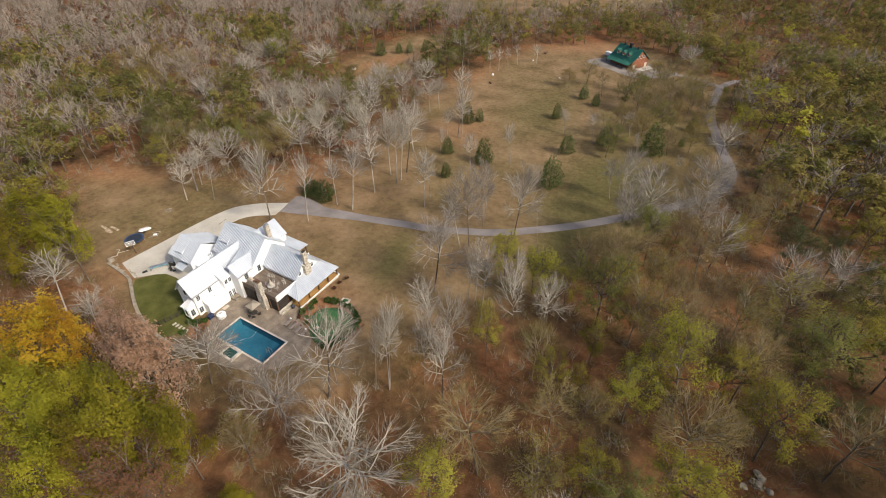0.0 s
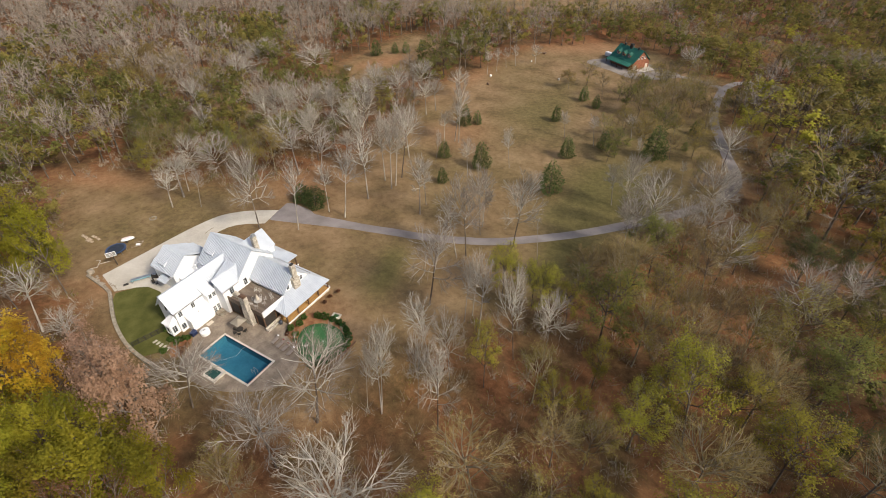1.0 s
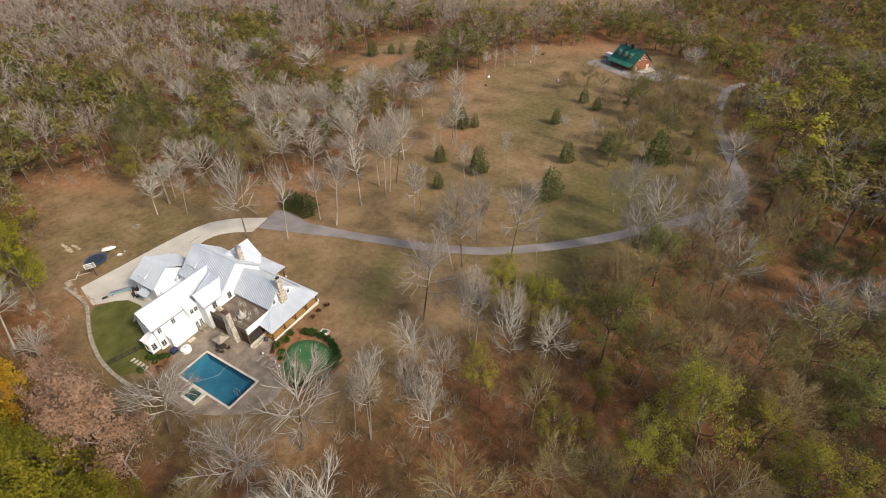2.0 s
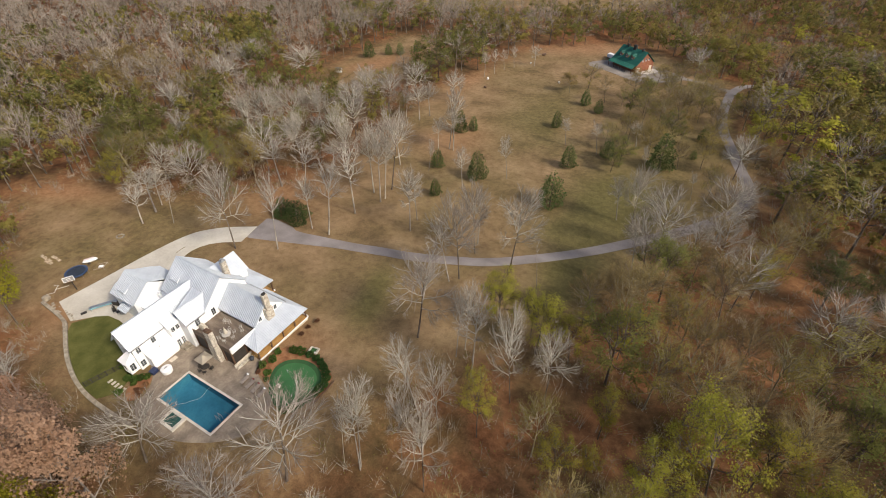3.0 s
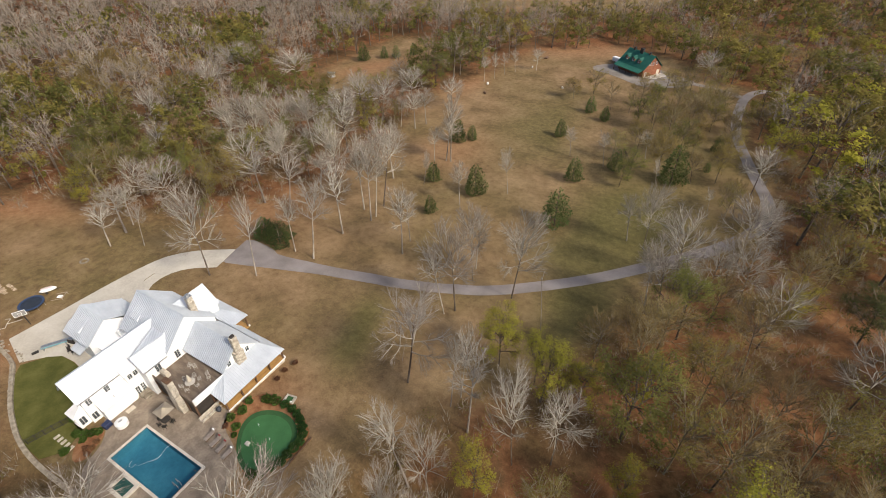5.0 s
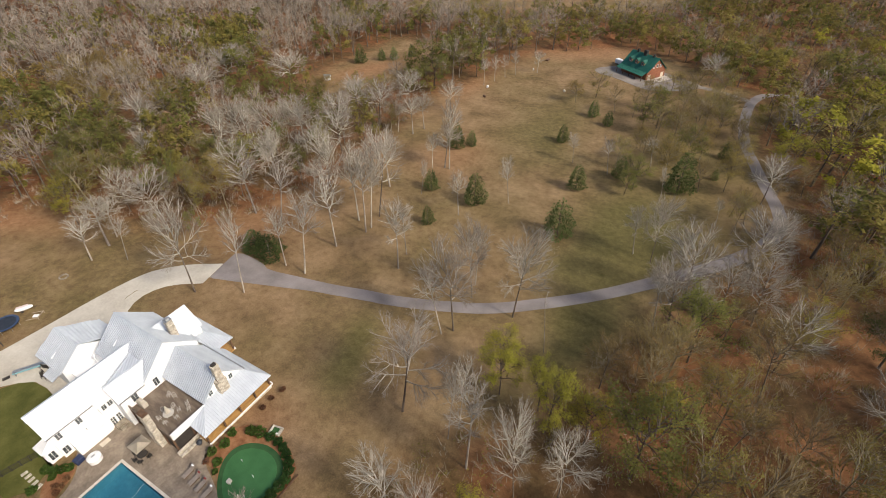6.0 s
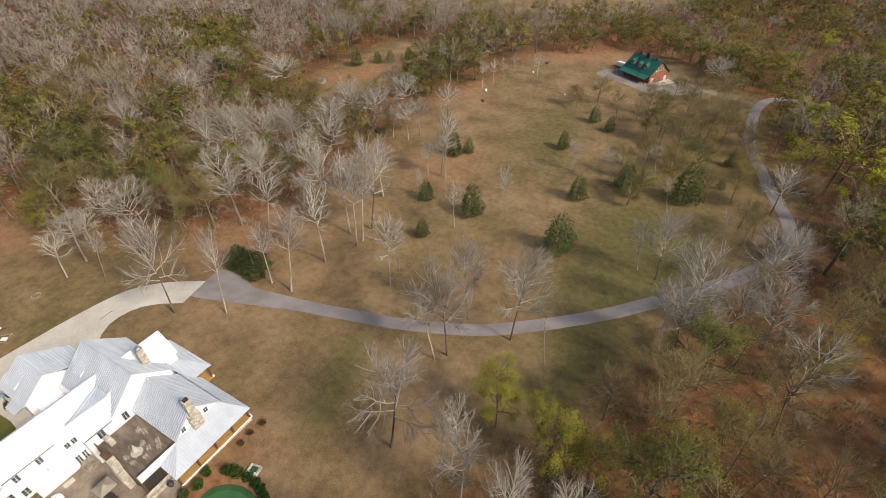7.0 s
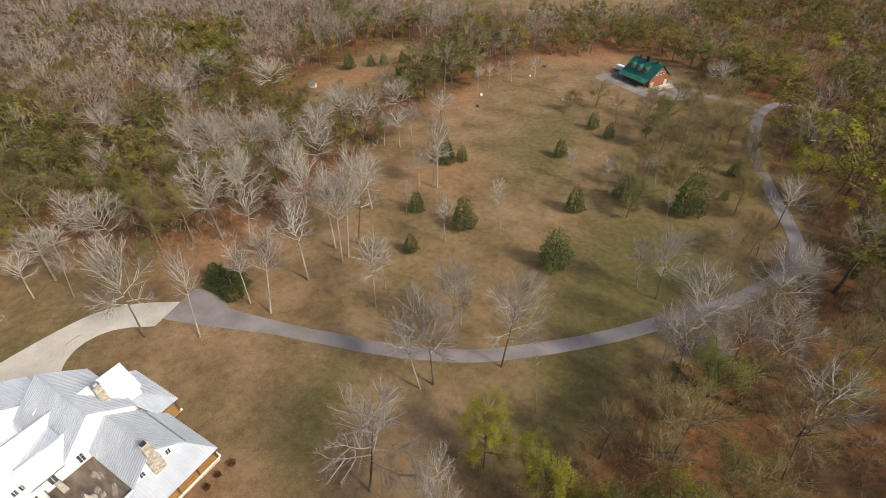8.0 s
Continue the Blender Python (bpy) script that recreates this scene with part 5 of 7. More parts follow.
# cross gable towards the deck
bm = boxes((-5.85, 4.4, H0, -3.6, 4.65, 5.8), (-3.85, 4.65, H0, -3.6, 8.3, 5.7))
bm2 = [bm.verts.new(v) for v in ((-5.85, 4.42, 5.8), (-3.6, 4.42, 5.8), (-5.4, 4.42, 7.6))]
bm.faces.new(bm2)
part("wall", bm, M_WHITE, house)
roof("cross_roof", [[(-5.45, 4.15, 7.8), (-3.3, 4.15, 5.7), (-3.3, 8.0, 5.7), (-5.45, 10.1, 7.8)]], house, rib_h=0.03)
roof("saddle_roof", [[(-5.95, 4.45, 7.2), (-5.0, 9.55, 8.1), (-7.2, 9.55, 8.4)]], house, rib_h=0.06)
# main block, ridge along x
bm = gable_wall(bmesh.new(), "x", -3.65, 8.2, 17.2, H0, 5.95, 9.75, 12.7)
gable_wall(bm, "x", -14.6, 8.2, 17.2, H0, 5.95, 9.75, 12.7, thick=0.25)
box(bm, -14.6, 8.2, H0, -3.9, 8.45, 5.95)
box(bm, -14.6, 16.95, H0, -3.9, 17.2, 5.95)
part("wall", bm, M_WHITE, house)
roof("main_roof", [[(-15.1, 12.7, 10.0), (-3.4, 12.7, 10.0), (-3.4, 7.8, 5.65), (-15.1, 7.8, 5.65)], [(-15.1, 12.7, 10.0), (-3.4, 12.7, 10.0), (-3.4, 17.6, 5.65), (-15.1, 17.6, 5.65)]], house)
part("ridge_cap", boxes((-15.15, 12.6, 10.0, -3.35, 12.8, 10.07)), M_ROOF, house)
window(house, "x", -3.6, 6.3, 4.6, 0.85, 1.45)
window(house, "x", -3.65, 9.6, 4.35, 0.75, 1.5)
# south dormer of the main block
part("dormer_wall", boxes((-13.3, 9.5, 6.9, -11.9, 9.7, 7.75), (-12.1, 9.7, 7.2, -11.9, 10.7, 7.95)), M_WHITE, house)
roof("dormer_roof", [[(-13.5, 9.35, 7.75), (-11.75, 9.35, 7.75), (-11.75, 11.3, 8.8), (-13.5, 11.3, 8.8)]], house)
# north cross gable
bm = gable_wall(bmesh.new(), "y", 19.4, -11.2, -5.6, H0, 6.0, 8.7, -8.4)
box(bm, -5.85, 17.0, H0, -5.6, 19.15, 6.0)
box(bm, -11.2, 17.0, H0, -10.95, 19.15, 6.0)
part("wall", bm, M_WHITE, house)
roof("north_roof", [[(-8.4, 19.75, 9.0), (-5.35, 19.75, 6.0), (-5.35, 16.4, 6.0), (-8.4, 13.2, 9.0)], [(-8.4, 19.75, 9.0), (-11.45, 19.75, 6.0), (-11.45, 16.4, 6.0), (-8.4, 13.2, 9.0)]], house, rib_h=0.03)
# east wing behind the deck, ridge along x
bm = gable_wall(bmesh.new(), "x", 5.35, 10.85, 17.3, H0, 4.4, 7.4, 14.1)
box(bm, -3.6, 10.85, H0, 5.1, 11.1, 4.5)
box(bm, -3.6, 17.05, H0, 5.1, 17.3, 4.4)
part("wall", bm, M_WHITE, house)
roof("east_roof", [[(-3.6, 14.1, 7.65), (5.7, 14.1, 7.65), (5.7, 10.5, 4.3), (-3.6, 10.5, 4.3)], [(-3.6, 14.1, 7.65), (5.7, 14.1, 7.65), (5.7, 17.65, 4.3), (-3.6, 17.65, 4.3)]], house)
for y in (12.1, 15.6):
    window(house, "x", 5.35, y, 4.75, 0.6, 0.95, panes=(2, 2))
# added strip whose grey draws the eave's shadow above the porch roof
part("eave_shadow_strip", boxes((-3.4, 17.62, 4.22, 5.75, 17.78, 4.5)), M_STEEL, house, "grey strip for the shadow line of the eave")
for a, b in (((-8.4, 13.75, 9.02), (-5.35, 17.25, 6.05)), ((-8.4, 13.75, 9.02), (-11.45, 17.25, 6.05)), ((-5.95, 4.45, 7.22), (-7.2, 9.55, 8.42)), ((-5.95, 4.45, 7.22), (-5.0, 9.55, 8.12)), ((-5.45, 4.15, 7.84), (-5.45, 10.1, 7.84))):
    part("flashing", rod(bmesh.new(), a, b, 0.11, 6), M_ROOF, house)
# wrap-round porch
roof("porch_roof", [[(5.35, 10.7, 4.25), (8.75, 7.6, 2.4), (8.75, 19.65, 2.4), (5.35, 17.4, 4.25)]], house, rib_h=0.025)
roof("porch_roof", [[(5.65, 10.6, 4.2), (5.65, 7.65, 3.1), (8.75, 7.6, 2.4)],
                    [(5.35, 17.4, 4.25), (8.75, 19.65, 2.4), (-1.5, 19.65, 2.4), (-3.6, 17.4, 4.25)]], house, rib_h=0.06)
roof("north_porch_roof", [[(-5.6, 17.3, 4.9), (-1.9, 18.6, 3.0), (-1.9, 21.75, 2.9), (-5.2, 19.4, 4.7)], [(-5.2, 19.4, 4.7), (-1.9, 21.75, 2.9), (-11.6, 21.75, 2.9), (-11.6, 19.4, 4.7)]], house)
part("porch_floor", boxes((-3.6, 17.3, 0.25, 8.55, 19.4, 0.5), (5.35, 7.9, 0.25, 8.55, 17.3, 0.5)), M_WOOD, house, "golden stained porch boards")
part("foundation", boxes((8.3, 8.0, -1.2, 8.5, 19.3, 0.25), (-3.5, 19.1, -1.2, 8.3, 19.3, 0.25)), M_STONE, house)
part("floor_edge", boxes((8.56, 7.8, 0.34, 8.68, 19.5, 0.54), (-1.8, 19.42, 0.3, 8.55, 19.6, 0.62), (-2.2, 21.3, 0.3, -1.95, 21.6, 0.62)), M_TRIM, house)
part("porch_floor", boxes((-11.4, 19.4, 0.2, -2.0, 21.5, 0.45)), M_WOOD, house)
for x, y in [(8.35, 7.95), (8.35, 10.8), (8.35, 13.6), (8.35, 16.4), (8.35, 19.2), (4.2, 19.2), (0.0, 19.2), (-2.2, 21.3), (-6.6, 21.3), (-11.2, 21.3)]:
    bm = boxes((x - 0.11, y - 0.11, 0.45, x + 0.11, y + 0.11, 2.45 if y < 20 else 2.95))
    part("porch_post", bm, M_POST, house)
    if x > 8:
        part("brace", rod(rod(bmesh.new(), (x, y, 1.7), (x, y + 0.7, 2.4), 0.05), (x, y, 1.7), (x, y - 0.7, 2.4), 0.05), M_POST, house)
# stone chimneys
st = random.Random(3)
ch = part("chimney", stonework(bmesh.new(), 5.36, 13.1, 3.8, 6.15, 14.6, 6.2, st), M_STONE, house, "cream stone chimney on the east gable")
part("shaft", stonework(bmesh.new(), 5.45, 13.4, 6.2, 6.1, 14.35, 9.3, st), M_STONE, ch)
part("cap", boxes((5.55, 13.55, 9.3, 6.0, 14.2, 9.6)), M_DARK, ch, "dark chimney cap")
ch = part("chimney", stonework(bmesh.new(), -6.3, 15.1, 6.0, -5.5, 16.0, 10.6, st), M_STONE, house, "cream stone chimney by the north gable")
part("cap", boxes((-6.35, 15.05, 10.6, -5.45, 16.05, 10.72), (-6.1, 15.3, 10.72, -5.7, 15.8, 11.1)), M_STEEL, ch)
# roof deck over the screened porch
part("deck_floor", boxes((-3.6, 5.15, 3.0, 5.5, 10.85, 3.3)), M_DECK, house, "weathered brown roof deck")
part("deck_fascia", boxes((5.5, 5.1, 2.9, 5.75, 10.5, 4.15)), M_TRIM, house)
part("deck_rail", boxes((-3.6, 5.0, 3.0, 5.5, 5.15, 4.1)), M_DECK, house)
part("screen", boxes((-3.5, 5.12, 0.1, 5.5, 5.2, 3.0), (5.45, 5.2, 0.1, 5.52, 10.8, 3.0)), M_DARK, house, "dark insect screen below the deck")
for x, y in [(-3.5, 5.1), (-0.9, 5.1), (3.4, 5.1), (5.5, 5.1), (5.55, 7.8)]:
    part("porch_post", boxes((x - 0.12, y - 0.12, -0.2, x + 0.12, y + 0.12, 3.0)), M_POST, house)
fp = part("fireplace", stonework(bmesh.new(), 1.2, 4.2, -0.2, 2.9, 5.1, 3.6, st), M_STONE, house, "cream stone outdoor fireplace stack")
part("shaft", stonework(bmesh.new(), 1.35, 4.25, 3.6, 2.7, 5.05, 7.0, st), M_STONE, fp)
part("cap", boxes((1.3, 4.22, 7.0, 2.75, 5.08, 7.1), (1.6, 4.4, 7.1, 2.45, 4.9, 7.35)), M_POST, fp)
part("stoop", boxes((-5.84, 2.75, -0.1, -4.9, 4.35, 0.55), (-4.9, 2.85, -0.1, -4.5, 4.3, 0.38), (-4.5, 2.95, -0.1, -4.1, 4.2, 0.21), bevel=0.03), M_WALL, house, "brown stone steps at the back doors")
part("planter_wall", boxes((5.85, 4.6, -0.1, 6.2, 8.2, 0.75), (6.35, 4.6, -0.1, 6.7, 8.2, 0.42), bevel=0.03), M_STONE, house, "low pale stone bench wall below the deck")
# garage wing to the west
bm = gable_wall(bmesh.new(), "x", -17.5, 3.5, 10.5, H0, 4.5, 6.9, 7.0)
gable_wall(bm, "x", -23.9, 3.5, 10.5, H0, 4.5, 6.9, 7.0, thick=-0.25)
box(bm, -23.65, 3.5, H0, -17.75, 3.75, 4.5)
box(bm, -23.65, 10.25, H0, -17.75, 10.5, 4.5)
box(bm, -17.5, 4.5, H0, -11.7, 10.2, 2.9)
part("wall", bm, M_WHITE, house)
roof("garage_roof", [[(-23.8, 7.0, 7.15), (-17.2, 7.0, 7.15), (-17.2, 3.1, 4.3), (-24.3, 3.1, 4.3)], [(-23.8, 7.0, 7.15), (-17.2, 7.0, 7.15), (-17.2, 12.6, 4.3), (-23.2, 12.6, 4.3)]], house)
part("link_roof", boxes((-17.5, 4.3, 2.9, -11.9, 10.4, 3.1)), M_TRIM, house)
part("dormer_wall", boxes((-21.9, 3.95, 4.8, -20.3, 4.15, 5.55), (-20.5, 4.15, 4.95, -20.3, 5.4, 5.7)), M_WHITE, house)
roof("dormer_roof", [[(-22.05, 3.8, 5.55), (-20.2, 3.8, 5.55), (-20.2, 6.3, 6.7), (-22.05, 6.3, 6.7)]], house)
roof("entry_roof", [[(-21.5, 2.0, 2.55), (-18.9, 2.0, 2.55), (-18.9, 3.5, 3.1), (-21.5, 3.5, 3.1)]], house)
window(house, "y", 3.5, -19.0, 3.6, 0.7, 0.9, side=-1)
window(house, "y", 3.5, -22.8, 1.4, 0.9, 1.2, side=-1)
part("vent_pipe", rod(rod(bmesh.new(), (-15.6, 7.5, 3.1), (-15.6, 7.5, 4.9), 0.16, 10), (-15.6, 7.5, 4.9), (-15.6, 7.5, 5.05), 0.24, 10), M_TRIM, house)

# ---- terrace, pool and garden ----
patio_line = round_outline([(-5.5, 5.0), (5.4, 5.0), (5.4, 8.4), (8.9, 8.4), (9.4, 5.8), (13.0, 4.6), (15.6, 3.4), (17.4, 0.4), (17.2, -3.0), (13.6, -6.6), (7.6, -9.6), (1.0, -10.0), (-2.2, -8.4), (-2.8, -5.4), (-4.6, -3.2), (-7.2, -2.4), (-7.3, 2.5)], 2)
HOLE = (-0.02, -5.5, 12.2, 0.0)


def cut(outline, axis, limit, keep_below):
    """The part of a plan outline on one side of a straight line."""
    out = []
    sign = 1 if keep_below else -1
    for a, b in zip(outline, outline[1:] + outline[:1]):
        da, db = sign * (limit - a[axis]), sign * (limit - b[axis])
        if da >= 0:
            out.append(a)
        if da * db < 0:
            s = da / (da - db)
            out.append((a[0] + s * (b[0] - a[0]), a[1] + s * (b[1] - a[1])))
    return out


bm = bmesh.new()
slab(bm, cut(patio_line, 0, HOLE[0], True), 0.06, -0.3)
slab(bm, cut(patio_line, 0, HOLE[2], False), 0.06, -0.3)
middle = cut(cut(patio_line, 0, HOLE[0], False), 0, HOLE[2], True)
slab(bm, cut(middle, 1, HOLE[3], False), 0.06, -0.3)
slab(bm, cut(middle, 1, HOLE[1], True), 0.06, -0.3)
bmesh.ops.remove_doubles(bm, verts=bm.verts, dist=0.001)
finish("patio", bm, M_PATIO, label="brown stamped concrete terrace round the pool", category="patio", kind="structure")
pool = empty("swimming_pool", (0, 0, 0), "rectangular blue swimming pool with pale stone coping", "pool")
bm = boxes((-0.02, -5.5, -1.9, 12.2, 0.0, -1.7), (-0.22, -5.7, -1.9, -0.02, 0.2, 0.05), (12.2, -5.7, -1.9, 12.4, 0.2, 0.05), (-0.02, 0.0, -1.9, 12.2, 0.2, 0.05), (-0.02, -5.7, -1.9, 12.2, -5.5, 0.05))
part("basin", bm, M_POOL, pool)
water_mat = bpy.data.materials.new("pool_water")
water_mat.use_nodes = True
wnt = water_mat.node_tree
wnt.nodes.clear()
w_out, w_mix, w_fr = wnt.nodes.new("ShaderNodeOutputMaterial"), wnt.nodes.new("ShaderNodeMixShader"), wnt.nodes.new("ShaderNodeFresnel")
w_clear, w_gloss, w_noise, w_bump = wnt.nodes.new("ShaderNodeBsdfTransparent"), wnt.nodes.new("ShaderNodeBsdfGlossy"), wnt.nodes.new("ShaderNodeTexNoise"), wnt.nodes.new("ShaderNodeBump")
w_clear.inputs[0].default_value = (0.62, 0.86, 0.95, 1)
w_gloss.inputs["Roughness"].default_value = 0.05
w_noise.inputs["Scale"].default_value = 2.0
w_bump.inputs["Strength"].default_value, w_bump.inputs["Distance"].default_value = 0.15, 0.05
w_fr.inputs["IOR"].default_value = 1.33
wnt.links.new(w_noise.outputs[0], w_bump.inputs["Height"])
wnt.links.new(w_bump.outputs[0], w_gloss.inputs["Normal"])
wnt.links.new(w_fr.outputs[0], w_mix.inputs[0])
wnt.links.new(w_clear.outputs[0], w_mix.inputs[1])
wnt.links.new(w_gloss.outputs[0], w_mix.inputs[2])
wnt.links.new(w_mix.outputs[0], w_out.inputs[0])
wbm = bmesh.new()
wbm.faces.new([wbm.verts.new(v) for v in ((-0.02, -5.5, -0.12), (12.2, -5.5, -0.12), (12.2, 0.0, -0.12), (-0.02, 0.0, -0.12))])
w = part("water", wbm, water_mat, pool)
w.visible_shadow = False
cop_rng = random.Random(8)
for i in range(21):
    a, b = -0.35 + i * 0.614, -0.35 + (i + 1) * 0.614
    for y0, y1 in ((0.0, 0.36), (-5.86, -5.5)):
        part("coping_stone", boxes((a + 0.008, y0, 0.03, b - 0.008, y1, 0.115 + cop_rng.uniform(0, 0.008))), M_COPING, pool)
for i in range(9):
    a, b = -5.5 + i * 0.611, -5.5 + (i + 1) * 0.611
    for x0, x1 in ((-0.38, -0.02), (12.2, 12.56)):
        part("coping_stone", boxes((x0, a + 0.008, 0.03, x1, b - 0.008, 0.115 + cop_rng.uniform(0, 0.008))), M_COPING, pool)
hose = bmesh.new()
pts = [(x, y, -0.1) for x, y in smooth_line([(2.8, -4.2), (2.9, -4.8), (3.7, -4.9), (3.6, -4.3), (4.2, -4.2), (4.7, -3.3), (5.6, -2.3), (5.5, -1.4), (5.2, -0.7), (5.3, -0.05)], 2)]
for a, b in zip(pts, pts[1:]):
    rod(hose, a, b, 0.013, 5)
finish("pool_hose", hose, M_TRIM, label="white cleaner hose floating on the pool", category="hose")
ladder = empty("pool_step", (11.6, -3.4, 0.1), "white grab rail at the edge of the pool", "rail")
part("rail", rod(rod(rod(bmesh.new(), (0.2, 0, -0.05), (0.2, 0, 0.8), 0.05), (0.2, 0, 0.8), (-0.7, 0, 0.8), 0.05), (-0.7, 0, 0.8), (-0.7, 0, -0.2), 0.05), M_STEEL, ladder)
part("rail", rod(rod(rod(bmesh.new(), (0.2, 0.5, -0.05), (0.2, 0.5, 0.8), 0.05), (0.2, 0.5, 0.8), (-0.7, 0.5, 0.8), 0.05), (-0.7, 0.5, 0.8), (-0.7, 0.5, -0.2), 0.05), M_STEEL, ladder)
spa = empty("spa", (5.5, -7.0, 0.06), "small square spa pool with a stone rim", "spa")
part("rim", boxes((-1.7, -1.3, -0.02, -1.2, 1.3, 0.4), (1.2, -1.3, -0.02, 1.7, 1.3, 0.4), (-1.2, -1.3, -0.02, 1.2, -0.85, 0.4), (-1.2, 0.85, -0.02, 1.2, 1.3, 0.4), bevel=0.03), M_COPING, spa)
part("basin", boxes((-1.2, -0.85, -0.02, 1.2, 0.85, 0.06)), M_POOL, spa)
part("water", boxes((-1.19, -0.84, 0.2, 1.19, 0.84, 0.24)), mat("spa_water", [(0.02, 0.06, 0.05), (0.035, 0.085, 0.07)], rough=0.1, scale=1.5, fine=6, bump=0.1), spa)
part("spillway", boxes((-1.6, 1.15, 0.1, 1.2, 1.4, 0.42)), M_COPING, spa)
# lawn inside the stone wall
lawn = slab(bmesh.new(), [(-28.4, -3.5), (-26.4, -0.4), (-24.4, 1.0), (-21.4, 1.3), (-18.0, 1.0), (-14.0, 0.9), (-11.7, 0.9), (-11.7, -3.2), (-10.2, -3.4), (-9.9, -5.1), (-7.6, -5.3), (-6.6, -8.2), (-8.5, -10.6), (-12.0, -10.6), (-15.6, -9.9), (-21.3, -8.1), (-27.0, -5.0)], 0.08, -0.3)
finish("lawn", lawn, M_LAWN, label="green mown lawn behind a stone wall", category="lawn", kind="structure")
wall_line = smooth_line([(-38.6, -3.3), (-30.2, -3.7), (-27.8, -4.9), (-21.3, -8.3), (-15.6, -10.2), (-11.9, -10.9), (-7.8, -11.2), (-2.5, -11.0), (1.2, -10.8)], 2)
gw = empty("garden_wall", (0, 0, 0), "low curved fieldstone garden wall", "wall", kind="structure")
wr = random.Random(21)
run = []
for (ax, ay), (bx, by) in zip(wall_line, wall_line[1:]):
    d = Vector((bx - ax, by - ay))
    run.append((ax, ay, d.normalized(), d.length))
for ax, ay, d, ln in run:
    s = 0.0
    while s < ln:
        e = min(ln, s + wr.uniform(0.45, 0.8))
        for row in (-1, 1):
            c = Vector((ax, ay)) + d * (s + e) / 2 + Vector((-d.y, d.x)) * row * 0.16
            z1 = 0.5 + wr.uniform(-0.05, 0.06)
            ob_bm = bmesh.new()
            box(ob_bm, -(e - s) / 2 + 0.012, -0.15, -0.35, (e - s) / 2 - 0.012, 0.15, z1)
            bmesh.ops.transform(ob_bm, matrix=pose(c.x, c.y, gz(c.x, c.y), 0, 0, math.degrees(math.atan2(d.y, d.x)) + wr.uniform(-4, 4)), verts=ob_bm.verts)
            part("stone", ob_bm, M_WALL, gw)
        s = e
boulder = bmesh.new()
bmesh.ops.create_icosphere(boulder, subdivisions=2, radius=1.0)
for v in boulder.verts:
    v.co = Vector((v.co.x * 0.9, v.co.y * 0.7, v.co.z * 0.6)) * (1 + 0.2 * noise.noise(v.co * 1.7))
bmesh.ops.translate(boulder, verts=boulder.verts, vec=(-39.0, -2.4, 0.35))
finish("boulder", boulder, M_WALL, label="pale boulder at the end of the garden wall", category="boulder")
stone_rng = random.Random(17)


def loose_stone(size, seed):
    """A flattened, uneven stone."""
    b_ = bmesh.new()
    bmesh.ops.create_icosphere(b_, subdivisions=2, radius=size)
    for v in b_.verts:
        v.co = Vector((v.co.x * 1.2, v.co.y * 0.9, v.co.z * 0.55)) * (1 + 0.35 * noise.noise(v.co * (1.4 / size) + Vector((seed, seed * 2, 0))))
    return b_


for i in range(16):
    x, y = -36.8 + i * 0.52 + stone_rng.uniform(-0.3, 0.3), -2.75 + stone_rng.uniform(-0.5, 0.5)
    bm = loose_stone(stone_rng.uniform(0.12, 0.27), i)
    bmesh.ops.transform(bm, matrix=pose(x, y, 0.14, 0, 0, stone_rng.uniform(0, 360)), verts=bm.verts)
    finish("edging_stone", bm, M_WALL, label="pale loose stone at the edge of the parking pad", category="stone", group="edging stones")
outcrop = empty("rock_outcrop", (89.4, 15.2, gz(89.4, 15.2)), "pale grey rocks piled on the wood floor", "rocks")
for i in range(15):
    bm = loose_stone(stone_rng.uniform(0.28, 0.6), 40 + i)
    bmesh.ops.transform(bm, matrix=pose(stone_rng.gauss(0, 0.8), stone_rng.gauss(0, 0.9), stone_rng.uniform(0.1, 0.45), stone_rng.uniform(-25, 25), stone_rng.uniform(-25, 25), stone_rng.uniform(0, 360)), verts=bm.verts)
    part("rock", bm, M_WALL, outcrop)
# iron fence across the lawn
fence = empty("iron_fence", (0, 0, 0), "black iron fence across the lawn", "fence")
fa, fb = Vector((-12.2, -10.2)), Vector((-10.6, -5.0))
for i in range(6):
    p = fa.lerp(fb, i / 5)
    part("post", boxes((p.x - 0.05, p.y - 0.05, 0, p.x + 0.05, p.y + 0.05, 1.25)), M_DARK, fence)
for z in (0.25, 1.1):
    part("rail", rod(bmesh.new(), (fa.x, fa.y, z), (fb.x, fb.y, z), 0.035, 4), M_DARK, fence)
for i in range(46):
    p = fa.lerp(fb, (i + 0.5) / 46)
    part("picket", rod(bmesh.new(), (p.x, p.y, 0.1), (p.x, p.y, 1.2), 0.016, 4), M_DARK, fence)
stepping = [(-9.8, -7.5), (-8.95, -7.45), (-8.1, -7.45), (-7.2, -7.45), (-6.3, -7.45)]
for i, (x, y) in enumerate(stepping):
    bm = boxes((-0.4, -0.24, -0.1, 0.4, 0.24, 0.12), bevel=0.02)
    bmesh.ops.transform(bm, matrix=pose(x, y, 0, 0, 0, 84 + 4 * i), verts=bm.verts)
    finish("stepping_stone", bm, M_STONE, label="pale flat stepping stone in the grass", category="paving stone", group="stepping stones")
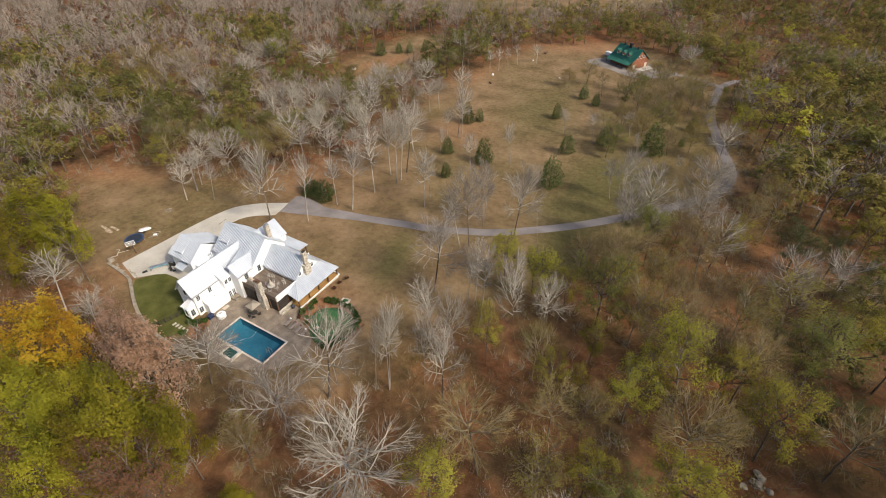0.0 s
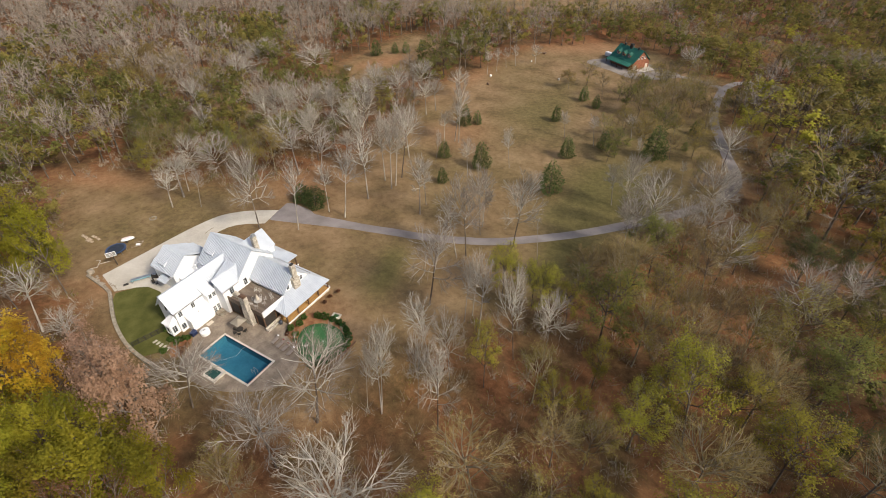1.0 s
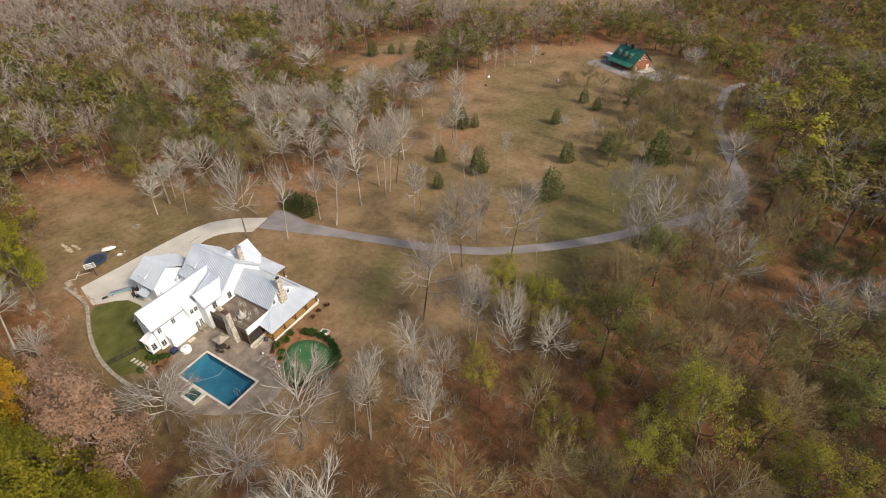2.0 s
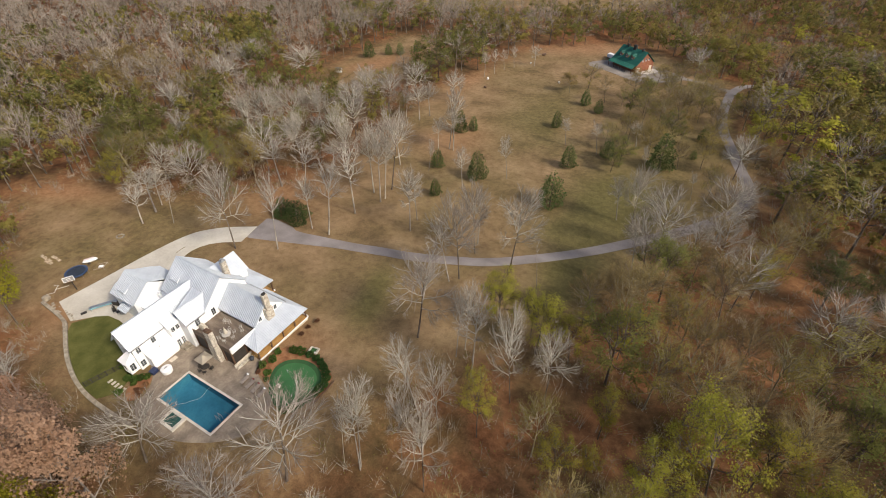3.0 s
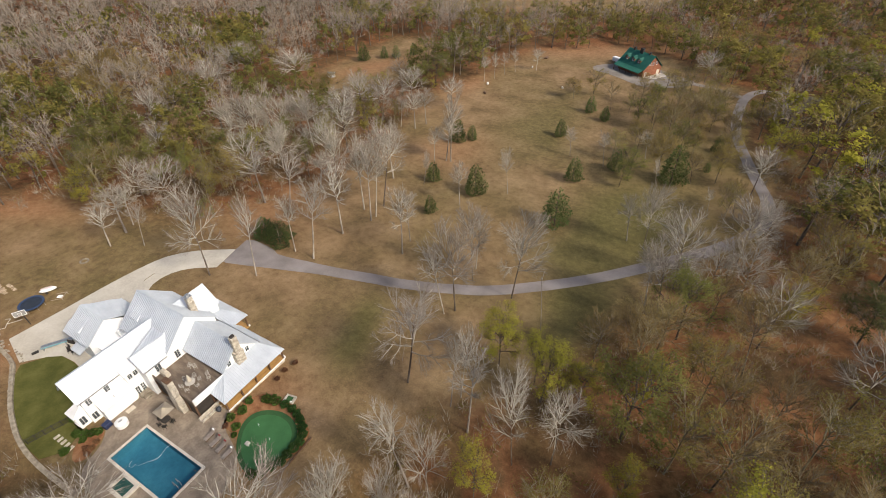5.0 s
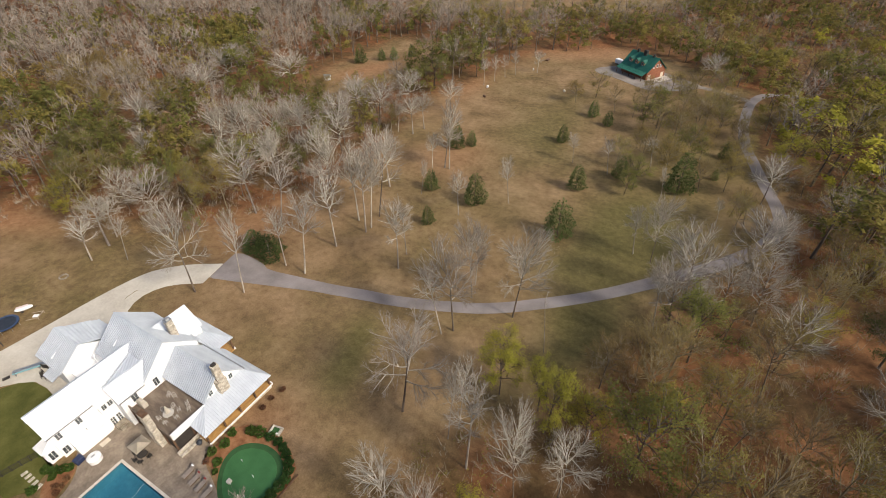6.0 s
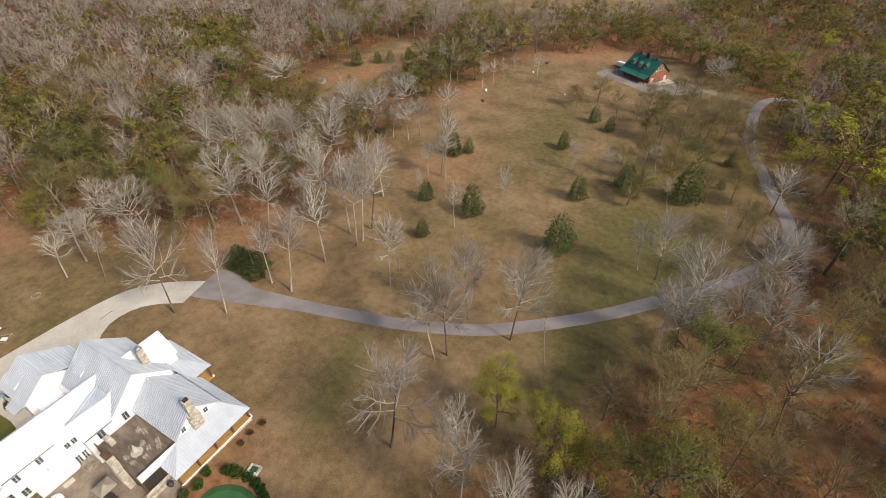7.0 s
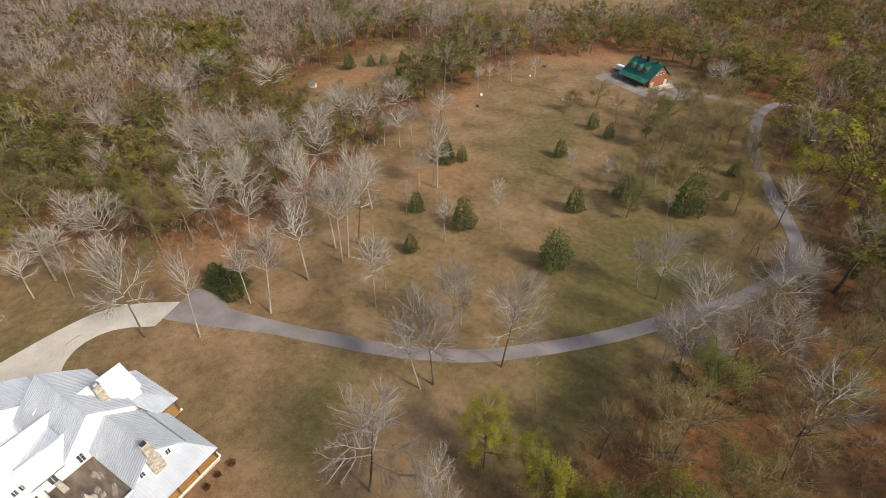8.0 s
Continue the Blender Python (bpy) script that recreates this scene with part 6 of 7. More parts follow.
# planted beds and putting green
bed = slab(bmesh.new(), round_outline([(8.9, 5.9), (9.0, 8.0), (9.4, 12.4), (13.6, 13.6), (17.6, 13.6), (22.2, 10.8), (21.0, 4.6), (19.0, 2.2), (16.6, 2.6), (14.6, 4.6), (12.0, 5.6)], 1), 0.06, -0.3)
finish("mulch_bed", bed, M_MULCH, label="orange-brown pine straw bed round the putting green", category="mulch bed", kind="structure")
bed = slab(bmesh.new(), round_outline([(-7.6, -4.9), (-5.4, -3.2), (-4.0, -4.0), (-3.4, -5.8), (-2.8, -7.4), (-4.0, -8.6), (-5.6, -7.6), (-6.6, -6.2)], 1), 0.07, -0.3)
finish("mulch_bed", bed, M_MULCH, label="brown mulch bed below the bay window", category="mulch bed", kind="structure")
gr_line = [(13.0, 6.1), (12.2, 8.3), (13.2, 10.2), (15.9, 11.3), (18.8, 10.6), (20.4, 8.0), (20.2, 5.2), (18.6, 3.1), (15.6, 3.7)]
finish("putting_fringe", slab(bmesh.new(), round_outline([(16.3 + (x - 16.3) * 1.2, 7.2 + (y - 7.2) * 1.2) for x, y in gr_line], 2), 0.10, -0.2), M_FRINGE, label="darker grass fringe round the putting green", category="turf", kind="structure")
finish("putting_green", slab(bmesh.new(), round_outline(gr_line, 2), 0.13, -0.2), M_GREEN, label="smooth artificial putting green", category="putting green", kind="structure")
for x, y in [(14.2, 8.4), (17.2, 7.6), (15.4, 5.4), (18.2, 5.2)]:
    flag = empty("golf_flag", (x, y, 0.13), "small white flag in a putting green hole", "flag", "golf flags")
    part("pole", rod(bmesh.new(), (0, 0, -0.05), (0, 0, 0.7), 0.02), M_TRIM, flag)
    part("cloth", boxes((0.01, -0.01, 0.48, 0.22, 0.01, 0.66)), M_TRIM, flag)


def shrub(x, y, r, h, kind="hedge", seed=0, n=260, label="rounded green shrub in the bed", group="garden shrubs"):
    rng = np.random.default_rng(500 + seed)
    wood, fine = Bag(), Bag()
    for _ in range(7):
        a = rng.uniform(0, 6.28)
        tube(wood, np.array([[0, 0, -0.1], [math.cos(a) * r * 0.3, math.sin(a) * r * 0.3, h * 0.4], [math.cos(a) * r * 0.7, math.sin(a) * r * 0.7, h * 0.75]]), 0.03, 0.008, 3)
    d = rng.normal(size=(n, 3))
    d /= np.linalg.norm(d, axis=1, keepdims=True)
    d[:, 2] = d[:, 2] * 0.5 + 0.5
    at = d * np.array([r, r, h]) * rng.uniform(0.7, 1.03, n)[:, None] * (1 + 0.15 * np.sin(d[:, :1] * 5 + seed))
    leaves(fine, at, np.full(n, 0.17 + 0.07 * r), rng)
    foot = empty("shrub", (x, y, max(0.05, gz(x, y) + 0.05)), label, "shrub", group)
    wv, cv = wood.arrays(), fine.arrays()
    tri_mesh("stems", wv[0], wv[1], M_BARK_DARK, foot)
    tri_mesh("foliage", cv[0], cv[1], LEAF[kind], foot)
    return foot


k = 0
for x, y, r, h in [(9.7, 7.2, 0.8, 1.3), (10.3, 8.9, 0.9, 1.4), (9.8, 10.6, 0.7, 1.0), (12.0, 12.2, 0.95, 1.3), (13.3, 12.6, 1.0, 1.4), (14.9, 12.9, 0.8, 1.0), (16.4, 12.9, 0.8, 1.0), (17.6, 12.6, 0.8, 1.0), (18.7, 12.1, 0.85, 1.0), (19.8, 11.4, 0.85, 1.1), (20.7, 10.6, 0.85, 1.1), (21.2, 9.5, 0.8, 1.0), (21.2, 8.4, 0.9, 1.1), (21.0, 7.2, 0.9, 1.1), (20.9, 6.0, 0.9, 1.1), (20.4, 4.8, 0.9, 1.1), (19.8, 3.7, 0.9, 1.0), (18.9, 2.7, 0.8, 1.0), (11.4, 6.6, 0.8, 0.6), (12.2, 5.6, 0.5, 0.5),
                   (-6.7, -5.3, 0.8, 0.9), (-5.9, -4.7, 0.8, 0.9), (-5.2, -4.0, 0.7, 0.8), (-7.6, -5.8, 0.75, 0.8), (-6.3, -8.2, 0.8, 0.8), (-5.9, -5.9, 0.6, 0.6), (-10.4, -4.6, 0.8, 1.0), (-10.9, -3.6, 0.7, 0.9)]:
    k += 1
    shrub(x, y, r * 0.82, h * 0.85, "hedge" if x > 14 else "garden", seed=k, label="clipped dark green hedge shrub" if x > 14 else "rounded green shrub in the bed")
for x, y, r, h in [(-4.0, -5.0, 0.4, 0.5), (-3.6, -5.9, 0.4, 0.45), (-3.3, -6.8, 0.4, 0.5), (-4.4, -6.4, 0.4, 0.4), (10.0, 5.9, 0.45, 0.6), (10.6, 19.6, 0.5, 0.5), (10.2, 17.6, 0.45, 0.5), (10.4, 15.8, 0.4, 0.5)]:
    k += 1
    shrub(x, y, r, h, "rust", seed=k, n=120, label="small brown withered shrub in the bed", group="withered shrubs")
# border edging of the hedge
finish("bed_edging", boxes((21.95, 3.8, -0.1, 22.05, 10.9, 0.25)), M_POST, label="dark timber edging of the bed", category="edging", kind="structure")
# well box on the grass
wbx = empty("cistern_box", (14.7, 14.1, gz(14.7, 14.1)), "low stone box with a green hatch", "hatch box", rz=12)
wbx.scale = (0.85, 0.85, 0.75)
part("rim", boxes((-1.0, -0.8, -0.2, -0.6, 0.8, 0.5), (0.6, -0.8, -0.2, 1.0, 0.8, 0.5), (-0.6, -0.8, -0.2, 0.6, -0.5, 0.5), (-0.6, 0.5, -0.2, 0.6, 0.8, 0.5), bevel=0.04), M_STONE, wbx)
part("hatch", boxes((-0.6, -0.5, 0.1, 0.6, 0.5, 0.35)), M_FRINGE, wbx, "dark green hatch")
part("latch", boxes((0.45, -0.62, 0.35, 0.75, -0.4, 0.62)), M_TRIM, wbx)

# ---- garden furniture ----
M_MATTRESS = mat("taupe_sling", [(0.24, 0.2, 0.17), (0.32, 0.27, 0.23)], rough=0.8, scale=2, fine=9, bump=0.05)
M_REDCLOTH = mat("faded_red_cloth", [(0.2, 0.035, 0.03), (0.3, 0.06, 0.05)], rough=0.85, scale=3, fine=9, bump=0.05)


def lounger(x, y, rz, pillow):
    o = empty("sun_lounger", (x, y, 0.06), "brown sun lounger with a raised back by the pool", "lounger", "sun loungers", rz=rz)
    part("mattress", boxes((-0.95, -0.33, 0.3, 0.45, 0.33, 0.4), bevel=0.03), M_MATTRESS, o)
    bm = boxes((0.0, -0.33, 0.0, 0.75, 0.33, 0.09), bevel=0.03)
    bmesh.ops.transform(bm, matrix=pose(0.45, 0, 0.33, 0, -42, 0), verts=bm.verts)
    part("backrest", bm, M_MATTRESS, o)
    part("pillow", boxes((0.66, -0.2, 0.68, 0.88, 0.2, 0.86), bevel=0.05), pillow, o)
    for sx in (-0.8, 0.35):
        for sy in (-0.28, 0.28):
            part("leg", boxes((sx - 0.03, sy - 0.03, 0, sx + 0.03, sy + 0.03, 0.3)), M_POST, o)
    part("frame", boxes((-0.97, -0.36, 0.24, 0.5, -0.32, 0.31), (-0.97, 0.32, 0.24, 0.5, 0.36, 0.31)), M_POST, o)
    return o


for x, y, a in [(9.3, 3.75, 92), (10.8, 3.55, 89), (12.2, 3.4, 91), (13.7, 3.15, 88)]:
    lounger(x, y, a, M_REDCLOTH if 10 < x < 13 else M_TRIM)


def parasol(x, y):
    o = empty("patio_umbrella", (x, y, 0.06), "square beige patio umbrella over a table", "umbrella")
    part("pole", rod(bmesh.new(), (0, 0, 0), (0, 0, 2.75), 0.04, 8), M_POST, o)
    part("base_plate", rod(bmesh.new(), (0, 0, 0), (0, 0, 0.1), 0.35, 12), M_DARK, o)
    bm = bmesh.new()
    c = [bm.verts.new((sx * 1.1, sy * 1.08, 2.25)) for sx, sy in ((-1, -1), (1, -1), (1, 1), (-1, 1))]
    t = bm.verts.new((0, 0, 2.85))
    for i in range(4):
        bm.faces.new((c[i], c[(i + 1) % 4], t))
    bmesh.ops.solidify(bm, geom=bm.faces[:], thickness=0.03)
    part("canopy", bm, M_CANVAS, o)
    for sx, sy in ((-1, -1), (1, -1), (1, 1), (-1, 1)):
        part("rib", rod(bmesh.new(), (0, 0, 2.78), (sx * 1.06, sy * 1.04, 2.22), 0.015, 4), M_POST, o)
    return o


parasol(1.6, 2.5)


def table(x, y, z, r=0.65, label="dark round patio table", material=None):
    o = empty("patio_table", (x, y, z), label, "table")
    part("tabletop", rod(bmesh.new(), (0, 0, 0.68), (0, 0, 0.73), r, 16), material or M_DARK, o)
    for i in range(4):
        a = i * 1.5708 + 0.4
        part("leg", rod(bmesh.new(), (math.cos(a) * r * 0.7, math.sin(a) * r * 0.7, 0), (math.cos(a) * r * 0.55, math.sin(a) * r * 0.55, 0.68), 0.025, 5), material or M_DARK, o)
    return o


def chair(x, y, z, rz, material, label, group):
    o = empty("patio_chair", (x, y, z), label, "chair", group, rz=rz)
    part("seat", boxes((-0.25, -0.25, 0.4, 0.25, 0.25, 0.46), bevel=0.015), material, o)
    part("backrest", boxes((-0.25, 0.21, 0.46, 0.25, 0.26, 0.95), bevel=0.015), material, o)
    for sx in (-0.22, 0.22):
        for sy in (-0.22, 0.22):
            part("leg", boxes((sx - 0.02, sy - 0.02, 0, sx + 0.02, sy + 0.02, 0.4)), material, o)
        part("armrest", boxes((sx - 0.03, -0.24, 0.62, sx + 0.03, 0.22, 0.66)), material, o)
    return o


table(1.9, 2.1, 0.06)
for a in (200, 255, 310, 20):
    chair(1.9 + 1.0 * math.cos(radians(a)), 2.1 + 1.0 * math.sin(radians(a)), 0.06, a - 90, M_DARK, "dark patio chair at the umbrella table", "chairs under the umbrella")
def wire_chair(x, y, z, rz, label, group):
    """A cast-iron chair: ring seat with bars, an arched back and four thin legs."""
    o = empty("iron_chair", (x, y, z), label, "chair", group, rz=rz)
    seat = bmesh.new()
    for i in range(10):
        a, b = i * 0.6283, (i + 1) * 0.6283
        rod(seat, (0.24 * math.cos(a), 0.24 * math.sin(a), 0.43), (0.24 * math.cos(b), 0.24 * math.sin(b), 0.43), 0.028, 4)
    for u in (-0.12, 0.0, 0.12):
        rod(seat, (u, -0.2, 0.43), (u, 0.2, 0.43), 0.014, 4)
    part("seat", seat, M_IRON, o)
    back = bmesh.new()
    arch = [(0.25 * math.cos(a), 0.22 + 0.06 * math.sin(a), 0.45 + 0.5 * math.sin(a)) for a in (0.0, 0.5, 1.05, 1.571, 2.09, 2.64, 3.1416)]
    for a, b in zip(arch, arch[1:]):
        rod(back, a, b, 0.026, 4)
    for u in (-0.08, 0.08):
        rod(back, (u, 0.23, 0.45), (u, 0.27, 0.9), 0.014, 4)
    part("backrest", back, M_IRON, o)
    for sx in (-0.19, 0.19):
        for sy in (-0.17, 0.19):
            part("leg", rod(bmesh.new(), (sx * 1.15, sy * 1.15, 0), (sx, sy, 0.43), 0.022, 4), M_IRON, o)
        part("armrest", rod(rod(bmesh.new(), (sx * 1.25, -0.16, 0.43), (sx * 1.25, -0.14, 0.66), 0.018, 4), (sx * 1.25, -0.14, 0.66), (sx * 1.25, 0.22, 0.68), 0.022, 4), M_IRON, o)
    return o


# deck dining set
table(2.3, 7.2, 3.3, 0.75, "round cast-iron table on the roof deck", M_IRON)
closed = empty("closed_umbrella", (2.3, 7.2, 4.03), "closed grey umbrella standing through the deck table", "umbrella")
part("pole", rod(bmesh.new(), (0, 0, -0.02), (0, 0, 0.5), 0.03), M_IRON, closed)
part("canopy", rod(bmesh.new(), (0, 0, 0.3), (0, 0, 1.6), 0.4, 9, 0.04), M_CANVAS, closed)
for a in (10, 65, 120, 180, 240, 300):
    wire_chair(2.3 + 1.25 * math.cos(radians(a)), 7.2 + 1.25 * math.sin(radians(a)), 3.3, a - 90, "cast-iron chair round the deck table", "chairs on the deck")
for x, y, a in [(-0.6, 9.2, 20), (0.3, 9.5, 70), (2.9, 9.6, -20), (3.8, 9.2, 40)]:
    wire_chair(x, y, 3.3, a, "cast-iron chair by the deck wall", "chairs on the deck")
grill = empty("grill", (-2.6, 6.4, 3.3), "covered grill against the white wall on the deck", "grill")
part("cabinet", boxes((-0.8, -0.35, 0, 0.8, 0.35, 0.85), bevel=0.03), M_CANVAS, grill)
part("hood", boxes((-0.5, -0.3, 0.85, 0.5, 0.3, 1.2), bevel=0.12), M_CANVAS, grill)
# white domed tub and blue bin beside the side entry
tub = empty("white_tub", (-3.4, -1.5, 0.06), "round white covered tub on the terrace", "tub")
bm = rod(bmesh.new(), (0, 0, 0), (0, 0, 0.75), 0.85, 20)
part("shell", bm, M_TRIM, tub)
bm = rod(bmesh.new(), (0, 0, 0.75), (0, 0, 0.95), 0.9, 20, 0.45)
part("cover", bm, M_TRIM, tub)
part("handle", boxes((-0.1, -0.25, 0.95, 0.1, 0.25, 1.03)), M_STEEL, tub)
M_NAVY = mat("navy_plastic", [(0.012, 0.02, 0.06), (0.025, 0.04, 0.11)], rough=0.5, scale=2, fine=8, bump=0.05)
bn = empty("blue_bin", (-5.0, -2.75, 0.06), "dark blue storage bin against the wall", "bin", rz=8)
part("body", boxes((-0.4, -0.55, 0, 0.4, 0.55, 0.75), bevel=0.05), M_NAVY, bn)
part("lid", boxes((-0.43, -0.58, 0.75, 0.43, 0.58, 0.83), bevel=0.03), M_NAVY, bn)
mt = boxes((-5.2, 0.0, 0.05, -4.4, 1.3, 0.09))
finish("door_mat", mt, M_CANVAS, label="beige mat on the terrace", category="mat")
for x, y in [(0.5, -7.7), (14.9, 5.6)]:
    finish("stone_stool", boxes((x - 0.3, y - 0.3, 0.05, x + 0.3, y + 0.3, 0.45), bevel=0.06), M_COPING, label="pale stone block on the terrace", category="stone block")
bq = empty("charcoal_cooker", (7.2, 7.2, 0.06), "dark rounded cooker by the low bench wall", "cooker")
part("body", rod(rod(bmesh.new(), (0, 0, 0.3), (0, 0, 0.75), 0.3, 12, 0.42), (0, 0, 0.75), (0, 0, 1.1), 0.42, 12, 0.15), M_BLACK, bq)
part("leg", rod(bmesh.new(), (0.25, 0, 0), (0.15, 0, 0.35), 0.03), M_DARK, bq)
part("leg", rod(bmesh.new(), (-0.2, 0.2, 0), (-0.1, 0.12, 0.35), 0.03), M_DARK, bq)
part("leg", rod(bmesh.new(), (-0.2, -0.2, 0), (-0.1, -0.12, 0.35), 0.03), M_DARK, bq)

# ---- play things west of the drive ----
def ring_tube(bm, r, z, t, n=24):
    for i in range(n):
        a, b = 2 * math.pi * i / n, 2 * math.pi * (i + 1) / n
        rod(bm, (math.cos(a) * r, math.sin(a) * r, z), (math.cos(b) * r, math.sin(b) * r, z), t, 5)
    return bm


tr = empty("trampoline", (-41.2, 4.8, gz(-41, 5)), "round trampoline with a blue padded edge", "trampoline")
part("mat", rod(bmesh.new(), (0, 0, 0.82), (0, 0, 0.85), 1.75, 28), M_BLACK, tr)
bm = bmesh.new()
bmesh.ops.create_circle(bm, segments=28, radius=2.15, cap_ends=False)
ex = bmesh.ops.extrude_edge_only(bm, edges=bm.edges[:])
for v in [g for g in ex["geom"] if isinstance(g, bmesh.types.BMVert)]:
    v.co.x, v.co.y = v.co.x * 0.8, v.co.y * 0.8
bmesh.ops.translate(bm, verts=bm.verts, vec=(0, 0, 0.92))
bmesh.ops.solidify(bm, geom=bm.faces[:], thickness=0.06)
part("pad", bm, M_BLUE, tr, "blue safety pad")
for i in range(8):
    a = i * math.pi / 4
    part("leg", rod(bmesh.new(), (math.cos(a) * 2.0, math.sin(a) * 2.0, -0.1), (math.cos(a) * 2.0, math.sin(a) * 2.0, 0.86), 0.035), M_STEEL, tr)
hp = empty("basketball_hoop", (-36.9, 2.2, gz(-37, 2) + 0.0), "basketball hoop with a clear backboard on a dark pole", "basketball hoop", rz=62)
part("pole", rod(bmesh.new(), (0, 0, -0.1), (-0.2, 0.3, 3.0), 0.08, 8), M_DARK, hp)
part("arm", rod(bmesh.new(), (-0.2, 0.3, 2.9), (-0.2, -0.5, 3.1), 0.05), M_DARK, hp)
bb = part("backboard", boxes((-1.1, -0.55, 2.7, 0.7, -0.5, 3.75)), mat("backboard_acrylic", [(0.2, 0.2, 0.19), (0.3, 0.3, 0.29)], rough=0.2, scale=2, fine=8, bump=0), hp, "translucent backboard")
part("border", boxes((-1.14, -0.57, 2.66, 0.74, -0.48, 2.74), (-1.14, -0.57, 3.71, 0.74, -0.48, 3.79), (-1.14, -0.57, 2.74, -1.06, -0.48, 3.71), (0.66, -0.57, 2.74, 0.74, -0.48, 3.71), (-0.5, -0.575, 2.95, 0.1, -0.552, 3.0), (-0.5, -0.575, 3.35, 0.1, -0.552, 3.4), (-0.5, -0.575, 3.0, -0.44, -0.552, 3.35), (0.04, -0.575, 3.0, 0.1, -0.552, 3.35)), M_TRIM, bb)
bm = ring_tube(bmesh.new(), 0.23, 0, 0.02, 14)
bmesh.ops.translate(bm, verts=bm.verts, vec=(-0.2, -0.8, 2.98))
part("rim", bm, M_BARN, hp)
boat = empty("covered_boat", (-42.9, 8.5, gz(-43, 9) + 0.05), "white covered boat on a small dark trailer on the grass", "boat", rz=62)
boat.scale = (0.95, 1.0, 1.0)
bm = bmesh.new()
bmesh.ops.create_uvsphere(bm, u_segments=16, v_segments=8, radius=1.0)
for v in bm.verts:
    v.co = Vector((v.co.x * 1.55 * (1 - 0.12 * v.co.z), v.co.y * (0.55 - 0.12 * v.co.x), 0.55 + v.co.z * (0.4 + 0.08 * v.co.x)))
part("hull", bm, M_TRIM, boat, smooth=True)
part("cover", boxes((-1.1, -0.3, 0.88, 0.9, 0.3, 0.98), bevel=0.04), mat("pink_white_tarp", [(0.62, 0.5, 0.5), (0.72, 0.66, 0.65)], rough=0.7, scale=1, fine=6, bump=0.1), boat)
for s in (-1, 1):
    part("wheel", rod(bmesh.new(), (-0.3, s * 0.62 - 0.08, 0.22), (-0.3, s * 0.62 + 0.08, 0.22), 0.26, 10), M_DARK, boat, "black trailer wheel")
part("axle", rod(bmesh.new(), (-0.3, -0.6, 0.22), (-0.3, 0.6, 0.22), 0.05), M_DARK, boat)
part("tongue", rod(bmesh.new(), (-0.3, 0, 0.18), (2.0, 0, 0.12), 0.05), M_DARK, boat)
sw = empty("play_frame", (-39.5, 8.7, gz(-40, 9)), "low wooden play frame with a seat", "play frame", rz=35)
for s in (-1, 1):
    part("side_rail", rod(bmesh.new(), (-1.2, s * 0.9, 0.08), (1.0, s * 0.9, 0.5), 0.07, 5), M_LOG, sw)
part("crossbar", rod(bmesh.new(), (1.0, -0.95, 0.5), (1.0, 0.95, 0.5), 0.07, 5), M_LOG, sw)
part("post", rod(bmesh.new(), (1.0, -0.9, -0.1), (1.0, -0.9, 0.5), 0.06, 5), M_LOG, sw)
part("post", rod(bmesh.new(), (1.0, 0.9, -0.1), (1.0, 0.9, 0.5), 0.06, 5), M_LOG, sw)
part("seat", boxes((-0.4, -0.35, 0.12, 0.5, 0.35, 0.3), bevel=0.04), M_TRIM, sw)
bs = empty("fallen_goal_frame", (-40.3, 0.4, gz(-40, 0)), "bent white pipe frame lying on the grass", "pipe frame")
for a, b in (((1.0, 1.6, 0.1), (-0.2, -0.4, 0.1)), ((-0.2, -0.4, 0.1), (-1.0, 0.6, 0.1)), ((-0.2, -0.4, 0.1), (0.6, -1.0, 0.1)), ((0.6, -1.0, 0.1), (-0.2, -2.1, 0.1)), ((-1.0, 0.6, 0.1), (-1.7, 0.1, 0.1))):
    part("pipe", rod(bmesh.new(), a, b, 0.055, 6), M_COPING, bs)
lg_rng = random.Random(4)
for (cx_, cy_, n, ang) in [(-52.2, 4.3, 8, -2), (-50.4, 3.9, 5, 4), (-50.2, 5.4, 7, 0)]:
    pile = empty("firewood_row", (cx_, cy_, gz(cx_, cy_)), "row of split pale firewood logs on the grass", "firewood", "firewood rows", rz=ang)
    for i in range(n):
        u = (i - n / 2) * 0.5 + lg_rng.uniform(-0.12, 0.12)
        a = lg_rng.uniform(-0.5, 0.5)
        part("log", rod(bmesh.new(), (u - math.sin(a) * 0.4, -0.32 + 0.1 * a, 0.13), (u + math.sin(a) * 0.4, 0.3 + 0.2 * a, 0.15), lg_rng.uniform(0.09, 0.16), 7), M_LOG, pile)
fr = empty("fire_ring", (-46.4, 17.2, gz(-46, 17)), "small pale stone fire ring on the grass", "fire ring")
for i in range(9):
    a = i * 0.698
    bm = boxes((-0.22, -0.14, -0.05, 0.22, 0.14, 0.28), bevel=0.05)
    bmesh.ops.transform(bm, matrix=pose(math.cos(a) * 0.75, math.sin(a) * 0.75, 0, 0, 0, math.degrees(a) + 90), verts=bm.verts)
    part("stone", bm, M_WALL, fr)
# clutter on the parking pad
bench = empty("side_table_bench", (-27.4, 1.6, 0.05), "long pale teal and grey folding table on the pad", "table", rz=58)
part("tabletop", boxes((-1.9, -0.1, 0.68, 1.9, 0.55, 0.74)), M_STEEL, bench)
part("edge", boxes((-1.9, -0.35, 0.6, 1.9, -0.1, 0.66)), M_TEAL, bench)
for sx in (-1.6, 1.6):
    part("leg", boxes((sx - 0.05, -0.3, 0, sx + 0.05, 0.5, 0.68)), M_STEEL, bench)
for x, y, a in [(-24.9, 2.5, 10), (-24.0, 2.2, 60), (-23.2, 2.4, -20)]:
    chair(x, y, 0.06, a, M_DARK, "dark chair on the concrete pad", "chairs on the pad")
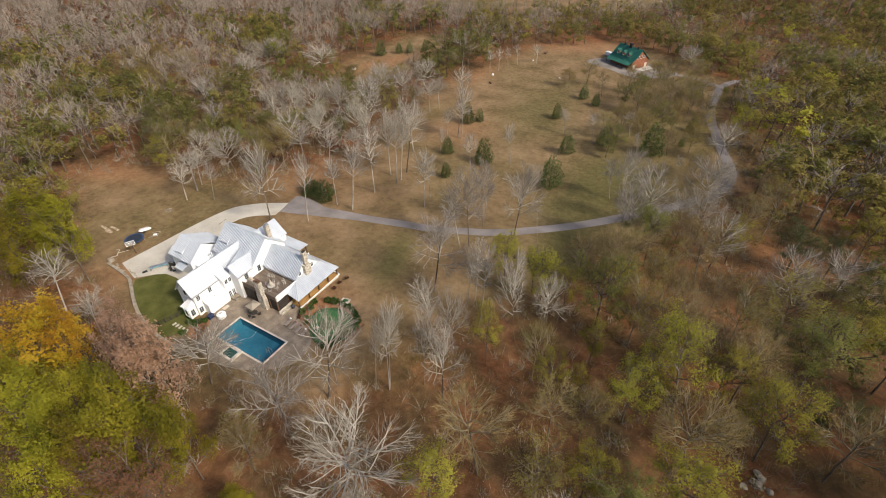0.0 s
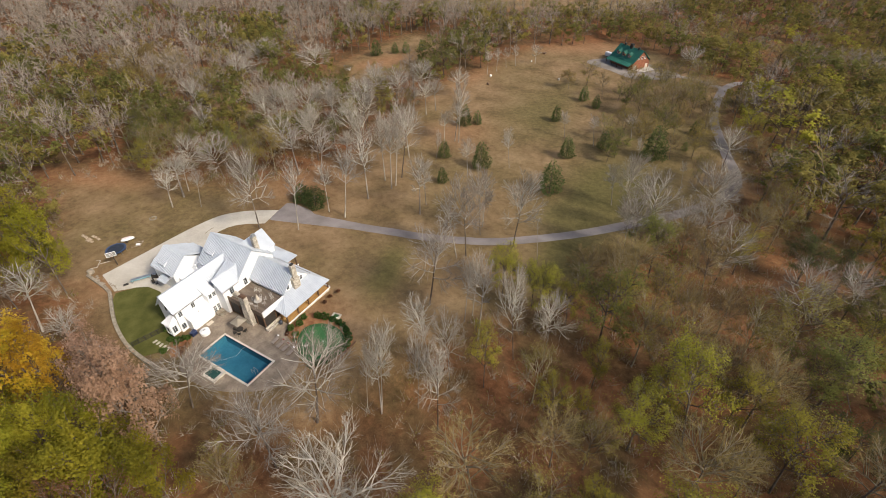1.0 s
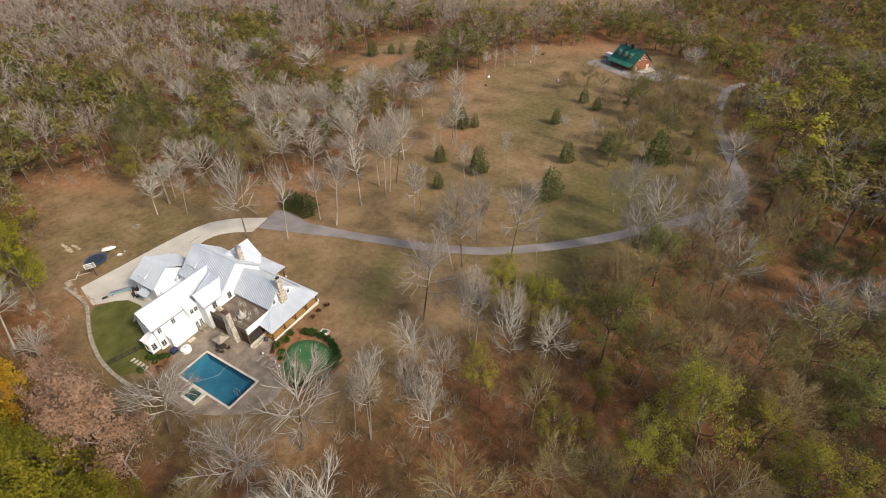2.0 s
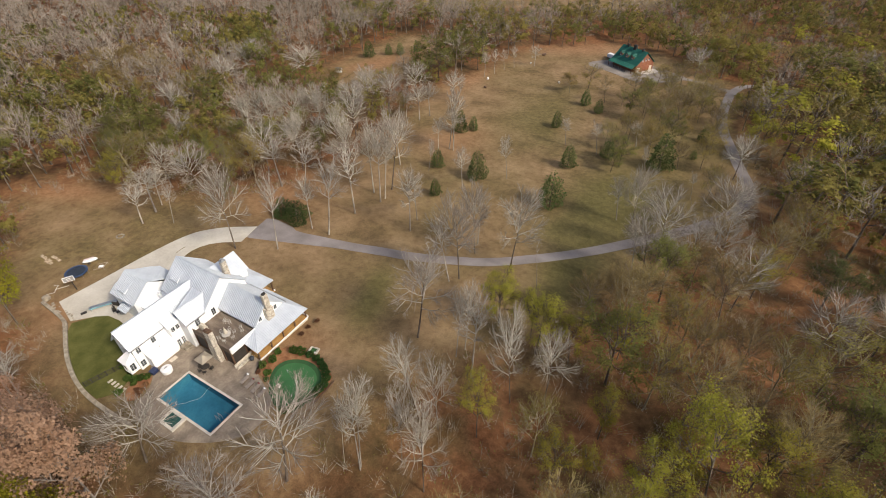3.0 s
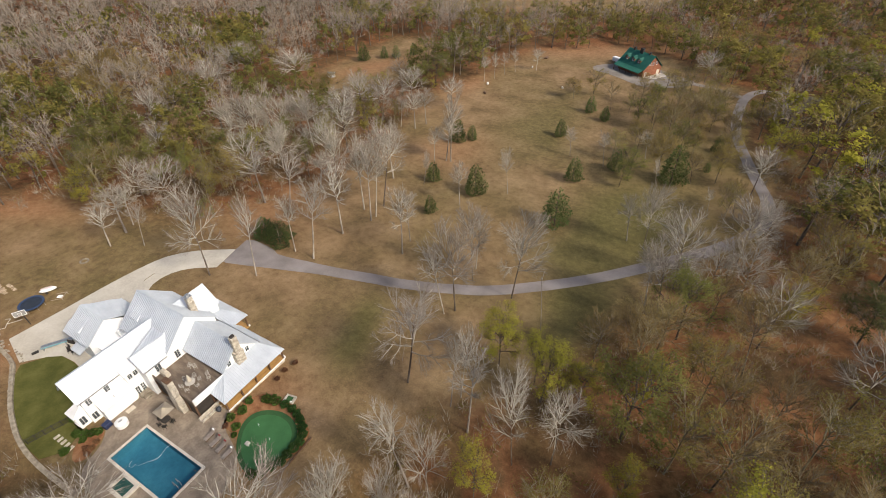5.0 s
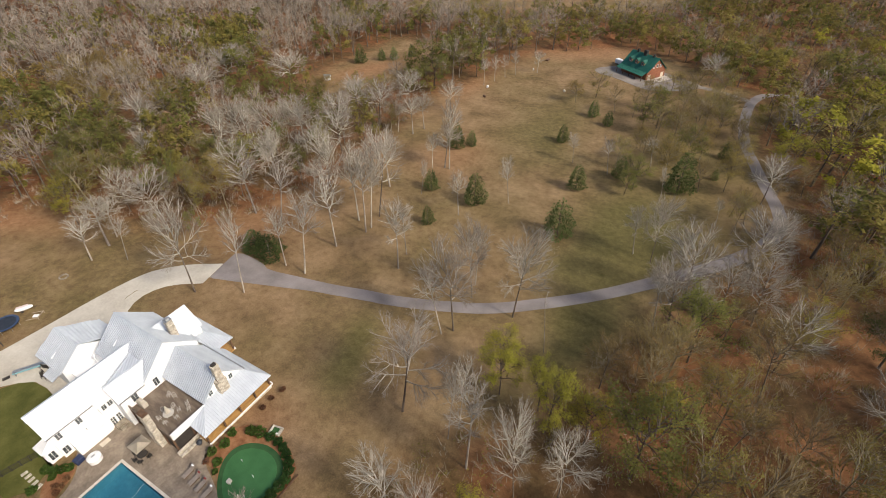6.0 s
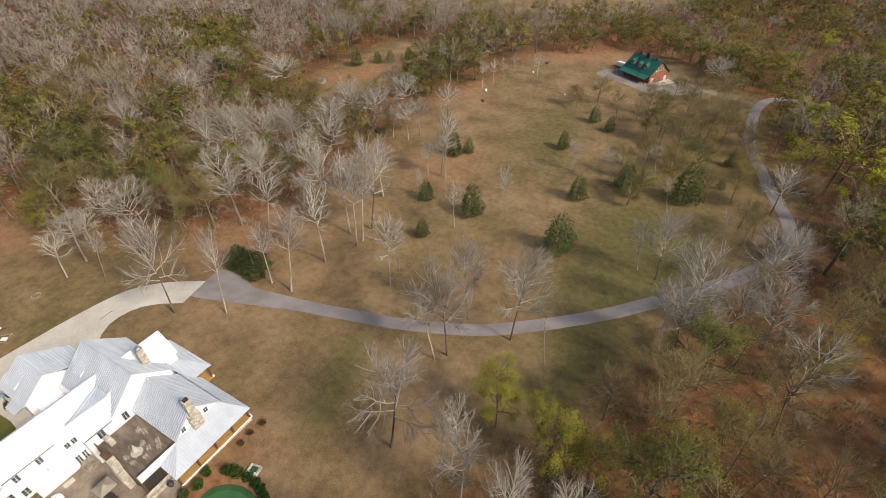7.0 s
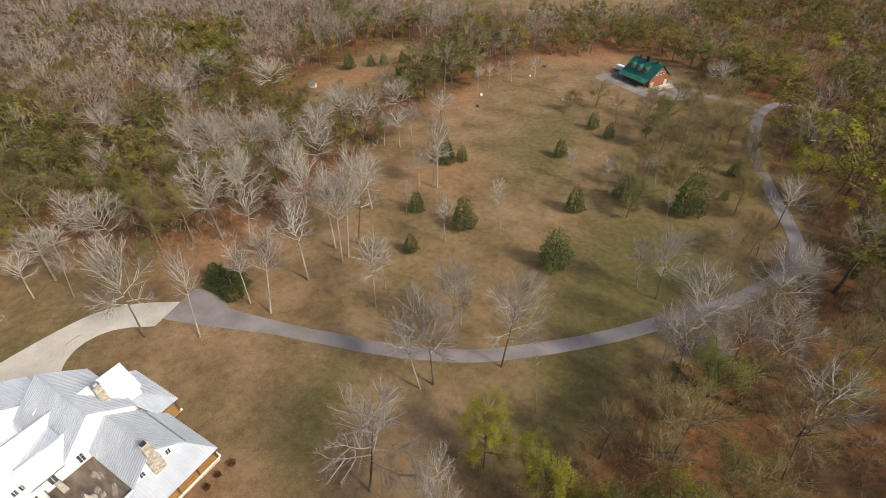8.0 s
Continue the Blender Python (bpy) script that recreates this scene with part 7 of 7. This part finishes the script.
gl = empty("gas_grill", (-25.6, 3.6, 0.06), "dark covered grill beside the garage", "grill", rz=20)
part("body", boxes((-0.7, -0.3, 0.1, 0.7, 0.3, 0.95), bevel=0.05), M_DARK, gl)
part("hood", boxes((-0.45, -0.28, 0.95, 0.45, 0.28, 1.25), bevel=0.1), M_STEEL, gl)
for x, y, a in [(-29.0, -0.9, 70)]:
    bm = boxes((-0.5, -0.3, 0.0, 0.5, 0.3, 0.12), (-0.3, -0.2, 0.12, 0.25, 0.22, 0.2), bevel=0.02)
    bmesh.ops.transform(bm, matrix=pose(x, y, 0.06, 0, 0, a), verts=bm.verts)
    finish("stacked_slabs", bm, M_DARK, label="small dark stack of slabs on the pad", category="slabs")

# ---- red barn house with a green roof ----
barn = empty("barn_house", (0, 0, 0), "red-brown log house with a green metal roof and dormers", "house")
BX, BY, BZ, BA = 21.4, 215.0, gz(21, 215), -31.0
B = pose(BX, BY, BZ, 0, 0, BA)
barn.matrix_world = B @ Matrix.Diagonal((0.86, 0.86, 0.9, 1))
bm = gable_wall(bmesh.new(), "x", 8.0, -6.0, 6.0, -0.6, 3.4, 8.6)
gable_wall(bm, "x", -8.0, -6.0, 6.0, -0.6, 3.4, 8.6, thick=-0.25)
box(bm, -7.75, -6.0, -0.6, 7.75, -5.75, 3.4)
box(bm, -7.75, 5.75, -0.6, 7.75, 6.0, 3.4)
part("wall", bm, M_BARN, barn)
roof("roof", [[(-8.6, 0, 9.0), (8.6, 0, 9.0), (8.6, -6.4, 3.6), (-8.6, -6.4, 3.6)], [(-8.6, 0, 9.0), (8.6, 0, 9.0), (8.6, 6.4, 3.6), (-8.6, 6.4, 3.6)]], barn, M_TEALROOF, "green ribbed metal roof", ribs=0.6)
roof("porch_roof", [[(-8.6, -6.3, 3.6), (8.0, -6.3, 3.6), (8.0, -9.2, 2.5), (-8.6, -9.2, 2.5)]], barn, M_TEALROOF, ribs=0.6)
for x in (-8.2, -4.2, -0.2, 3.8, 7.7):
    part("porch_post", boxes((x - 0.12, -9.0, -0.6, x + 0.12, -8.76, 2.5)), M_POST, barn)
for x in (-4.8, -0.8, 3.0):
    dm = part("dormer", boxes((x - 0.9, -4.6, 5.1, x + 0.9, -4.4, 6.6), (x - 0.9, -4.4, 5.1, x + 0.9, -2.0, 6.6)), M_BARN, barn)
    roof("dormer_roof", [[(x, -4.9, 7.5), (x, -1.4, 7.5), (x - 1.2, -1.4, 6.4), (x - 1.2, -4.9, 6.4)], [(x, -4.9, 7.5), (x, -1.4, 7.5), (x + 1.2, -1.4, 6.4), (x + 1.2, -4.9, 6.4)]], dm, M_TEALROOF, ribs=0.6)
    window(dm, "y", -4.6, x, 5.9, 0.8, 0.9, side=-1, panes=(2, 2))
for y in (-2.2, 0, 2.2):
    window(barn, "x", 8.0, y, 5.6, 0.9, 1.2, panes=(2, 2))
for y in (-4.2, -1.4, 1.4, 4.2):
    part("shutter_door", boxes((8.003, y - 0.9, 0, 8.06, y + 0.9, 2.3)), M_CANVAS if y in (-4.2, 4.2) else M_BARN, barn, "pale plank door" if y in (-4.2, 4.2) else "red plank door")
cb = part("chimney", boxes((-0.9, -0.9, 6.5, 0.9, 0.4, 10.6), bevel=0.04), M_DARK, barn, "dark stone chimney")
part("cupola", boxes((-5.2, -0.5, 8.6, -4.4, 0.5, 10.0)), M_DARK, barn)
part("cupola", boxes((4.6, -0.5, 8.6, 5.3, 0.5, 9.8)), M_DARK, barn)
finish("barn_apron", (lambda b_: (bmesh.ops.transform(b_, matrix=B, verts=b_.verts), b_)[1])(boxes((6.6, -6.0, -0.5, 11.0, 6.0, 0.12))), M_CONC, label="pale concrete apron at the barn house", category="apron", kind="structure")
car = empty("white_trailer", (10.2, 221.8, gz(10, 222)), "white boxy trailer parked beside the barn house", "trailer", rz=-31)
car.scale = (0.7, 0.8, 0.75)
part("body", boxes((-3.0, -1.2, 0.6, 3.0, 1.2, 3.0), bevel=0.15), M_TRIM, car)
for x in (-0.6, 0.6):
    for s in (-1.1, 1.1):
        part("wheel", rod(bmesh.new(), (x, s - 0.12, 0.38), (x, s + 0.12, 0.38), 0.38, 12), M_DARK, car)
shed = empty("garden_shed", (-88.5, 142.6, gz(-88, 142)), "small white shed with a grey roof at the field edge", "shed", rz=25)
bm = gable_wall(bmesh.new(), "x", 2.2, -1.6, 1.6, -0.3, 2.2, 3.2)
gable_wall(bm, "x", -2.2, -1.6, 1.6, -0.3, 2.2, 3.2, thick=-0.25)
box(bm, -1.95, -1.6, -0.3, 1.95, -1.4, 2.2)
box(bm, -1.95, 1.4, -0.3, 1.95, 1.6, 2.2)
part("wall", bm, M_TRIM, shed)
roof("roof", [[(-2.5, 0, 3.4), (2.5, 0, 3.4), (2.5, -1.9, 2.15), (-2.5, -1.9, 2.15)], [(-2.5, 0, 3.4), (2.5, 0, 3.4), (2.5, 1.9, 2.15), (-2.5, 1.9, 2.15)]], shed, mat("shed_shingles", [(0.16, 0.17, 0.16), (0.24, 0.25, 0.24)], rough=0.9, scale=1, fine=8, bump=0.2))
part("door", boxes((2.203, -0.5, 0, 2.25, 0.5, 1.9)), M_CANVAS, shed)
shed.scale = (0.6, 0.6, 0.6)
# odds and ends in the far field
for x, y, w, l, a, m_, lab in [(-27.8, 168.1, 0.8, 1.5, 20, M_TRIM, "white sheet over a heap in the field"), (-24.0, 158.0, 0.8, 1.6, 50, M_POST, "dark brush heap in the field"), (-19.3, 211.6, 1.4, 2.4, 0, M_POST, "dark timber bin in the field"), (-20.0, 196.6, 0.5, 0.7, 10, M_TRIM, "white marker block in the field"), (0.2, 178.7, 0.7, 1.2, 30, M_COPING, "pale brush heap in the field")]:
    bm = boxes((-w / 2, -l / 2, -0.1, w / 2, l / 2, 0.7), bevel=0.18)
    bmesh.ops.transform(bm, matrix=pose(x, y, gz(x, y), 0, 0, a), verts=bm.verts)
    finish("field_heap", bm, m_, label=lab, category="heap")
